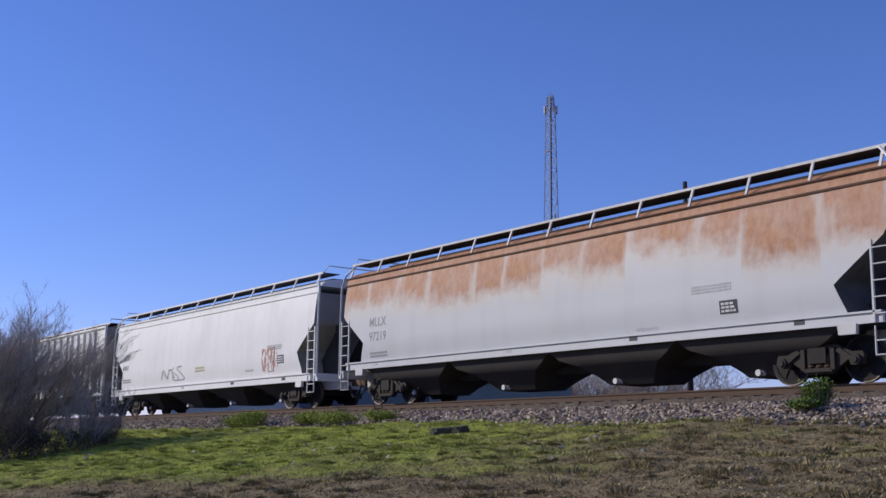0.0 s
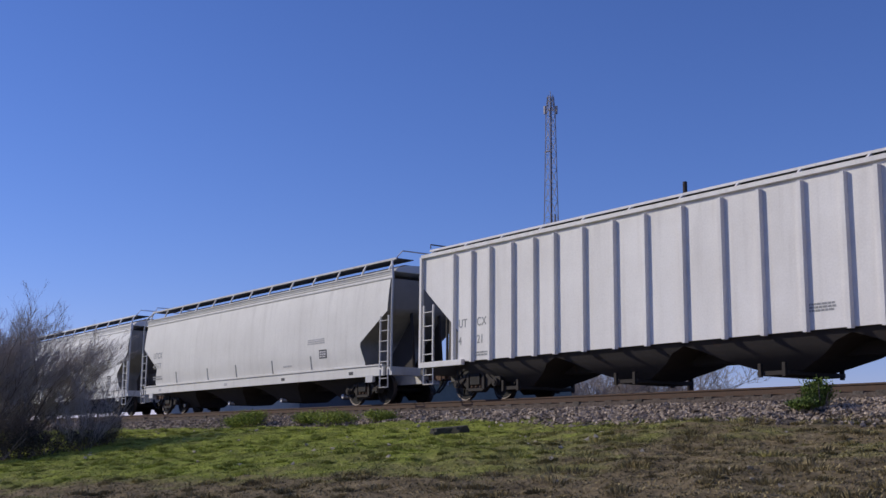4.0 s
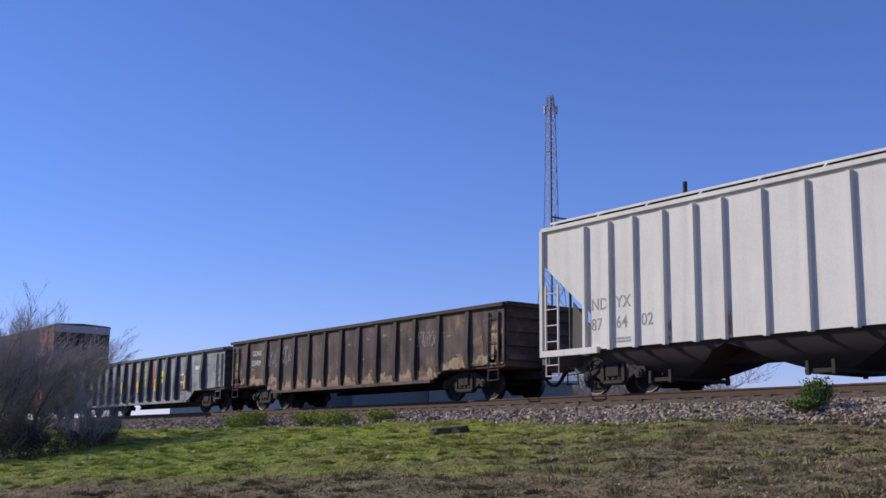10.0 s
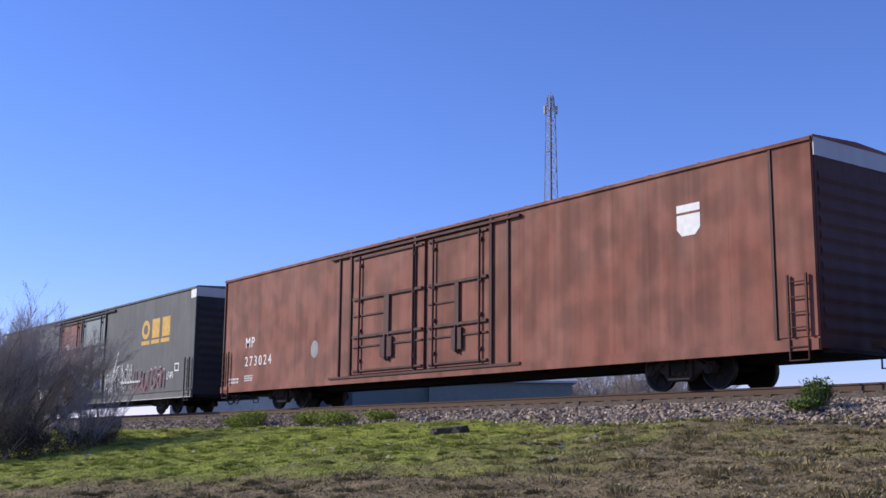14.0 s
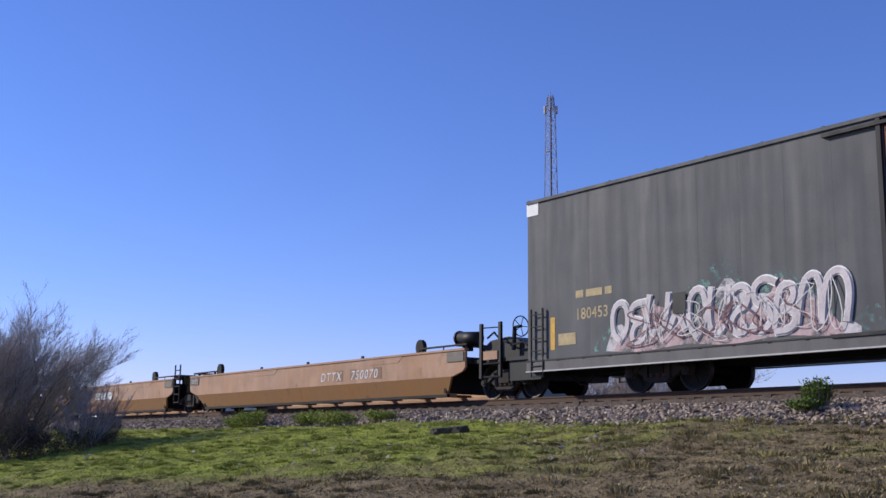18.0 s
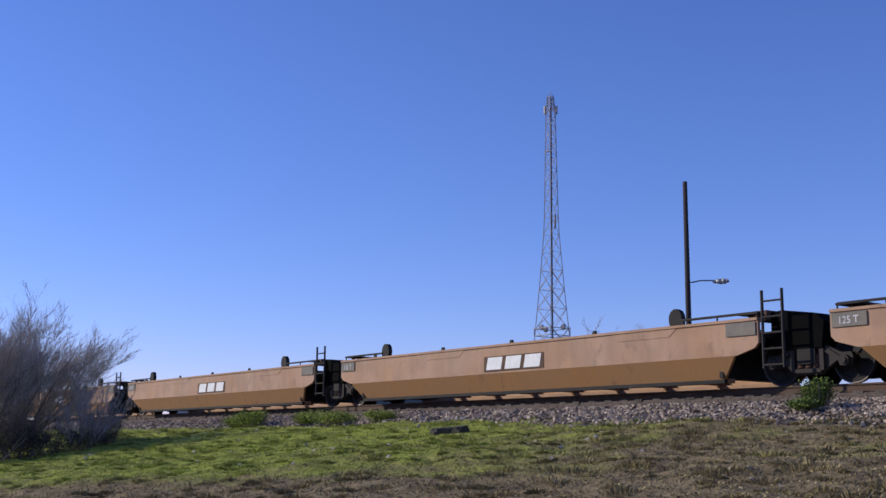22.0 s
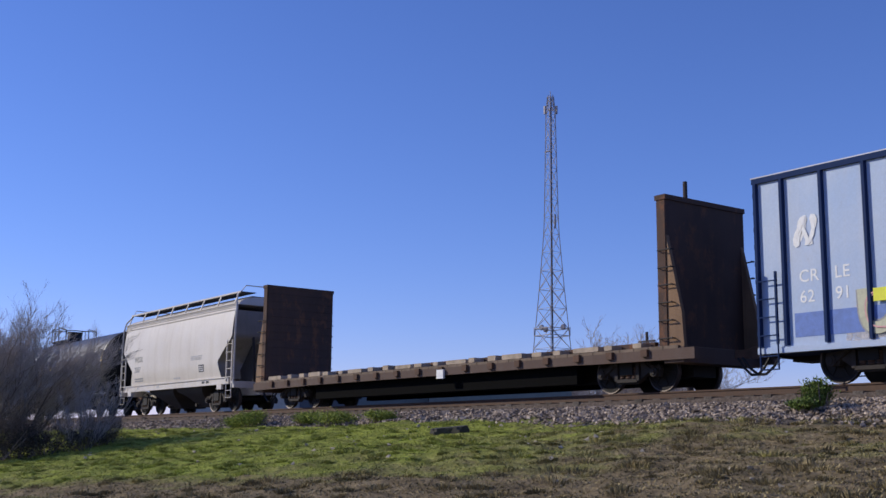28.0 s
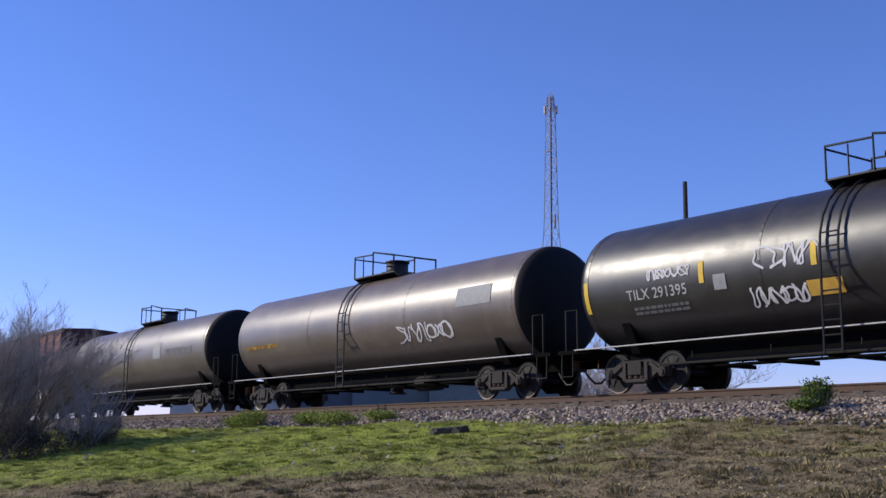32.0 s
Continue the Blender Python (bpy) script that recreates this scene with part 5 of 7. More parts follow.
tagged(new("road", me), "narrow grey gravel road along the foot of the bank", "road", kind="structure")

# ---- track ----
track = thing("railway_track", "single railway track on a raised bed of grey crushed stone", "track", kind="structure")
RAIL_RUST = plain("rusty_rail_web", (0.10, 0.062, 0.042), 0.8, 0.2, 0.3, 5)
RAIL_TOP = plain("worn_rail_head", (0.30, 0.27, 0.25), 0.38, 0.9, 0.15, 4)
for s in (-1, 1):
    y = s * 0.755
    o = [(-0.07, -0.185), (0.07, -0.185), (0.07, -0.17), (0.012, -0.15), (0.012, -0.05), (0.036, -0.035), (0.036, -0.004), (0.030, 0.0), (-0.030, 0.0), (-0.036, -0.004), (-0.036, -0.035), (-0.012, -0.05), (-0.012, -0.15), (-0.07, -0.17)]
    me = mesh_of("rail", slab(B(), [(TRACK_Y + y + a, RAIL_Z + b) for a, b in o], "x", -520, 520), RAIL_RUST)
    me.materials.append(RAIL_TOP)
    for f in me.polygons:
        if f.center.z > RAIL_Z - 0.002:
            f.material_index = 1
    part("rail", me, None, track)


# Crib stone: the shade beneath the rails is put into its dark brown.
def crib_mat():
    n = Nodes("shaded_crib_ballast")
    f = n.noise(16, detail=6)
    n.bump(f, 0.8, 0.03)
    return n.done(n.mix(n.ramp(f, 0.3, 0.7), (0.05, 0.038, 0.03), (0.17, 0.135, 0.11)), 0.95, 0, 0.1)


bm = slab(B(), [(TRACK_Y - 1.42, RAIL_Z - 0.45), (TRACK_Y - 1.30, RAIL_Z - 0.215), (TRACK_Y + 1.30, RAIL_Z - 0.215), (TRACK_Y + 1.42, RAIL_Z - 0.45)], "x", -520, 520)
part("crib_ballast", bm, crib_mat(), track, "dark stone between the ties, with shade in its colour")


def tie_wood():
    n = Nodes("weathered_tie")
    g = n.noise(3.0, (12, 1.2, 12), detail=6)
    col = n.mix(n.ramp(g, 0.3, 0.7), (0.05, 0.04, 0.032), (0.17, 0.145, 0.12))
    col = n.scaled(col, n.random(0.7, 1.25))
    n.bump(g, 0.6, 0.02)
    return n.done(col, 0.9, 0, 0.2)


TIE_WOOD = tie_wood()
bm = box(B(), -0.115, 0.115, -1.3, 1.3, -0.17, 0.0)
bmesh.ops.bevel(bm, geom=bm.edges[:], offset=0.012, segments=1)
tie_mesh = mesh_of("tie", bm, TIE_WOOD)
rng = random.Random(4)
for k in range(215):
    t = part("tie", tie_mesh, None, track)
    t.location = (-108 + 0.54 * k + rng.uniform(-0.03, 0.03), TRACK_Y + rng.uniform(-0.05, 0.05), RAIL_Z - 0.187)


def stone():
    n = Nodes("crushed_stone")
    f = n.noise(14, detail=5)
    tone = n.random(0.0, 1.0, island=True)
    col = n.mix(tone, (0.10, 0.075, 0.055), (0.55, 0.44, 0.335))
    col = n.scaled(col, n.ramp(f, 0.3, 0.7, 0.75, 1.2))
    n.bump(f, 0.5, 0.01)
    return n.done(col, 0.9, 0, 0.2)


def scatter_stones(name, count, area, size, material, seed, height=None):
    """Many small angular stones in one mesh. area(rng) gives x, y."""
    rng = np.random.default_rng(seed)
    base = np.array([(1, 1, 1), (-1, -1, 1), (-1, 1, -1), (1, -1, -1), (1.2, -0.3, 0.4), (-1.2, 0.3, 0.2), (0.2, 1.2, 0.1), (-0.1, -1.25, -0.1)], float)
    tris = [(0, 4, 6), (0, 1, 4), (0, 6, 5), (0, 5, 1), (1, 5, 7), (1, 7, 4), (2, 5, 6), (2, 6, 3), (3, 6, 4), (3, 4, 7), (2, 3, 7), (2, 7, 5)]
    V, F = [], []
    k = 0
    while k < count:
        x, y = area(rng)
        z = ground_z(x, y) if height is None else height(x, y)
        q = rng.normal(size=4)
        q /= np.linalg.norm(q)
        w, a, b, c = q
        R = np.array([[1 - 2 * (b * b + c * c), 2 * (a * b - c * w), 2 * (a * c + b * w)], [2 * (a * b + c * w), 1 - 2 * (a * a + c * c), 2 * (b * c - a * w)], [2 * (a * c - b * w), 2 * (b * c + a * w), 1 - 2 * (a * a + b * b)]])
        p = (base * rng.uniform(0.75, 1.25, (8, 3))) @ R.T * rng.uniform(*size) * np.array([1, 1, 0.85]) + (x, y, z + 0.012)
        V.append(p)
        F += [tuple(8 * k + i for i in t) for t in tris]
        k += 1
    me = bpy.data.meshes.new(name)
    me.from_pydata(np.concatenate(V).tolist(), [], F)
    me.materials.append(material)
    return new(name, me)


def ballast_area(rng):
    u = rng.random()
    x = -6 - 74 * u ** 1.5
    y = 17.2 + 2.75 * rng.random() ** 0.75
    return x, y


STONE = stone()
tagged(scatter_stones("ballast", 34000, ballast_area, (0.018, 0.044), STONE, 3), "grey and pinkish crushed stone along the track", "gravel", kind="stuff")
def verge(r):
    u = r.random()
    return -5 - 14 * u, 17.5 - 1.9 * r.random() ** 1.8 * (1 - 0.5 * u)


tagged(scatter_stones("spilled_ballast", 1500, verge, (0.014, 0.045), STONE, 6), "grey stones spilled from the ballast onto bare earth", "gravel", kind="stuff")
tagged(scatter_stones("stray_stones", 150, lambda r: (-6 - 40 * r.random(), 17.3 - 8 * r.random() ** 2.2), (0.015, 0.045), plain("pale_dusty_stone", (0.46, 0.39, 0.29), 0.9, 0, 0.25, 6), 5), "loose pale stones strewn over the bank", "stone", kind="stuff")


# ---- grass ----
def grass_mat():
    n = Nodes("grass_blades")
    tone = n.random(0.0, 1.0, island=True)
    fac, _ = cover(n)
    dry = n.mix(tone, (0.17, 0.14, 0.062), (0.50, 0.40, 0.21))
    green = n.mix(tone, (0.25, 0.285, 0.045), (0.55, 0.58, 0.14))
    worn = n.noise(1.5, (1, 1.7, 1), detail=6, rough=0.65)
    return n.done(n.scaled(n.mix(fac, dry, green), n.ramp(worn, 0.36, 0.60, 0.48, 1.12)), 0.85, 0, 0.15)


def blades(name, x, y, length, lean, heading, material, rng, width=0.012):
    """Many bent blades in one mesh, rooted at x, y, leaning towards their heading."""
    k = len(x)
    z = ground_at(x, y)
    w = width * rng.uniform(0.6, 1.4, k)
    dx, dy = np.cos(heading), np.sin(heading)
    turn = heading + rng.uniform(-1.2, 1.2, k)
    px, py = -np.sin(turn) * w, np.cos(turn) * w
    mx, my, mz = x + dx * length * lean * 0.35, y + dy * length * lean * 0.35, z + length * 0.62 * (1 - 0.3 * lean)
    ex, ey, ez = x + dx * length * lean, y + dy * length * lean, z + length * (1 - 0.45 * lean)
    V = np.empty((k, 5, 3))
    for i, p in enumerate(((x - px, y - py, z - 0.012), (x + px, y + py, z - 0.012), (mx + px * 0.7, my + py * 0.7, mz), (mx - px * 0.7, my - py * 0.7, mz), (ex, ey, ez))):
        V[:, i, 0], V[:, i, 1], V[:, i, 2] = p
    base = (5 * np.arange(k))[:, None]
    F = np.concatenate((base + np.array([[0, 1, 2]]), base + np.array([[0, 2, 3]]), base + np.array([[3, 2, 4]])), axis=1).reshape(-1, 3)
    me = bpy.data.meshes.new(name)
    me.from_pydata(V.reshape(-1, 3).tolist(), [], F.tolist())
    me.materials.append(material)
    return new(name, me)


GRASS = grass_mat()
rng = np.random.default_rng(7)
count = 150000
gx_ = -3 - 56 * rng.random(count) ** 1.35
gy_ = 5.0 + 12.4 * rng.random(count)
keep = gy_ + 1.5 * np.clip((gx_ + 20) / 9, 0, 1) + rng.normal(0, 0.45, count) < 17.2
gx_, gy_ = gx_[keep], gy_[keep]
count = len(gx_)
tagged(blades("grass", gx_, gy_, rng.uniform(0.02, 0.05, count), rng.uniform(0.9, 1.7, count), rng.uniform(0, 6.283, count), GRASS, rng, 0.011), "short patchy grass, fresh green and winter-dry", "grass", kind="stuff")
# coarse tussocks, thickest on the dry end of the bank
tufts, per = 1100, 150
tx_ = -3.5 - 36 * rng.random(tufts) ** 1.7
ty_ = 6.5 + 10.6 * rng.random(tufts)
ts_ = rng.uniform(0.06, 0.20, tufts) * (0.6 + 0.9 * rng.random(tufts) ** 2)
own_a, own_r = rng.uniform(0, 6.283, (tufts, per)), rng.random((tufts, per)) ** 0.6
bx_ = (tx_[:, None] + np.cos(own_a) * own_r * ts_[:, None] * 1.35).ravel()
by_ = (ty_[:, None] + np.sin(own_a) * own_r * ts_[:, None]).ravel()
bl_ = ((0.045 + 0.35 * ts_[:, None]) * rng.uniform(0.6, 1.25, (tufts, per)) * (1.15 - 0.5 * own_r)).ravel()
tagged(blades("grass_tussocks", bx_, by_, bl_, (0.4 + 0.95 * own_r).ravel() * rng.uniform(0.7, 1.2, tufts * per), (own_a + rng.uniform(-0.7, 0.7, (tufts, per))).ravel(), GRASS, rng, 0.0065), "coarser tufts of winter grass", "grass", kind="stuff")

# A dark flat stone slab and pale litter on the bank.
bm = slab(B(), [(-0.42, -0.10), (-0.2, -0.3), (0.15, -0.2), (0.4, -0.24), (0.52, 0.02), (0.3, 0.26), (-0.1, 0.15), (-0.35, 0.22)], "z", -0.10, 0.11)
bmesh.ops.bevel(bm, geom=bm.edges[:], offset=0.07, segments=3)
slab_ob = tagged(new("stone_slab", mesh_of("stone_slab", bm, plain("dark_wet_stone", (0.06, 0.055, 0.04), 0.9, 0, 0.4, 4))), "dark flat stone slab half sunk in the grass", "stone")
slab_ob.matrix_basis = pose(-20.6, 15.3, ground_z(-20.6, 15.3), 6, -4, 25)

# ---- the train ----
hop_white = paint("warm_white_paint", (0.72, 0.70, 0.66), 0.62, 0.25, (0.36, 0.33, 0.30), 0.05, 0.25, seed=1)
hop_white_b = paint("clean_white_paint", (0.78, 0.765, 0.75), 0.62, 0.2, (0.45, 0.43, 0.41), 0.03, 0.2, seed=2)
hop_grey = paint("light_grey_paint", (0.69, 0.665, 0.61), 0.62, 0.25, (0.33, 0.30, 0.27), 0.06, 0.3, seed=3)
# Greyer end paint: dust, with the shade of the ends mixed in.
hop_dust_shade = paint("dusty_shaded_end_paint", (0.30, 0.285, 0.265), 0.7, 0.5, (0.12, 0.11, 0.10), 0.1, 0.5, seed=10)
hop_cream = paint("pale_grey_paint", (0.80, 0.775, 0.75), 0.62, 0.25, (0.36, 0.32, 0.28), 0.06, 0.25, seed=4)
hop_putty = paint("putty_grey_paint", (0.50, 0.48, 0.45), 0.5, 0.3, (0.30, 0.27, 0.24), 0.05, 0.3, seed=5)
trim_white = paint("white_trim_paint", (0.62, 0.61, 0.60), 0.55, 0.3, (0.25, 0.22, 0.2), 0.2, 0.3, seed=6)
trim_dark = paint("dark_grey_trim", (0.10, 0.092, 0.085), 0.7, 0.3, (0.06, 0.05, 0.05), 0.3, 0.3, seed=7)
under = paint("dark_underframe", (0.034, 0.030, 0.029), 0.85, 0.4, (0.075, 0.06, 0.055), 0.2, 0.3, seed=8)

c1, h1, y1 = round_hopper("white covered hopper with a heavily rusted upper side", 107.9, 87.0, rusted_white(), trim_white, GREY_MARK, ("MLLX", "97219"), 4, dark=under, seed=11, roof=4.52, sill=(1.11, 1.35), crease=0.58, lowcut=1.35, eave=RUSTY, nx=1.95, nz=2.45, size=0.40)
c2, h2, y2 = round_hopper("white covered hopper with red spray lettering low on its side", 85.7, 66.0, hop_white_b, hop_white_b, DARK_MARK, ("UTCX", "47057"), 4, dark=under, seed=12, roof=4.52, crease=0.55, lowcut=1.25, panel=2.97, end_grime_shade=hop_dust_shade, nx=1.45, nz=2.5, size=0.30)
RED_FADE = spray("faded_red_spray", (0.56, 0.27, 0.20), 0.75, 4.0)
GREY_FADE = spray("faded_grey_spray", (0.30, 0.30, 0.31), 0.85, 4.0)
hug(part("graffiti", tag_strokes(5.72, 6.85, 1.32, 2.25, y2, 5, 0.045, 21), RED_FADE, c2, "faded red spray-painted letters"), c2)
hug(part("graffiti", tag_strokes(-h2 + 6.2, -h2 + 8.4, 1.35, 1.95, y2, 4, 0.035, 22), GREY_FADE, c2, "grey spray-painted outline"), c2)
hug(part("small_lettering", bars(B(), h2 - 10.1, h2 - 9.2, 1.62, 1.85, y2, 2, 3), FADED_YELLOW, c2), c2)
POSTS = [-8.79, -7.92, -7.07, -6.10, -5.16, -4.32, -3.22, -2.10, -1.02, 0.18, 1.35, 2.43, 3.52, 4.58, 5.36, 6.31, 7.26, 8.10, 8.92]
c3, h3, y3 = ribbed_hopper("light grey covered hopper with dark upright side posts", 64.9, 44.1, hop_cream, trim_dark, GREY_MARK, (("UT", "CX"), ("4", "21")), under, 13, [p * 0.985 for p in POSTS], hop_dust_shade)
c4, h4, y4 = round_hopper("pale grey covered hopper with a double seam under the roof", 42.7, 22.0, hop_white, trim_white, GREY_MARK, ("UTCX", "49577"), 4, dark=under, seed=14, seams=1, roof=4.45, sill=(0.86, 1.22), lowcut=1.7, end_grime_shade=hop_dust_shade, nx=1.5, nz=2.4)
for car_, y_, marks in ((c4, y4, (-6.34, -3.22, -0.64, 2.34, 5.2)),):
    for x in marks:
        hug(part("side_stiffener", box(B(), x - 0.03, x + 0.03, y_ - 0.015, y_ + 0.03, 1.26, 1.72), GREY_MARK, car_), car_)
c5, h5, y5 = round_hopper("clean white covered hopper with black numbers", 20.6, -0.3, hop_white_b, hop_white_b, DARK_MARK, ("EQUX", "630714"), 4, dark=under, seed=15, roof=4.52, crease=0.55, seams=1, sill=(0.84, 1.2), lowcut=1.3, panel=2.85, end_grime_shade=hop_dust_shade, nx=2.15, nz=2.33)
for x in (-6.1, -2.95, -0.07, 2.82, 6.06, 8.63):
    hug(part("side_stiffener", box(B(), x - 0.03, x + 0.03, y5 - 0.015, y5 + 0.03, 1.24, 1.70 if x < 8 else 2.3), TAN_STEEL, c5), c5)
c6, h6, y6 = ribbed_hopper("putty grey covered hopper with rust streaks below its side posts", -1.75, -22.8, hop_grey, trim_dark, GREY_MARK, (("ND", "YX"), ("87", "64", "02")), under, 16, POSTS, hop_dust_shade, 0.42)
RUST_STREAK = spray("orange_rust_streak", (0.46, 0.22, 0.11), 0.6, 3.0)
for k, w, zt_ in ((3, 0.12, 1.9), (5, 0.10, 2.1), (9, 0.16, 1.75), (10, 0.5, 1.6), (14, 0.14, 2.0), (16, 0.12, 2.3), (17, 0.2, 2.6)):
    part("rust_streak", blob(POSTS[k] + 0.05, POSTS[k] + 0.05 + w, 1.15, zt_, y6 - 0.002, 300 + k, 8), RUST_STREAK, c6, "orange rust streak")

gon_rust = paint("rust_brown_gondola_paint", (0.062, 0.044, 0.042), 0.85, 0.7, (0.15, 0.12, 0.105), 0.75, 0.6, rust_colour=(0.19, 0.12, 0.075), seed=21, dents=0.9, quilt=0.3, rust_at=0.53)
gon_post = paint("black_brown_post_paint", (0.05, 0.037, 0.035), 0.8, 0.5, (0.10, 0.07, 0.055), 0.5, 0.5, rust_colour=(0.24, 0.13, 0.07), seed=24, dents=0.3)
# Darker blue-grey that holds the shade of the posts and end walls.
gon_steel = paint("shaded_blue_grey_paint", (0.075, 0.077, 0.09), 0.75, 0.4, (0.07, 0.06, 0.055), 0.35, 0.4, seed=25)
gon_tan = paint("ochre_rust", (0.30, 0.20, 0.115), 0.85, 0.6, (0.10, 0.06, 0.04), 0.5, 0.5, seed=22)
gon_grey = paint("scuffed_blue_grey_paint", (0.27, 0.275, 0.295), 0.75, 0.5, (0.17, 0.15, 0.135), 0.85, 0.35, rust_colour=(0.05, 0.035, 0.028), seed=23, dents=1.0, quilt=0.16, rust_at=0.55)
g1, hg1, yg1 = gondola("rust brown gondola with worn sides", -24.3, -41.2, gon_rust, RUSTY, 2.52, [-7.05, -5.51, -4.44, -3.38, -2.34, -1.25, -0.15, 0.94, 2.02, 3.1, 4.14, 5.38, 6.8], 0.62, 31, 0.12, gon_rust, gon_post)
RUST_MIST = spray("ochre_rust_bloom", (0.25, 0.17, 0.115), 0.52, 2.2)
for x0, x1, z0, z1, seed in ((6.95, 8.35, 0.95, 2.5, 1), (-8.35, -7.15, 0.95, 2.5, 2), (-5.0, -2.4, 0.63, 1.25, 3), (-2.6, 0.2, 0.63, 1.1, 4), (0.0, 2.9, 0.63, 1.3, 5), (2.7, 4.95, 0.63, 1.15, 6), (-7.1, -5.6, 0.9, 1.5, 7), (5.4, 6.8, 0.9, 1.6, 8)):
    part("rust_patch", blob(x0, x1, z0, z1, yg1 - 0.003, 200 + seed, 30), RUST_MIST, g1, "ochre rust bloom")
TAN_BLOOM = spray("thick_ochre_bloom", (0.35, 0.26, 0.17), 0.8, 2.0)
for x0, x1, z0, z1, seed in ((7.7, 8.38, 0.95, 2.6, 8), (7.95, 8.38, 0.95, 2.7, 9), (-8.38, -7.6, 0.96, 2.5, 1), (-8.38, -7.2, 0.96, 1.35, 2), (-6.9, -5.6, 0.9, 1.2, 3), (-5.4, -4.5, 0.7, 1.05, 4), (6.9, 8.38, 0.95, 1.3, 5), (3.2, 4.9, 0.66, 0.95, 6), (5.4, 6.7, 0.9, 1.25, 7)):
    part("rust_patch", blob(x0, x1, z0, z1, yg1 - 0.0045, 220 + seed, 24), TAN_BLOOM, g1, "thick ochre rust")
G1_RIBS = [-7.05, -5.51, -4.44, -3.38, -2.34, -1.25, -0.15, 0.94, 2.02, 3.1, 4.14, 5.38, 6.8]
for k, (a, b) in enumerate(zip(G1_RIBS, G1_RIBS[1:])):
    zb_ = 0.64 if abs((a + b) / 2) < 4.8 else 0.9
    part("rust_patch", blob(a + 0.07, b - 0.07, zb_, zb_ + 0.42, yg1 - 0.0042, 240 + k, 14), TAN_BLOOM, g1, "ochre rust along the panel's foot")
for x0, x1, z0, z1, seed in ((-5.35, -4.6, 1.45, 2.15, 81), (-4.3, -3.5, 1.5, 2.25, 82), (4.3, 5.2, 1.6, 2.1, 83)):
    part("graffiti", tag_strokes(x0, x1, z0, z1, yg1 - 0.006, 3, 0.025, seed), GREY_FADE, g1, "thin grey sprayed loops")
part("rust_patch", box(B(), -4.9, 4.95, yg1 - 0.005, yg1 + 0.002, 0.63, 0.72), gon_tan, g1, "ochre rust along the lower edge")
rng = random.Random(45)
for k in range(40):
    x, z = rng.uniform(-8.0, 8.0), rng.uniform(0.9, 2.4)
    w, t = rng.uniform(0.04, 0.16), rng.uniform(0.012, 0.06)
    part("scrape", slab(B(), [(x - w, z), (x - w * 0.4, z + t), (x + w * 0.5, z + t * 0.6), (x + w, z - t * 0.2), (x + w * 0.3, z - t * 0.8), (x - w * 0.6, z - t * 0.5)], "y", yg1 - 0.004 - 0.00004 * k, yg1 + 0.01), gon_tan if k % 3 else gon_post, g1)
letters("GONX", 0.27, PALE_SPRAY, g1, -hg1 + 1.78, 1.98, yg1 - 0.0, squeeze=0.85)
letters("320429", 0.27, PALE_SPRAY, g1, -hg1 + 1.72, 1.62, yg1 - 0.0, squeeze=0.85)
g2, hg2, yg2 = gondola("battered blue-grey gondola with yellow stripes on its posts", -41.8, -60.9, gon_grey, RUSTY, 2.40, [-7.64, -6.12] + [-4.98 + 0.996 * k for k in range(11)] + [6.12, 7.64], 0.50, 32, 0.20, gon_steel, gon_steel)
for x in (-7.64, -4.98, -2.99, -1.0, 0.99, 2.99, 6.12):
    part("reflective_stripe", box(B(), x - 0.02, x + 0.088, yg2 - 0.215, yg2 - 0.16, 0.95, 1.5), YELLOW, g2)
for z, cells in ((1.92, (0.28, 0.50, 0.72, 1.12, 1.34, 1.56, 1.78)), (1.56, (1.14, 1.36, 1.58, 1.80)), (1.20, (0.28, 0.50, 0.72, 1.12, 1.34, 1.56, 1.78))):
    for k, x in enumerate(cells):                    # the owner's name, as plain blocks
        part("faded_owner_mark", box(B(), x, x + (0.15, 0.12, 0.16)[k % 3], yg2 - 0.003, yg2, z, z + 0.25), FADED_YELLOW, g2, "faded pale yellow block")
part("rust_patch", box(B(), 2.16, 2.38, yg2 - 0.004, yg2, 1.2, 2.15), RED_SPRAY, g2, "faded red patch")
for x0, x1, z0, z1 in ((3.15, 3.4, 1.6, 1.85), (3.15, 3.4, 1.3, 1.5), (3.75, 3.9, 1.35, 1.6)):
    part("paint_square", box(B(), x0, x1, yg2 - 0.004, yg2, z0, z1), LEMON, g2)
part("data_panel", box(B(), 5.2, 5.75, yg2 - 0.004, yg2, 1.25, 1.6), WHITE_MARK, g2)
part("data_panel_text", box(B(), 5.25, 5.46, yg2 - 0.008, yg2 - 0.004, 1.29, 1.56), DARK_MARK, g2)
part("data_panel_text", box(B(), 5.49, 5.70, yg2 - 0.008, yg2 - 0.004, 1.29, 1.56), DARK_MARK, g2)
part("card_holder", box(B(), 5.3, 5.75, yg2 - 0.03, yg2, 0.92, 1.14), gon_steel, g2, "dark card holder")
part("placard", box(B(), 6.75, 7.15, yg2 - 0.004, yg2, 1.72, 1.88), PALE_SPRAY, g2)
for x0, x1, seed in ((-7.45, -6.25, 41), (-5.95, -5.1, 42)):
    part("graffiti", box(B(), x0, x1, yg2 - 0.002, yg2, 1.45, 2.28), WHITE_MIST, g2, "pale spray mist")
    part("graffiti", blob(x0, x1, 1.5, 2.3, yg2 - 0.003, seed), BLUE_MIST, g2, "blue spray mist")
part("graffiti", tag_strokes(-7.4, -6.3, 1.52, 1.68, yg2 - 0.006, 5, 0.03, 43), TAN_MARK, g2)
rng = random.Random(44)
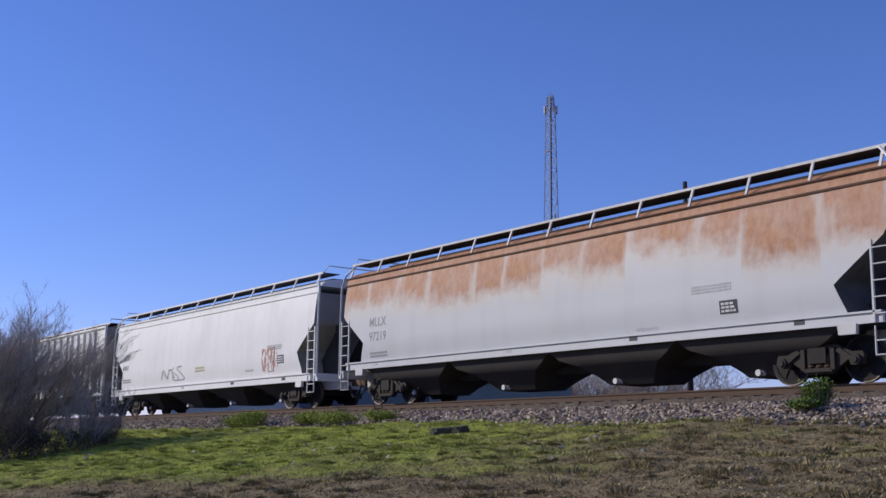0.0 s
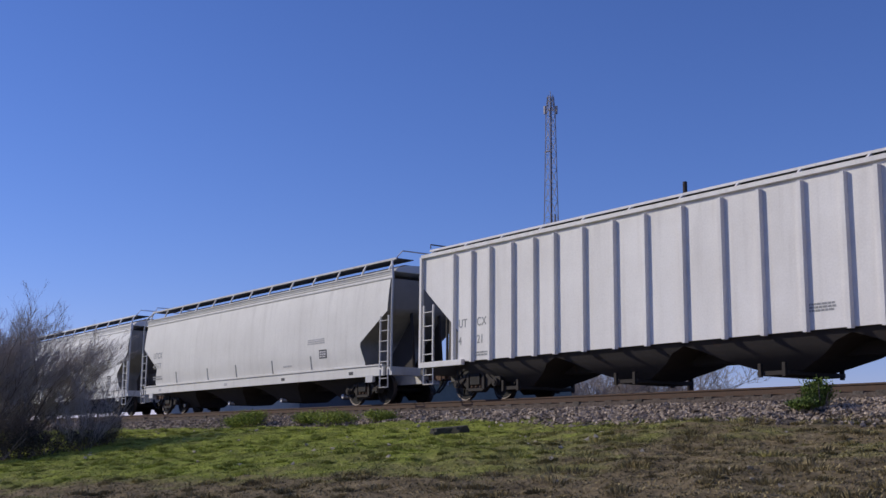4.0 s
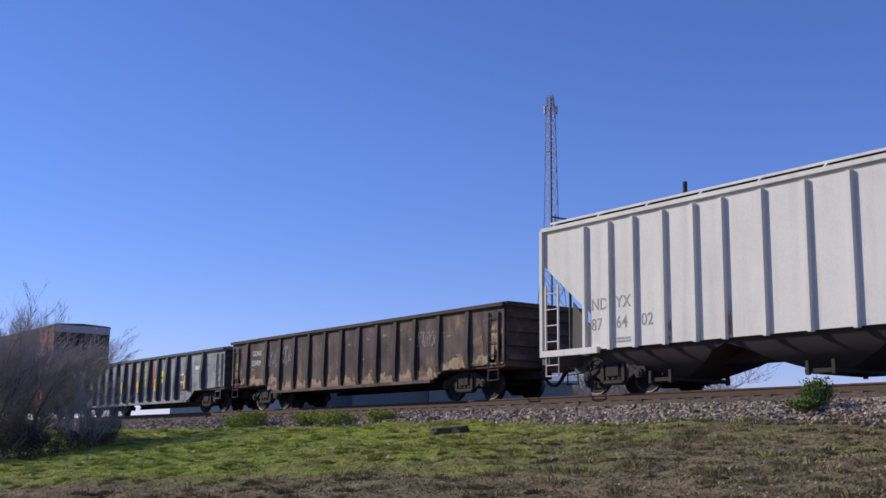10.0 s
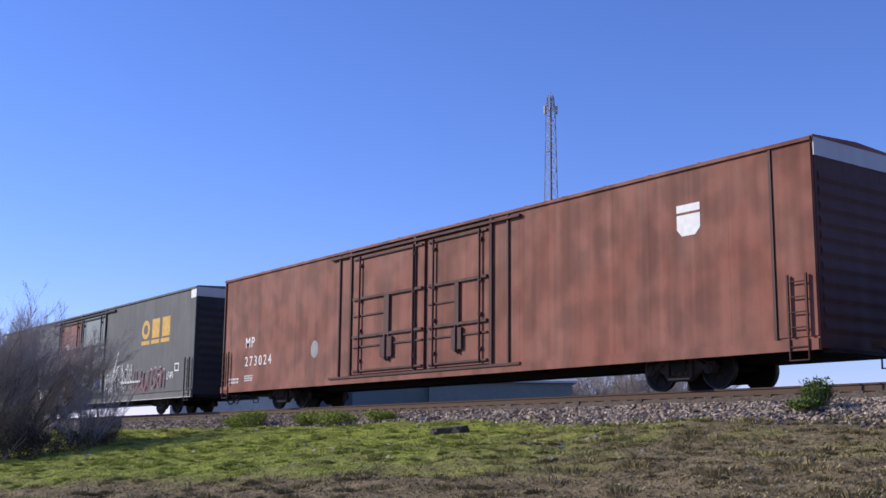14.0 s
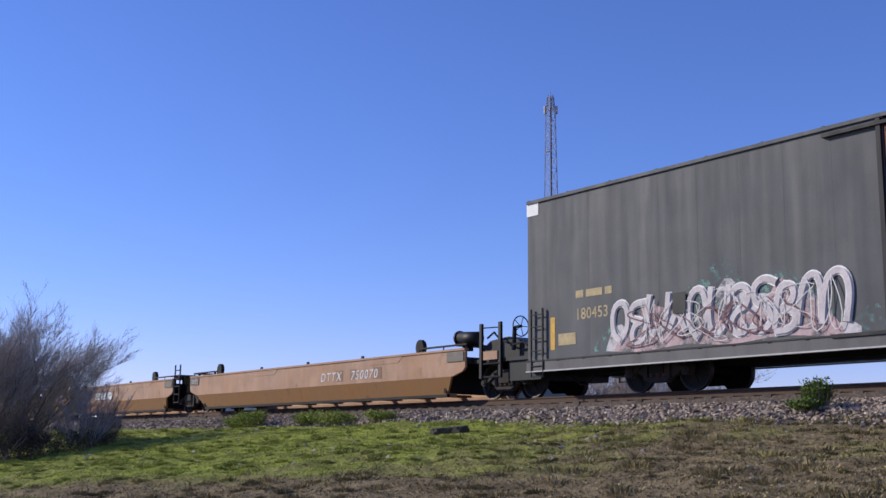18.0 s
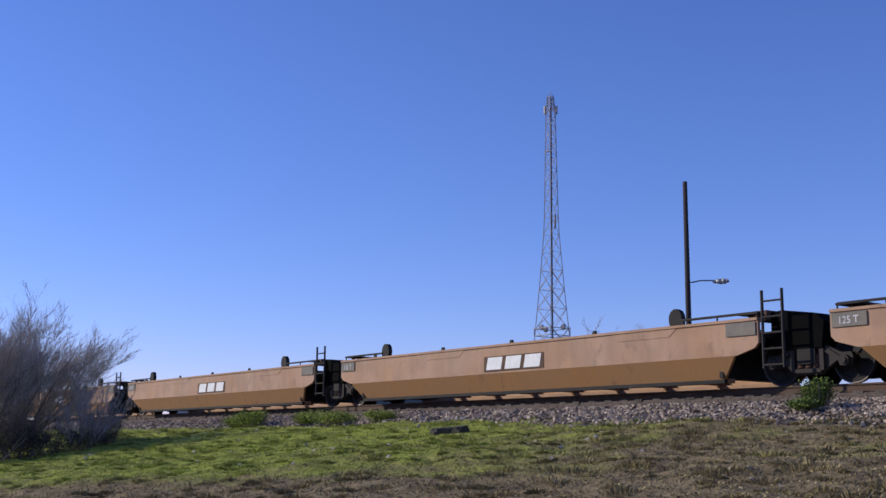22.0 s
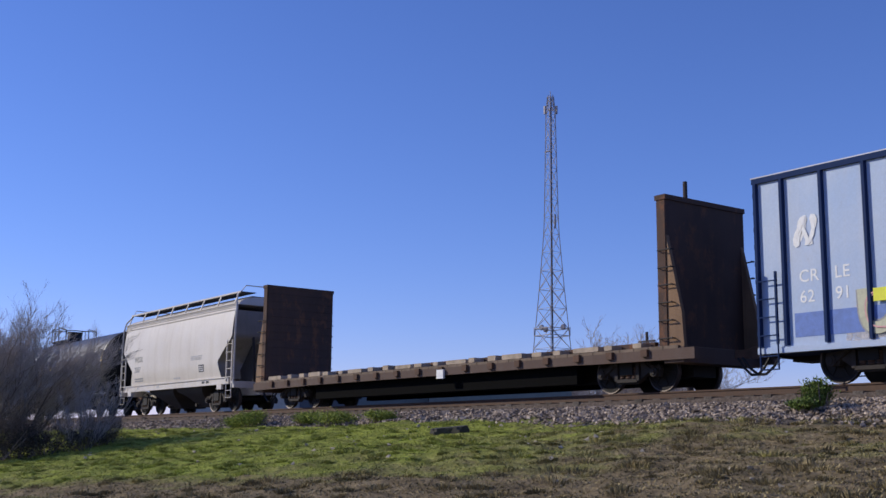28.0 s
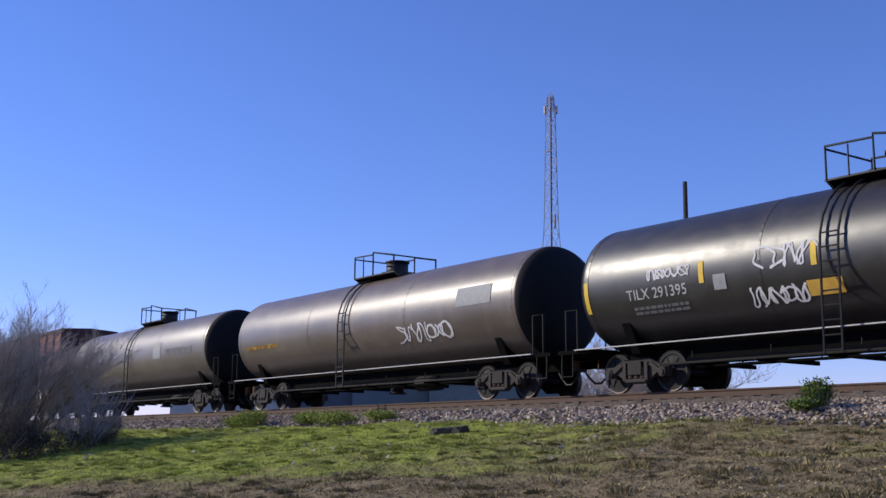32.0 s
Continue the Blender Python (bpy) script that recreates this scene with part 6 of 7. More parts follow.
for k in range(46):                                  # dark scrapes and dents in the panels
    x, z = rng.uniform(-8.6, 8.6), rng.uniform(0.75, 2.25)
    w, t = rng.uniform(0.05, 0.2), rng.uniform(0.012, 0.05)
    part("scrape", slab(B(), [(x - w, z), (x - w * 0.4, z + t), (x + w * 0.5, z + t * 0.6), (x + w, z - t * 0.2), (x + w * 0.3, z - t * 0.8), (x - w * 0.6, z - t * 0.5)], "y", yg2 - 0.001 - 0.00004 * k, yg2 + 0.01), gon_rust, g2)

box_brown = paint("faded_boxcar_red", (0.205, 0.066, 0.044), 0.7, 0.45, (0.255, 0.14, 0.11), 0.15, 0.25, spec=0.3, seed=31, quilt=0.2, dents=0.25)
box_dark = paint("dark_boxcar_red", (0.085, 0.036, 0.030), 0.75, 0.4, (0.07, 0.05, 0.045), 0.3, 0.3, seed=32)
bx, hb, yb = high_boxcar("tall faded brown boxcar with double plug doors", -63.1, -90.8, box_brown, box_dark, box_brown, [(-4.1, -0.05, box_brown), (0.15, 3.1, box_brown)], 5.08, 0.90, [-12.6, -11.4, -10.2, -9.0, -7.8, -6.6, -5.4, 4.4, 5.6, 6.8, 8.0, 9.2, 10.4, 11.6, 12.9], hop_putty, 51)
part("shield_mark", box(slab(B(), [(hb - 3.75, 4.0), (hb - 3.05, 4.0), (hb - 3.05, 3.66), (hb - 3.2, 3.5), (hb - 3.6, 3.5), (hb - 3.75, 3.66)], "y", yb - 0.004, yb), hb - 3.75, hb - 3.05, yb - 0.004, yb, 4.06, 4.24), WHITE_MARK, bx, "white shield shape")
for x in (hb - 1.05, -4.95, 3.95, -hb + 0.12):
    part("side_bar", box(B(), x - 0.035, x + 0.035, yb - 0.05, yb, 0.92, 5.02), box_dark, bx, "dark upright bar")
part("end_panel", box(B(), hb - 1.0, hb - 0.02, yb - 0.02, yb, 0.95, 5.0), box_brown, bx)
letters("MP", 0.54, WHITE_MARK, bx, -11.9, 2.33, yb, squeeze=1.0, gap=1.2)
letters("273024", 0.52, WHITE_MARK, bx, -11.9, 1.62, yb, squeeze=1.0, gap=1.45)
part("round_mark", slab(slab(B(), [(-6.6 + 0.26 * math.cos(k * math.pi / 12), 1.95 + 0.3 * math.sin(k * math.pi / 12)) for k in range(24)], "y", yb - 0.003, yb), [(-6.6 + 0.2 * math.cos(k * math.pi / 12), 1.95 + 0.24 * math.sin(k * math.pi / 12)) for k in range(24)], "y", yb - 0.006, yb - 0.003), GREY_MARK, bx)
part("small_lettering", bars(bars(B(), -13.2, -12.4, 1.0, 1.25, yb, 2, 7), -11.9, -11.2, 1.05, 1.3, yb, 3, 8), PALE_SPRAY, bx)

csx_grey = paint("slate_grey_paint", (0.076, 0.081, 0.089), 0.64, 0.6, (0.122, 0.12, 0.118), 0.06, 0.15, spec=0.4, seed=41, quilt=0.06, dents=0.3)
csx_dark = paint("dark_grey_frame_paint", (0.024, 0.024, 0.026), 0.7, 0.3, (0.10, 0.09, 0.08), 0.2, 0.3, seed=42)
csx_door = paint("pale_blue_grey_door", (0.24, 0.28, 0.30), 0.65, 0.35, (0.16, 0.15, 0.14), 0.1, 0.3, seed=43)
red_door = paint("brick_red_door", (0.20, 0.065, 0.048), 0.65, 0.35, (0.14, 0.07, 0.06), 0.1, 0.3, seed=44)
cx, hc, yc = high_boxcar("tall slate grey boxcar with one red and one grey door", -93.6, -121.72, csx_grey, csx_dark, csx_grey, [(-3.25, -0.0, red_door), (0.15, 3.45, csx_door)], 5.19, 0.92, [-12.9, -11.7, -10.5, -9.3, -8.1, -6.9, -5.7, -4.5, 4.7, 5.9, 7.1, 8.3, 9.5, 10.7, 11.9, 13.1], hop_putty, 52, pan=False, sill_skin=paint("pale_grey_sill", (0.15, 0.147, 0.143), 0.75, 0.5, (0.09, 0.085, 0.08), 0.1, 0.4, seed=45))
part("corner_patch", box(B(), hc - 0.5, hc + 0.02, yc - 0.01, yc, 4.78, 5.17), WHITE_MARK, cx, "white patch")
part("corner_patch", box(B(), -hc - 0.02, -hc + 0.45, yc - 0.01, yc, 4.82, 5.17), WHITE_MARK, cx, "white patch")
ring = B()                                           # the owner's mark, as plain shapes over bars
ringv = [[ring.verts.new((8.72 + 0.47 * g * math.cos(k * math.pi / 14), yc - 0.004, 3.79 + 0.43 * g * math.sin(k * math.pi / 14))) for k in range(28)] for g in (1.0, 0.52)]
for k in range(28):
    ring.faces.new((ringv[0][k], ringv[0][(k + 1) % 28], ringv[1][(k + 1) % 28], ringv[1][k]))
part("owner_mark", ring, GOLD, cx, "gold ring")
part("owner_mark", box(B(), 9.45, 10.3, yc - 0.004, yc, 3.36, 4.22), GOLD, cx, "gold block")
part("owner_mark", slab(B(), [(10.6, 3.36), (11.45, 3.36), (11.45, 4.22), (10.6, 4.22)], "y", yc - 0.004, yc), GOLD, cx, "gold block")
for k in range(3):
    part("owner_mark_bar", box(B(), 8.25 + 1.12 * k, 9.2 + 1.12 * k, yc - 0.004, yc, 3.10, 3.28), GOLD, cx, "gold bar")
part("small_lettering", bars(B(), -12.18, -10.76, 2.42, 2.72, yc, 1, 8), TAN_MARK, cx)
letters("180453", 0.40, TAN_MARK, cx, -12.2, 1.87, yc, squeeze=0.95)
part("reflective_stripe", box(B(), -13.15, -12.98, yc - 0.004, yc, 1.15, 2.0), GOLD, cx)
part("faded_patch", box(B(), -12.85, -12.2, yc - 0.004, yc, 1.25, 1.55), TAN_MARK, cx)
part("graffiti", blob(-11.6, -3.4, 0.98, 3.15, yc, 61), TEAL_MIST, cx, "teal spray mist")
part("graffiti", blob(-11.1, -4.0, 0.98, 2.5, yc - 0.002, 65), WHITE_MIST, cx, "white spray mist")
part("graffiti", blob(-10.8, -4.4, 0.96, 2.3, yc - 0.004, 66), PINK_MIST, cx, "pink spray mist")
line, fill = burner(-10.9, -4.2, 1.0, 2.35, yc - 0.006, 11, 62, 0.13, 0.035)
part("graffiti_outline", line, WHITE_MARK, cx, "white spray-painted outline")
part("graffiti", fill, BLUSH_SPRAY, cx, "pink-white spray-painted letters")
part("graffiti", tag_strokes(-10.2, -5.0, 1.05, 1.9, yc - 0.05, 7, 0.035, 68), MAROON_HAZE, cx, "dull red sprayed strokes")
part("graffiti", tag_strokes(-9.8, -4.6, 1.0, 2.2, yc - 0.056, 9, 0.022, 67), PALE_SPRAY, cx, "white sprayed strokes")
part("placard", box(B(), -8.85, -8.45, yc - 0.075, yc - 0.065, 1.72, 2.2), BLACK, cx, "dark card holder")
part("graffiti", tag_strokes(3.85, 4.75, 1.02, 2.0, yc, 3, 0.035, 63), WHITE_MARK, cx, "white spray-painted outlines")
line, fill = burner(4.7, 7.3, 1.0, 2.15, yc - 0.004, 5, 69, 0.09, 0.03)
part("graffiti_outline", line, WHITE_MARK, cx, "white spray-painted letters")
part("graffiti", fill, csx_grey, cx, "bare grey inside the letters")
part("graffiti", tag_strokes(5.0, 7.4, 1.45, 2.35, yc - 0.05, 4, 0.028, 64), WHITE_MARK, cx)
ob = part("small_lettering", bars(B(), 0, 1.5, 0, 0.16, 0, 1, 12), WHITE_MARK, cx)
ob.matrix_basis = pose(4.85, yc - 0.004, 1.75, 0, -62, 0)
part("small_lettering", bars(B(), 6.1, 8.6, 1.42, 1.58, yc - 0.06, 1, 13), PALE_SPRAY, cx)
for x0, x1, k, sd in ((7.1, 9.2, 4, 70), (9.3, 11.2, 4, 72)):
    part("graffiti", blob(x0 - 0.1, x1 + 0.1, 1.0, 2.15, yc, sd + 5), RED_MIST, cx, "dull red spray mist")
    line, fill = burner(x0, x1, 1.02, 2.05, yc - 0.004, k, sd, 0.10, 0.028)
    part("graffiti_outline", line, PALE_SPRAY, cx, "white spray-painted letters")
    part("graffiti", fill, MAROON_HAZE, cx, "dull red inside the letters")
part("graffiti", tag_strokes(11.35, 12.0, 1.4, 1.8, yc, 3, 0.03, 73), WHITE_MARK, cx)
part("placard", box(B(), 12.15, 12.6, yc - 0.006, yc, 1.75, 2.1), WHITE_MARK, cx, "white stencil panel")
part("placard_text", box(B(), 12.21, 12.54, yc - 0.01, yc - 0.006, 1.81, 2.04), DARK_MARK, cx)
yd = -1.577                                          # face of the doors
part("graffiti", tag_strokes(-1.55, -0.35, 1.25, 1.95, yd, 5, 0.05, 74), WHITE_MARK, cx)
part("graffiti", blob(-2.6, -1.7, 1.3, 1.75, yd, 75), PINK_SPRAY, cx)
part("graffiti", tag_strokes(0.5, 1.75, 1.25, 2.0, yd, 5, 0.07, 76), WHITE_MARK, cx)
part("graffiti", blob(2.35, 3.2, 1.35, 2.0, yd, 77), BLUE_SPRAY, cx)
part("small_lettering", bars(B(), 2.1, 3.0, 2.35, 3.1, yd, 5, 78), PALE_SPRAY, cx)
part("small_lettering", bars(B(), -2.2, -1.4, 3.55, 3.8, yd, 2, 79), PALE_SPRAY, cx)

well_tan = paint("sun_bleached_yellow_tan", (0.39, 0.215, 0.115), 0.65, 0.6, (0.42, 0.30, 0.23), 0.55, 0.4, rust_colour=(0.17, 0.10, 0.07), seed=51, quilt=0.09, dents=0.25, rust_at=0.57)
well_ochre = paint("ochre_tan_paint", (0.36, 0.185, 0.068), 0.65, 0.5, (0.30, 0.18, 0.10), 0.5, 0.5, rust_colour=(0.13, 0.07, 0.045), seed=52, dents=0.2, rust_at=0.57)
RUSTED_TAN = paint("rusted_tan_patch", (0.27, 0.17, 0.11), 0.75, 0.5, (0.16, 0.10, 0.07), 0.4, 0.5, seed=53)
ENDS = [(-124.25, -143.6, "lead"), (-144.9, -162.7, ""), (-164.0, -181.6, ""), (-182.9, -200.6, ""), (-201.9, -220.4, "tail")]
JOINTS = [-144.25, -163.35, -182.25, -201.25]
for k, (f, r, role) in enumerate(ENDS):
    mid = (f + r) / 2
    own = []
    if role == "lead":
        own.append(f + 1.0 - mid)
    own.append((JOINTS[k] if k < 4 else r + 0.6) - mid)
    u, hu, yu = well_unit("empty tan container well car, articulated with its neighbours", f, r, well_tan, own, 70 + k, role == "lead", role == "tail")
    if k == 0:
        for word, x in (("DTTX", 1.3), ("750070", 3.25)):
            mark = letters(word, 0.40, PALE_SPRAY, u, x, 0.80, yu - 0.002, squeeze=1.1, gap=1.25)
            for v in mark.data.vertices:             # slanted figures
                v.co.x += 0.22 * (v.co.z - 0.80)
        for k, (x0, x1) in enumerate(((2.3, 2.75), (3.2, 3.6), (4.6, 5.1))):
            part("paint_patch", box(B(), x0, x1, yu - 0.0015, yu, 0.76 + 0.05 * (k % 2), 1.13), RUSTED_TAN, u, "brown patch under the figures")
    else:                                            # the owner's mark, as plain blocks on a dark plate
        part("owner_plate", box(B(), -0.88, 1.63, yu - 0.006, yu, 0.71, 1.13), RUSTY, u, "worn dark brown plate")
        for i in range(3):
            part("owner_mark", slab(B(), [(-0.78 + 0.8 * i, 0.76), (-0.14 + 0.8 * i, 0.76), (-0.06 + 0.8 * i, 1.10), (-0.70 + 0.8 * i, 1.10)], "y", yu - 0.012, yu - 0.006), WHITE_MARK, u, "white block")

blue = paint("weathered_pale_blue_paint", (0.345, 0.455, 0.645), 0.5, 0.6, (0.56, 0.58, 0.62), 0.10, 0.4, seed=61, dents=0.2)
blue_dark = paint("deep_blue_post_paint", (0.018, 0.036, 0.100), 0.8, 0.2, (0.03, 0.05, 0.11), 0.1, 0.2, spec=0.12, seed=62)
hbl = 8.45
posts = [-8.37, -7.69, -6.71, -5.70, -4.67, -3.71, -2.70, -1.82, 2.03, 2.79, 3.85, 4.84, 5.79, 6.78, 7.75, 8.37]
bl, hbl, ybl = post_boxcar("weathered pale blue boxcar with dark posts and graffiti", -223.5, -240.4, blue, blue_dark, trim_white, 4.46, 0.78, posts, (-1.67, 1.61), 81)
letters("CR", 0.36, WHITE_MARK, bl, -7.35, 2.09, ybl)
letters("LE", 0.36, WHITE_MARK, bl, -6.5, 2.09, ybl)
letters("62", 0.36, WHITE_MARK, bl, -7.35, 1.66, ybl)
letters("91", 0.36, WHITE_MARK, bl, -6.5, 1.66, ybl)
part("graffiti", tag_strokes(-7.4, -6.95, 2.7, 3.6, ybl, 2, 0.10, 91), WHITE_MARK, bl)
part("graffiti", box(B(), -7.5, -5.2, ybl - 0.003, ybl, 0.95, 1.45), BLUE_SPRAY, bl)
part("graffiti", blob(-6.3, -1.9, 0.82, 2.0, ybl - 0.001, 90), WHITE_MIST, bl, "pale spray mist")
line, fill = burner(-5.9, -2.0, 0.84, 1.95, ybl - 0.003, 5, 92, 0.24, 0.05)
part("graffiti_outline", line, GREY_MARK, bl, "grey spray-painted outline")
part("graffiti", fill, CREAM_SPRAY, bl, "pale spray-painted letters")
part("graffiti", tag_strokes(-5.7, -2.2, 0.9, 1.85, ybl - 0.05, 5, 0.035, 93), PINK_SPRAY, bl)
part("placard", box(B(), -5.6, -5.15, ybl - 0.075, ybl - 0.068, 1.52, 1.78), LEMON, bl, "yellow placard")
part("graffiti", blob(1.9, 7.2, 0.80, 2.1, ybl - 0.001, 96), WHITE_MIST, bl, "pale spray mist")
line, fill = burner(2.0, 6.6, 0.84, 2.15, ybl - 0.003, 6, 94, 0.26, 0.045)
part("graffiti_outline", line, LIME_SPRAY, bl, "lime spray-painted outline")
part("graffiti", fill, BLUSH_SPRAY, bl, "pinkish white spray-painted letters")
part("graffiti", blob(2.1, 6.2, 0.83, 1.75, ybl - 0.05, 95), PINK_MIST, bl, "pink sprayed lower half")
part("graffiti", tag_strokes(2.3, 5.0, 0.9, 1.9, ybl - 0.055, 5, 0.05, 98), RED_MIST, bl, "dull red sprayed strokes")
part("graffiti", box(B(), 5.05, 5.7, ybl - 0.075, ybl - 0.065, 0.95, 1.42), BLUE_SPRAY, bl, "blue painted patch")
yk = -1.57                                           # bars and rods of the blue door
for x in (-1.3, -0.85, 0.95, 1.35):
    part("door_rod", rod(B(), (x, yk - 0.03, 0.95), (x, yk - 0.03, 4.1), 0.022), blue_dark, bl)
for x0, x1, z in ((-1.6, -0.2, 1.75), (-1.6, 1.55, 2.22), (-0.9, 1.55, 2.62), (-1.6, 0.2, 3.0), (-1.6, 1.55, 4.02)):
    part("door_bar", box(B(), x0, x1, yk - 0.05, yk, z, z + 0.045), blue_dark, bl)
part("graffiti", tag_strokes(-1.2, 0.9, 0.95, 2.0, yk + 0.012, 5, 0.045, 99), SMOKE_MIST, bl)
part("data_panel", box(B(), 6.15, 6.62, ybl - 0.075, ybl - 0.068, 1.52, 1.82), WHITE_MARK, bl)
part("data_panel_text", bars(B(), 6.2, 6.57, 1.56, 1.8, ybl - 0.08, 2, 14), DARK_MARK, bl)
part("placard", box(B(), 5.3, 5.5, ybl - 0.01, ybl - 0.004, 3.6, 3.78), BLACK, bl)
part("rust_patch", box(B(), 4.96, 5.62, ybl - 0.004, ybl, 1.75, 3.55), paint("rust_stained_bare_paint", (0.44, 0.40, 0.38), 0.8, 0.4, (0.30, 0.22, 0.17), 0.3, 0.7, seed=63), bl, "bare rust-stained patch")
part("graffiti", tag_strokes(6.9, 7.65, 2.0, 2.75, ybl, 3, 0.05, 88), SMOKE_MIST, bl, "thin dark sprayed strokes")

flat_rust = paint("dull_rust_red_paint", (0.10, 0.066, 0.052), 0.85, 0.4, (0.15, 0.10, 0.075), 0.4, 0.35, seed=71)
worn_wood = plain("worn_deck_wood", (0.17, 0.125, 0.09), 0.9, 0, 0.4, 3)
fl, hf, yf = bulkhead_flat("rusty flatcar with tall bulkheads and a worn wooden deck", -242.2, -263.9, flat_rust, worn_wood, 82)
part("placard", box(B(), 1.03, 1.36, yf - 0.01, yf + 0.06, 0.62, 0.88), WHITE_MARK, fl, "white square placard")
sh_skin = paint("dusty_warm_grey_paint", (0.66, 0.605, 0.535), 0.42, 0.3, (0.34, 0.28, 0.22), 0.05, 0.3, seed=81)
sh, hs, ysh = round_hopper("short warm grey covered hopper with two chutes", -265.5, -277.7, sh_skin, sh_skin, GREY_MARK, ("WSSX", "2087"), 2, dark=under, seed=17, seams=1, roof=4.52, sill=(1.02, 1.30), crease=0.58, lowcut=1.33, panel=3.35, end_grime_shade=hop_dust_shade)

TZ, TR = 2.67, 1.60
t1, ht = tank_car("glossy black tank car with white numbers and spray tags", -279.6, -297.6, tank_paint("black_tank_paint", (0.021, 0.018, 0.017), 1, 0.37), TZ, TR, "", 91, walk_x=-0.6)
shell_letters(t1, "TILX 291395", 0.36, WHITE_MARK, -7.05, 2.16, TZ, TR, 0.95)
shell_bars(t1, -6.9, -5.1, 1.78, 2.02, 2, 3, GREY_MARK, TZ, TR)
for x, a, b in ((-ht + 0.5, 1.95, 2.75), (-4.75, 2.35, 2.85), (-1.75, 2.4, 2.9), (0.6, 2.35, 2.85), (3.9, 2.5, 3.0), (ht - 0.6, 2.2, 3.2)):
    shell_patch(t1, x, x + 0.14, a, b, YELLOW, TZ, TR, "reflective_stripe")
shell_patch(t1, -1.95, -1.1, 1.75, 2.1, GOLD, TZ, TR, "graffiti")
for x0, x1, a, b, c, w, seed in ((-3.4, -2.0, 1.62, 2.1, 5, 0.05, 1), (-3.1, -1.6, 2.45, 2.95, 4, 0.05, 2), (-6.3, -5.1, 2.55, 2.85, 5, 0.04, 3)):
    part("graffiti", on_shell(tag_strokes(x0, x1, a, b, 0, c, w, seed), TZ, TR), PALE_SPRAY, t1)
shell_bars(t1, 0.9, 2.2, 1.5, 1.9, 4, 4, GREY_MARK, TZ, TR)
shell_bars(t1, 4.3, 5.7, 1.75, 2.0, 2, 5, GREY_MARK, TZ, TR)
shell_patch(t1, 6.35, 7.7, 2.35, 2.85, PALE_SPRAY, TZ, TR, "data_panel")
shell_bars(t1, 6.42, 7.6, 2.38, 2.82, 5, 21, DARK_MARK, TZ, TR + 0.006, "data_panel_text")
shell_patch(t1, 6.1, 6.65, 1.65, 1.95, PALE_SPRAY, TZ, TR, "data_panel")
shell_bars(t1, 6.14, 6.62, 1.68, 1.93, 2, 22, DARK_MARK, TZ, TR + 0.006, "data_panel_text")
shell_patch(t1, -4.35, -4.0, 2.15, 2.5, GREY_MARK, TZ, TR, "data_panel")
t2, ht2 = tank_car("sooty black tank car with a white spray tag", -299.4, -317.0, tank_paint("dusty_black_tank_paint", (0.115, 0.088, 0.07), 2, 0.36), TZ, TR, "", 92, walk_x=0.1)
part("graffiti", on_shell(tag_strokes(2.6, 5.3, 1.75, 2.35, 0, 7, 0.06, 5), TZ, TR), PALE_SPRAY, t2)
shell_bars(t2, -ht2 + 1.2, -ht2 + 3.6, 2.2, 2.4, 1, 6, GOLD, TZ, TR)
shell_patch(t2, 5.7, 7.3, 2.65, 3.2, GREY_MARK, TZ, TR, "data_panel")
t3, ht3 = tank_car("dusty black tank car with a round pale mark", -319.2, -336.0, tank_paint("grey_dusted_tank_paint", (0.12, 0.095, 0.078), 3, 0.38), TZ, TR, "", 93, walk_x=0.3)
shell_bars(t3, 4.0, 7.0, 2.5, 2.9, 1, 7, GREY_MARK, TZ, TR)
shell_patch(t3, 2.6, 3.4, 2.4, 3.1, GREY_MARK, TZ, TR, "round_mark")
shell_bars(t3, -ht3 + 1.0, -ht3 + 3.0, 2.2, 2.4, 1, 8, GREY_MARK, TZ, TR)
last, hl, yl = post_boxcar("brown boxcar with outside posts at the tail", -338.0, -354.0, box_brown, box_dark, box_dark, 4.75, 0.85, [-7.9, -6.6, -5.3, -4.0, -2.7, 2.7, 4.0, 5.3, 6.6, 7.9], (-1.6, 1.6), 83)
part("graffiti", tag_strokes(3.0, 6.5, 1.0, 2.2, yl, 4, 0.12, 97), PALE_SPRAY, last)


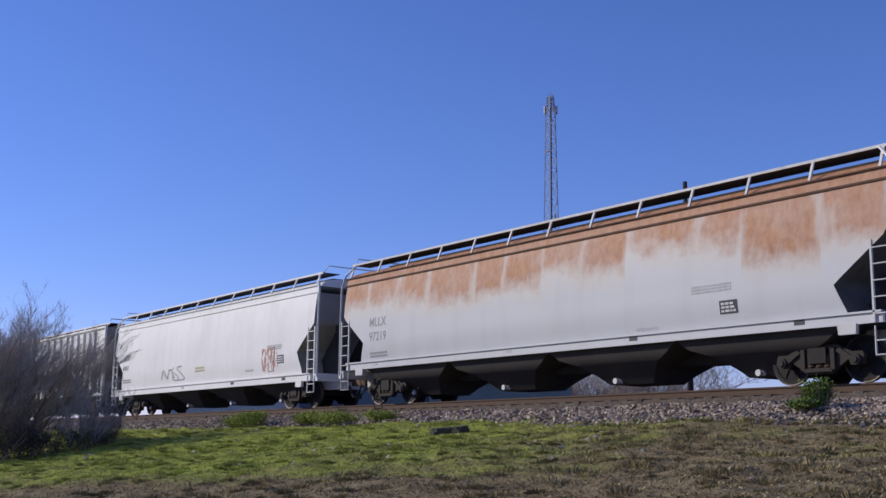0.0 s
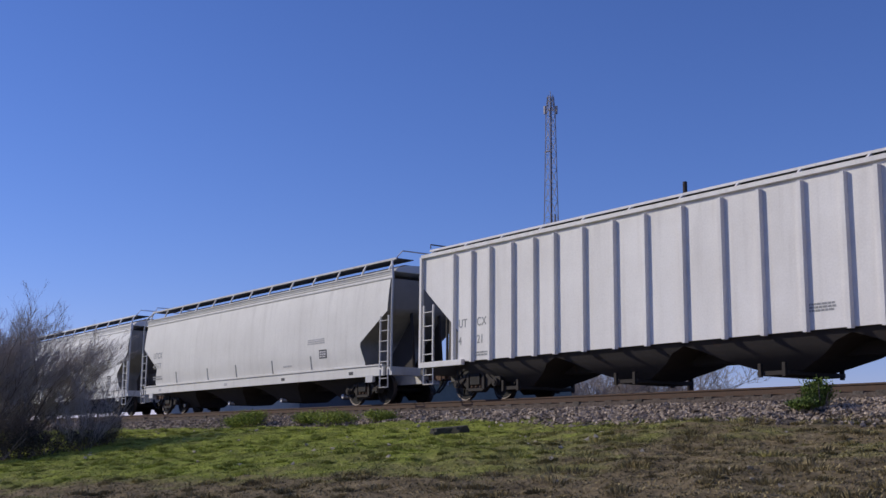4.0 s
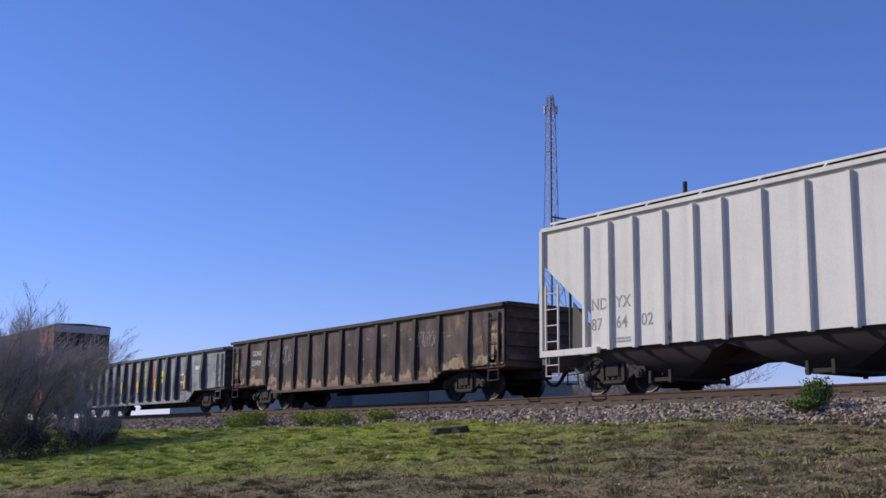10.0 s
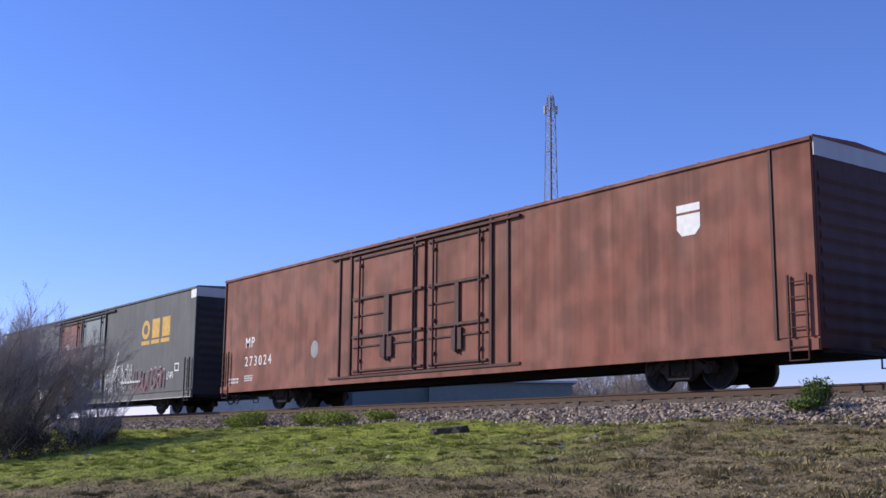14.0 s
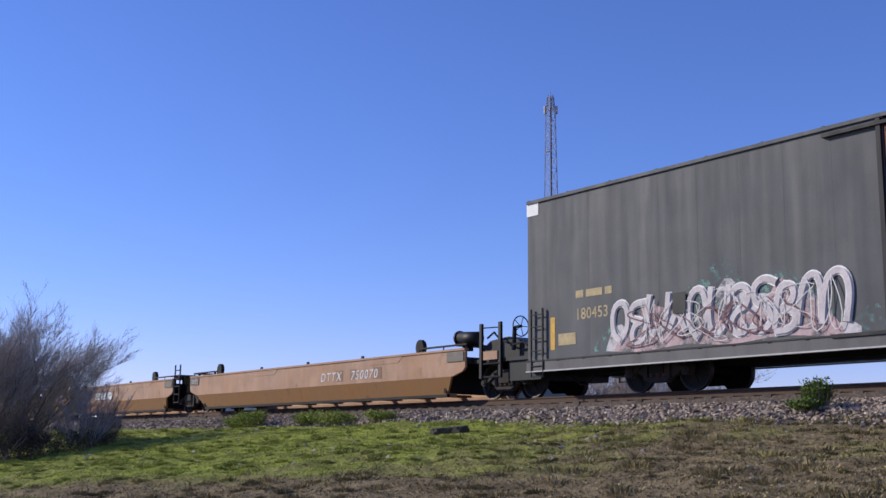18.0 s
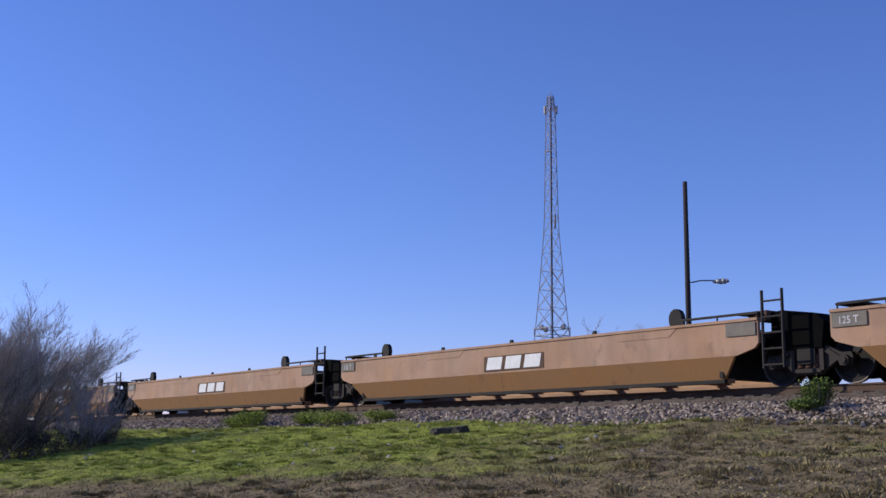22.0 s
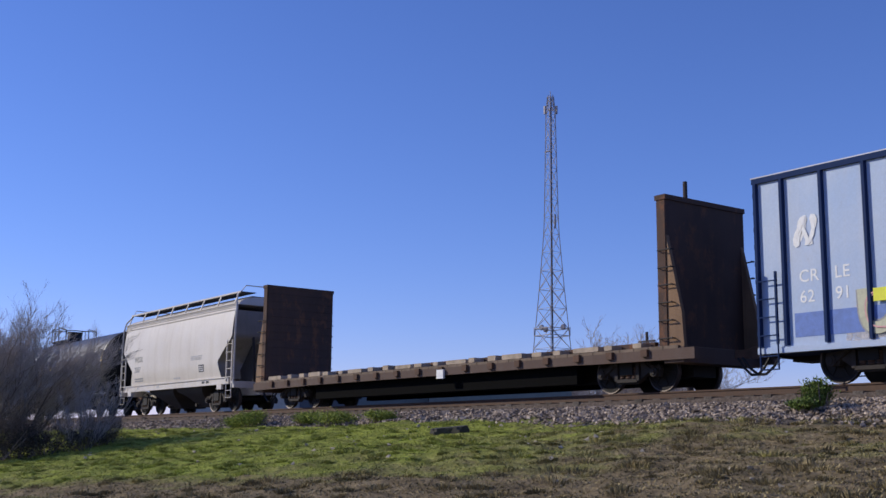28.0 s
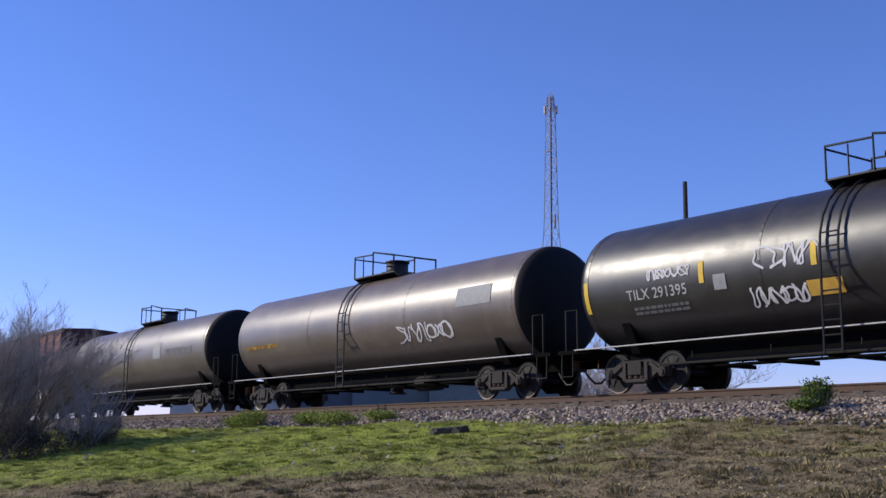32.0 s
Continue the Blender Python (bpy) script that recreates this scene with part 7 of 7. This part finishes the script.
# ---- beyond the track ----
def lattice_tower(x, y, z0, height, base, top):
    """A tapering four-legged steel radio tower."""
    tower = thing("radio_tower", "tall slender lattice steel radio tower", "tower")
    steel = plain("weathered_tower_steel", (0.36, 0.33, 0.33), 0.7, 0.1, 0.35, 0.4)
    tower.location = (x, y, z0)
    n = 21
    def half(z):
        u = z / height
        table = [(0.0, base), (0.29, base * 0.6), (0.45, base * 0.41), (0.62, 1.45), (0.78, 1.2), (0.95, 0.95), (1.0, top)]
        for (a, wa), (b, wb) in zip(table, table[1:]):
            if u <= b + 1e-6:
                return (wa + (wb - wa) * (u - a) / (b - a)) / 2
    zs = [height * (1 - (1 - k / n) ** 1.25) for k in range(n + 1)]
    corners = [(-1, -1), (1, -1), (1, 1), (-1, 1)]
    for cx_, cy_ in corners:
        bm = bent(B(), [(cx_ * half(z), cy_ * half(z), z) for z in zs], 0.065, 5)
        part("tower_leg", bm, steel, tower)
    bm = B()
    for a, b in zip(zs, zs[1:]):
        for i in range(4):
            p, q = corners[i], corners[(i + 1) % 4]
            ha, hb_ = half(a), half(b)
            thick = 0.042 if a < height * 0.5 else 0.028
            rod(bm, (p[0] * ha, p[1] * ha, a), (q[0] * hb_, q[1] * hb_, b), thick, 4)
            rod(bm, (q[0] * ha, q[1] * ha, a), (p[0] * hb_, p[1] * hb_, b), thick, 4)
            rod(bm, (p[0] * hb_, p[1] * hb_, b), (q[0] * hb_, q[1] * hb_, b), thick, 4)
    part("bracing", bm, steel, tower)
    bm = B()
    rod(bm, (0.1, 0, 0), (0.1, 0, height), 0.09, 6)
    part("cable_run", bm, BLACK, tower)
    return tower, steel, half


CAM_GROUND = 0.2
TW = 160.0
tower, steel, thalf = lattice_tower(-0.746 * TW, 0.666 * TW, CAM_GROUND, 0.3136 * TW + EYE_Z - CAM_GROUND, 6.1, 0.65)
th = 0.3136 * TW + EYE_Z - CAM_GROUND
for a in range(3):
    ang = radians(20 + 120 * a)
    px, py = 0.95 * math.cos(ang), 0.95 * math.sin(ang)
    bm = rod(B(), (0, 0, th - 2.0), (px, py, th - 2.0), 0.06)
    box(bm, px - 0.13, px + 0.13, py - 0.13, py + 0.13, th - 2.7, th - 1.5)
    part("panel_antenna", bm, steel, tower)
for x, y in ((-0.28, -0.28), (0.28, -0.28), (0.28, 0.28), (-0.28, 0.28)):
    part("top_mast", rod(B(), (x, y, th - 1.8), (x * 0.85, y * 0.85, th + 0.3), 0.06), steel, tower)
part("lightning_rod", rod(B(), (0, 0, th - 0.3), (0, 0, th + 0.9), 0.05), steel, tower)
part("side_dipole", rod(B(), (-1.3, 0, th - 8.0), (-0.3, 0, th - 8.0), 0.10), steel, tower)
part("side_dipole", rod(B(), (0.8, 0, th * 0.62), (0.8, 0, th * 0.66), 0.14), steel, tower)
zp_ = 16.6                                           # a work platform with small dishes
for a in range(4):
    ang = radians(45 + 90 * a)
    p, q = (2.5 * math.cos(ang), 2.5 * math.sin(ang)), (2.5 * math.cos(ang + math.pi / 2), 2.5 * math.sin(ang + math.pi / 2))
    for dz in (0.0, 1.0):
        part("platform_rail", rod(B(), (*p, zp_ + dz), (*q, zp_ + dz), 0.06), steel, tower)
    part("platform_post", rod(B(), (*p, zp_), (*p, zp_ + 1.2), 0.06), steel, tower)
for x, y in ((2.1, 0.2), (-0.4, -1.6), (-1.9, 0.5)):
    part("dish", rod(B(), (x, y, zp_ + 1.1), (x + 0.12, y - 0.25, zp_ + 1.1), 0.42, 14, 0.30), PALE_STEEL if y < -1 else steel, tower)

PL = 52.0
pole_wood = plain("creosoted_pole", (0.035, 0.026, 0.024), 0.85, 0, 0.3, 1.5)
pole = thing("street_light_pole", "dark wooden pole with a cobra-head street light", "light pole")
pole.location = (-0.663 * PL, 0.7487 * PL, 0.7)
bm = B()
rod(bm, (0, 0, -0.5), (0, 0, 0.2318 * PL + EYE_Z - 0.7), 0.15, 12, 0.10)
part("pole", bm, pole_wood, pole)
zl = 0.1438 * PL + EYE_Z - 0.7
ax, ay = 0.806, 0.592                               # across the view
bm = B()
bent(bm, [(0, 0, zl - 0.1), (ax * 0.6, ay * 0.6, zl), (ax * 1.2, ay * 1.2, zl - 0.02)], 0.03)
part("lamp_arm", bm, plain("grey_lamp_metal", (0.20, 0.20, 0.21), 0.5, 0.6, 0.15, 4), pole)
bm = B()
prof = [(1.1, 0.05), (1.25, 0.10), (1.5, 0.13), (1.7, 0.11), (1.82, 0.04)]
for (d0_, r0_), (d1_, r1_) in zip(prof, prof[1:]):
    rod(bm, (ax * d0_, ay * d0_, zl - 0.05), (ax * d1_, ay * d1_, zl - 0.08), r0_, 10, r1_)
part("lamp_head", bm, plain("pale_lamp_housing", (0.35, 0.35, 0.35), 0.5, 0.3, 0.15, 4), pole)


def shed(name, label, centre, size, turn, eave, ridge, wall, roof):
    """A plain building: walls, pitched or flat roof, a door and a few windows."""
    b = thing(name, label, "building")
    b.matrix_basis = pose(centre[0], centre[1], 0.1, 0, 0, turn)
    lx, ly = size[0] / 2, size[1] / 2
    part("wall", box(B(), -lx, lx, -ly, ly, 0, eave), wall, b)
    bm = B()
    slab(bm, [(-ly - 0.4, eave + 0.004), (ly + 0.4, eave + 0.004), (ly + 0.4, eave + 0.15), (0, ridge), (-ly - 0.4, eave + 0.15)], "x", -lx - 0.4, lx + 0.4)
    part("roof", bm, roof, b)
    n = max(2, int(size[0] / 5))
    for k in range(n):
        x = -lx + (k + 0.5) * size[0] / n
        part("window", box(B(), x - 0.6, x + 0.6, -ly - 0.03, -ly - 0.004, 1.2, 2.4), BLACK, b)
    return b


def place(u, d):
    """A spot d metres off, u across the view (-1 left edge, +1 right edge)."""
    a = radians(53.75) - math.atan(u * math.tan(radians(21.2)))
    return -math.sin(a) * d, math.cos(a) * d


cream = plain("cream_block_wall", (0.62, 0.58, 0.48), 0.8, 0, 0.08, 0.6)
slate = plain("teal_grey_cladding", (0.15, 0.185, 0.185), 0.7, 0, 0.12, 0.5)
sage = plain("grey_green_cladding", (0.20, 0.23, 0.20), 0.7, 0, 0.12, 0.5)
tin = plain("pale_tin_roof", (0.45, 0.46, 0.47), 0.5, 0.3, 0.12, 0.8)
shed("warehouse", "low cream-walled warehouse beyond the track", place(-0.43, 95), (11, 8), 53.75, 5.4, 5.8, cream, cream)
shed("warehouse", "dark grey metal shed beyond the track", place(-0.24, 93), (4.6, 8), 53.75, 6.0, 6.4, plain("dark_grey_cladding", (0.11, 0.12, 0.13), 0.7, 0, 0.12, 0.5), slate)
shed("warehouse", "teal-grey metal warehouse beyond the track", place(-0.11, 92), (5.8, 8), 53.75, 6.2, 6.6, slate, slate)
shed("warehouse", "grey-green metal shed with a pale roof", place(0.125, 90), (10.6, 9), 53.75, 6.0, 7.2, sage, tin)


# ---- trees ----
BARK = plain("grey_bark", (0.24, 0.195, 0.16), 0.95, 0, 0.3, 3)
TWIG = plain("grey_twigs", (0.43, 0.36, 0.30), 0.95, 0, 0.25, 2)


def limb_tree(name, label, x, y, z, height, spread, seed, levels=4, lean=(0, 0), stems=1, bark=None, twig=None, thick=0.09, kids=(2, 3), fan=0.35, fine_r=0.0):
    """A bare tree: stems that fork into limbs, branches and fine twigs."""
    tree = thing(name, label, "tree" if name != "bare_shrub" else "shrub")
    tree.location = (x, y, z)
    rng = random.Random(seed)
    fine = ([], [])
    def strip(p, q, w):
        V, F = fine
        d = q - p
        side = d.cross(Vector((rng.uniform(-1, 1), rng.uniform(-1, 1), rng.uniform(-1, 1))))
        if side.length < 1e-6:
            return
        side = side.normalized() * w
        k = len(V)
        third = d.cross(side).normalized() * w
        V.extend([tuple(p + side), tuple(p - side * 0.5 + third), tuple(p - side * 0.5 - third), tuple(q)])
        F.extend([(k, k + 1, k + 3), (k + 1, k + 2, k + 3), (k + 2, k, k + 3)])
    def grow(p, d, length, r, level, wood):
        n = 3 if level > 1 else 4
        for i in range(n):
            d = (d + Vector((rng.uniform(-1, 1), rng.uniform(-1, 1), rng.uniform(-0.5, 0.6))) * 0.2 + Vector((lean[0], lean[1], 0)) * 0.07).normalized()
            q = p + d * length / n
            if level <= 1:
                rod(wood, p, q, r, 6 if level == 0 else 5, r * 0.82)
            else:
                strip(p, q + d * 0.02, max(r, fine_r or 0.0045 + 0.0002 * max(0.0, y - 20)))
            r *= 0.82
            if level < levels and (i > 0 or level > 0):
                for _ in range(rng.randint(*kids) if level else rng.randint(2, 3)):
                    s = Vector((rng.uniform(-1, 1), rng.uniform(-1, 1), rng.uniform(-0.1, 1.0))).normalized()
                    nd = (d * 0.75 + s * spread).normalized()
                    grow(p.lerp(q, rng.random()), nd, length * rng.uniform(0.38, 0.6), r * 0.6, level + 1, wood)
            p = q
    for k in range(stems):
        a = 2 * math.pi * k / stems + rng.uniform(-0.4, 0.4)
        d = Vector((fan * math.cos(a), fan * math.sin(a), 1)).normalized() if stems > 1 else Vector((0.05, 0, 1))
        wood = B()
        grow(Vector((0.15 * math.cos(a), 0.15 * math.sin(a), -0.1)), d, height * rng.uniform(0.55, 0.75), thick * rng.uniform(0.7, 1.1), 0, wood)
        part("trunk", wood, bark or BARK, tree)
    me = bpy.data.meshes.new("crown")
    me.from_pydata(fine[0], [], fine[1])
    me.materials.append(twig or TWIG)
    part("crown", me, None, tree)
    return tree


def put_tree(u, d, *a, **k):
    x, y = place(u, d)
    return limb_tree(a[0], a[1], x, y, ground_z(x, y), *a[2:], **k)


# the leafless thicket between the camera and the track
LANK = plain("grey_brown_twigs", (0.42, 0.37, 0.345), 0.95, 0, 0.3, 2)
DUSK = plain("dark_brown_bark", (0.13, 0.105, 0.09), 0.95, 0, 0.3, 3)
put_tree(-0.985, 38.0, "bare_tree", "leafless grey-brown tree fanning out of the thicket", 4.1, 0.5, 1, stems=9, lean=(0.45, 0.3), thick=0.032, fan=0.6, fine_r=0.0036, bark=DUSK, twig=LANK, kids=(1, 3))
put_tree(-0.935, 39.0, "bare_tree", "leafless tree leaning out of the thicket", 4.2, 0.5, 3, stems=7, lean=(1.1, 0.75), thick=0.030, fan=0.5, fine_r=0.0033, bark=DUSK, twig=LANK, kids=(1, 3))
put_tree(-1.05, 36.5, "bare_tree", "tall leafless tree at the back of the thicket", 4.3, 0.5, 2, stems=6, thick=0.04, fan=0.4, fine_r=0.0034, bark=DUSK, twig=LANK, kids=(1, 3))
put_tree(-0.90, 40.0, "bare_tree", "small leafless tree leaning out of the thicket", 3.6, 0.55, 7, stems=5, lean=(0.9, 0.6), thick=0.022, fan=0.5, fine_r=0.0033, bark=DUSK, twig=LANK, kids=(1, 3))
put_tree(-0.775, 37.0, "bare_shrub", "leafless fan-shaped shrub at the end of the thicket", 2.2, 0.45, 60, stems=9, thick=0.013, fan=0.3, levels=3, fine_r=0.0042, bark=DUSK, twig=LANK, kids=(1, 2))
put_tree(-0.80, 36.0, "bare_shrub", "leafless fan-shaped shrub at the end of the thicket", 1.7, 0.5, 61, stems=7, thick=0.012, fan=0.45, levels=3, fine_r=0.0042, bark=DUSK, twig=LANK, kids=(1, 2))
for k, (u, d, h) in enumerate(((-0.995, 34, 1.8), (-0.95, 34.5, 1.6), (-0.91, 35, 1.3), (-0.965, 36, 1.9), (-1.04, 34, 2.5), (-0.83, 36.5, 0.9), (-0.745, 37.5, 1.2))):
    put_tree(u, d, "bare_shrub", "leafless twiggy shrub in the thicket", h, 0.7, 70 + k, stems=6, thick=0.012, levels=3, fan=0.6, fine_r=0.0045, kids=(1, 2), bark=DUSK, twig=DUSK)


def bush(name, label, u, d, w, h, material, seed, count=1400, leaf=0.05):
    """Leafy clumps round a few short stems."""
    x, y = place(u, d)
    z = ground_z(x, y)
    b = thing(name, label, "bush")
    b.location = (x, y, z)
    rng = np.random.default_rng(seed)
    for k in range(9):
        a = rng.uniform(0, 6.28)
        bm = rod(B(), (0.1 * w * math.cos(a), 0.1 * w * math.sin(a), -0.05), (0.4 * w * math.cos(a), 0.4 * w * math.sin(a), h * rng.uniform(0.5, 0.9)), 0.02, 5, 0.006)
        part("stem", bm, BARK, b)
    V, F = [], []
    lobes = [(rng.uniform(-0.35, 0.35) * w, rng.uniform(-0.35, 0.35) * w, h * rng.uniform(0.3, 0.75), rng.uniform(0.18, 0.34)) for _ in range(9)]
    for k in range(count):
        cx_, cy_, cz_, s = lobes[rng.integers(9)]
        p = rng.normal(size=3) * s * np.array([w, w, h]) * 0.55 + (cx_, cy_, cz_)
        p[2] = max(0.0, p[2])
        e1, e2 = rng.normal(size=3), rng.normal(size=3)
        e1 *= leaf / np.linalg.norm(e1)
        e2 *= leaf * 0.6 / np.linalg.norm(e2)
        i = len(V)
        V += [tuple(p - e1), tuple(p + e2), tuple(p + e1), tuple(p - e2)]
        F.append((i, i + 1, i + 2, i + 3))
    me = bpy.data.meshes.new("leaves")
    me.from_pydata(V, [], F)
    me.materials.append(material)
    part("leaves", me, None, b)
    return b


def leaf_mat(name, a, b):
    n = Nodes(name)
    return n.done(n.mix(n.random(0, 1, island=True), a, b), 0.8, 0, 0.2)


# The shade at the thicket's foot is put into the dark scrub colours.
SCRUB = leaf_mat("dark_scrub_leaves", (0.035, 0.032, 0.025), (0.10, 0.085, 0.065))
WEED_DARK = leaf_mat("dark_weed_leaves", (0.07, 0.11, 0.025), (0.19, 0.25, 0.055))
WEED = leaf_mat("fresh_weed_leaves", (0.16, 0.21, 0.03), (0.38, 0.42, 0.09))
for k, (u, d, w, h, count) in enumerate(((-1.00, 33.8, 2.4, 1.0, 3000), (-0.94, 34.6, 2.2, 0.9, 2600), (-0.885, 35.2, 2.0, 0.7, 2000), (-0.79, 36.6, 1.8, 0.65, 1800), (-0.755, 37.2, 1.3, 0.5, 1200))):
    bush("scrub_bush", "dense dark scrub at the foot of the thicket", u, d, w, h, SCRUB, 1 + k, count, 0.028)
for i, (u, d, w, h) in enumerate(((0.85, 22.3, 0.55, 0.52), (-0.42, 38.0, 1.3, 0.52), (-0.25, 34.3, 1.5, 0.46), (-0.14, 32.5, 0.8, 0.36), (-0.31, 36, 0.9, 0.36), (0.815, 22.1, 0.5, 0.26), (-0.46, 39.0, 0.9, 0.3))):
    bush("weed_clump", "fresh green weed clump at the foot of the ballast", u, d, w, h, WEED_DARK if i in (0, 5) else WEED, 10 + i, 3400 if i else 4600, 0.03)

for i, (u, d, hgt) in enumerate(((0.30, 105, 7.5), (0.36, 100, 7.0), (0.42, 96, 6.8), (0.50, 92, 6.5), (0.12, 190, 16), (0.06, 200, 15), (0.02, 210, 14.5), (0.17, 200, 14), (0.66, 88, 5.2), (0.9, 80, 4.5), (0.33, 88, 6.0), (0.45, 84, 5.6), (0.27, 98, 7.0), (0.55, 100, 6.2), (0.62, 96, 5.0), (0.78, 92, 4.6), (0.48, 110, 8.5), (0.40, 112, 8.0))):
    put_tree(u, d, "bare_tree", "distant leafless grey tree beyond the track", hgt, 0.8, 30 + i, stems=2, levels=3, thick=0.10)

for i, (u, d, hgt, lean) in enumerate(((0.37, 95, 11.0, (-0.4, 0)), (0.40, 99, 10.5, (0.3, 0)), (0.475, 92, 11.5, (0, 0)), (0.45, 97, 10.5, (-0.3, 0)), (0.31, 104, 10.0, (0, 0)), (0.52, 96, 10.0, (0.3, 0)))):
    put_tree(u, d, "bare_tree", "taller leafless tree beyond the track", hgt, 0.85, 130 + i, stems=3, levels=4, thick=0.11, lean=lean, fan=0.45, kids=(1, 2), fine_r=0.016)
ux, uy = place(0.463, 95)
utility = thing("utility_pole", "dark wooden utility pole with a short crossarm", "pole")
utility.location = (ux, uy, 0.2)
part("pole", rod(B(), (0, 0, -0.3), (0, 0, 10.6), 0.17, 10, 0.12), pole_wood, utility)
part("crossarm", box(B(), -0.9, 0.9, -0.06, 0.06, 9.75, 9.9), pole_wood, utility)


# ---- what moves ----
def motions():
    for car, mid in CARS:
        walk(car, [(t, pose(mid + run(t), TRACK_Y, RAIL_Z)) for t in (0, 4, 8, 12, 16, 20, 24, 28, 32)])
    for wheel, dx, car in WHEELS:                    # they roll while their car is near
        mid = dict(CARS)[car]
        near = [k / 30 for k in range(961) if -82 < mid + run(k / 30) < 24]
        if not near:
            continue
        times = [0.0] * (near[0] > 0) + near + [32.0] * (near[-1] < 32)
        rows = []
        for t in times:
            turn = math.degrees((run(min(max(t, near[0]), near[-1])) - run(near[0])) / 0.49)
            rows.append((t, pose(dx, 0, 0.49, 0, turn % 360, 0)))
        walk(wheel, rows)


motions()
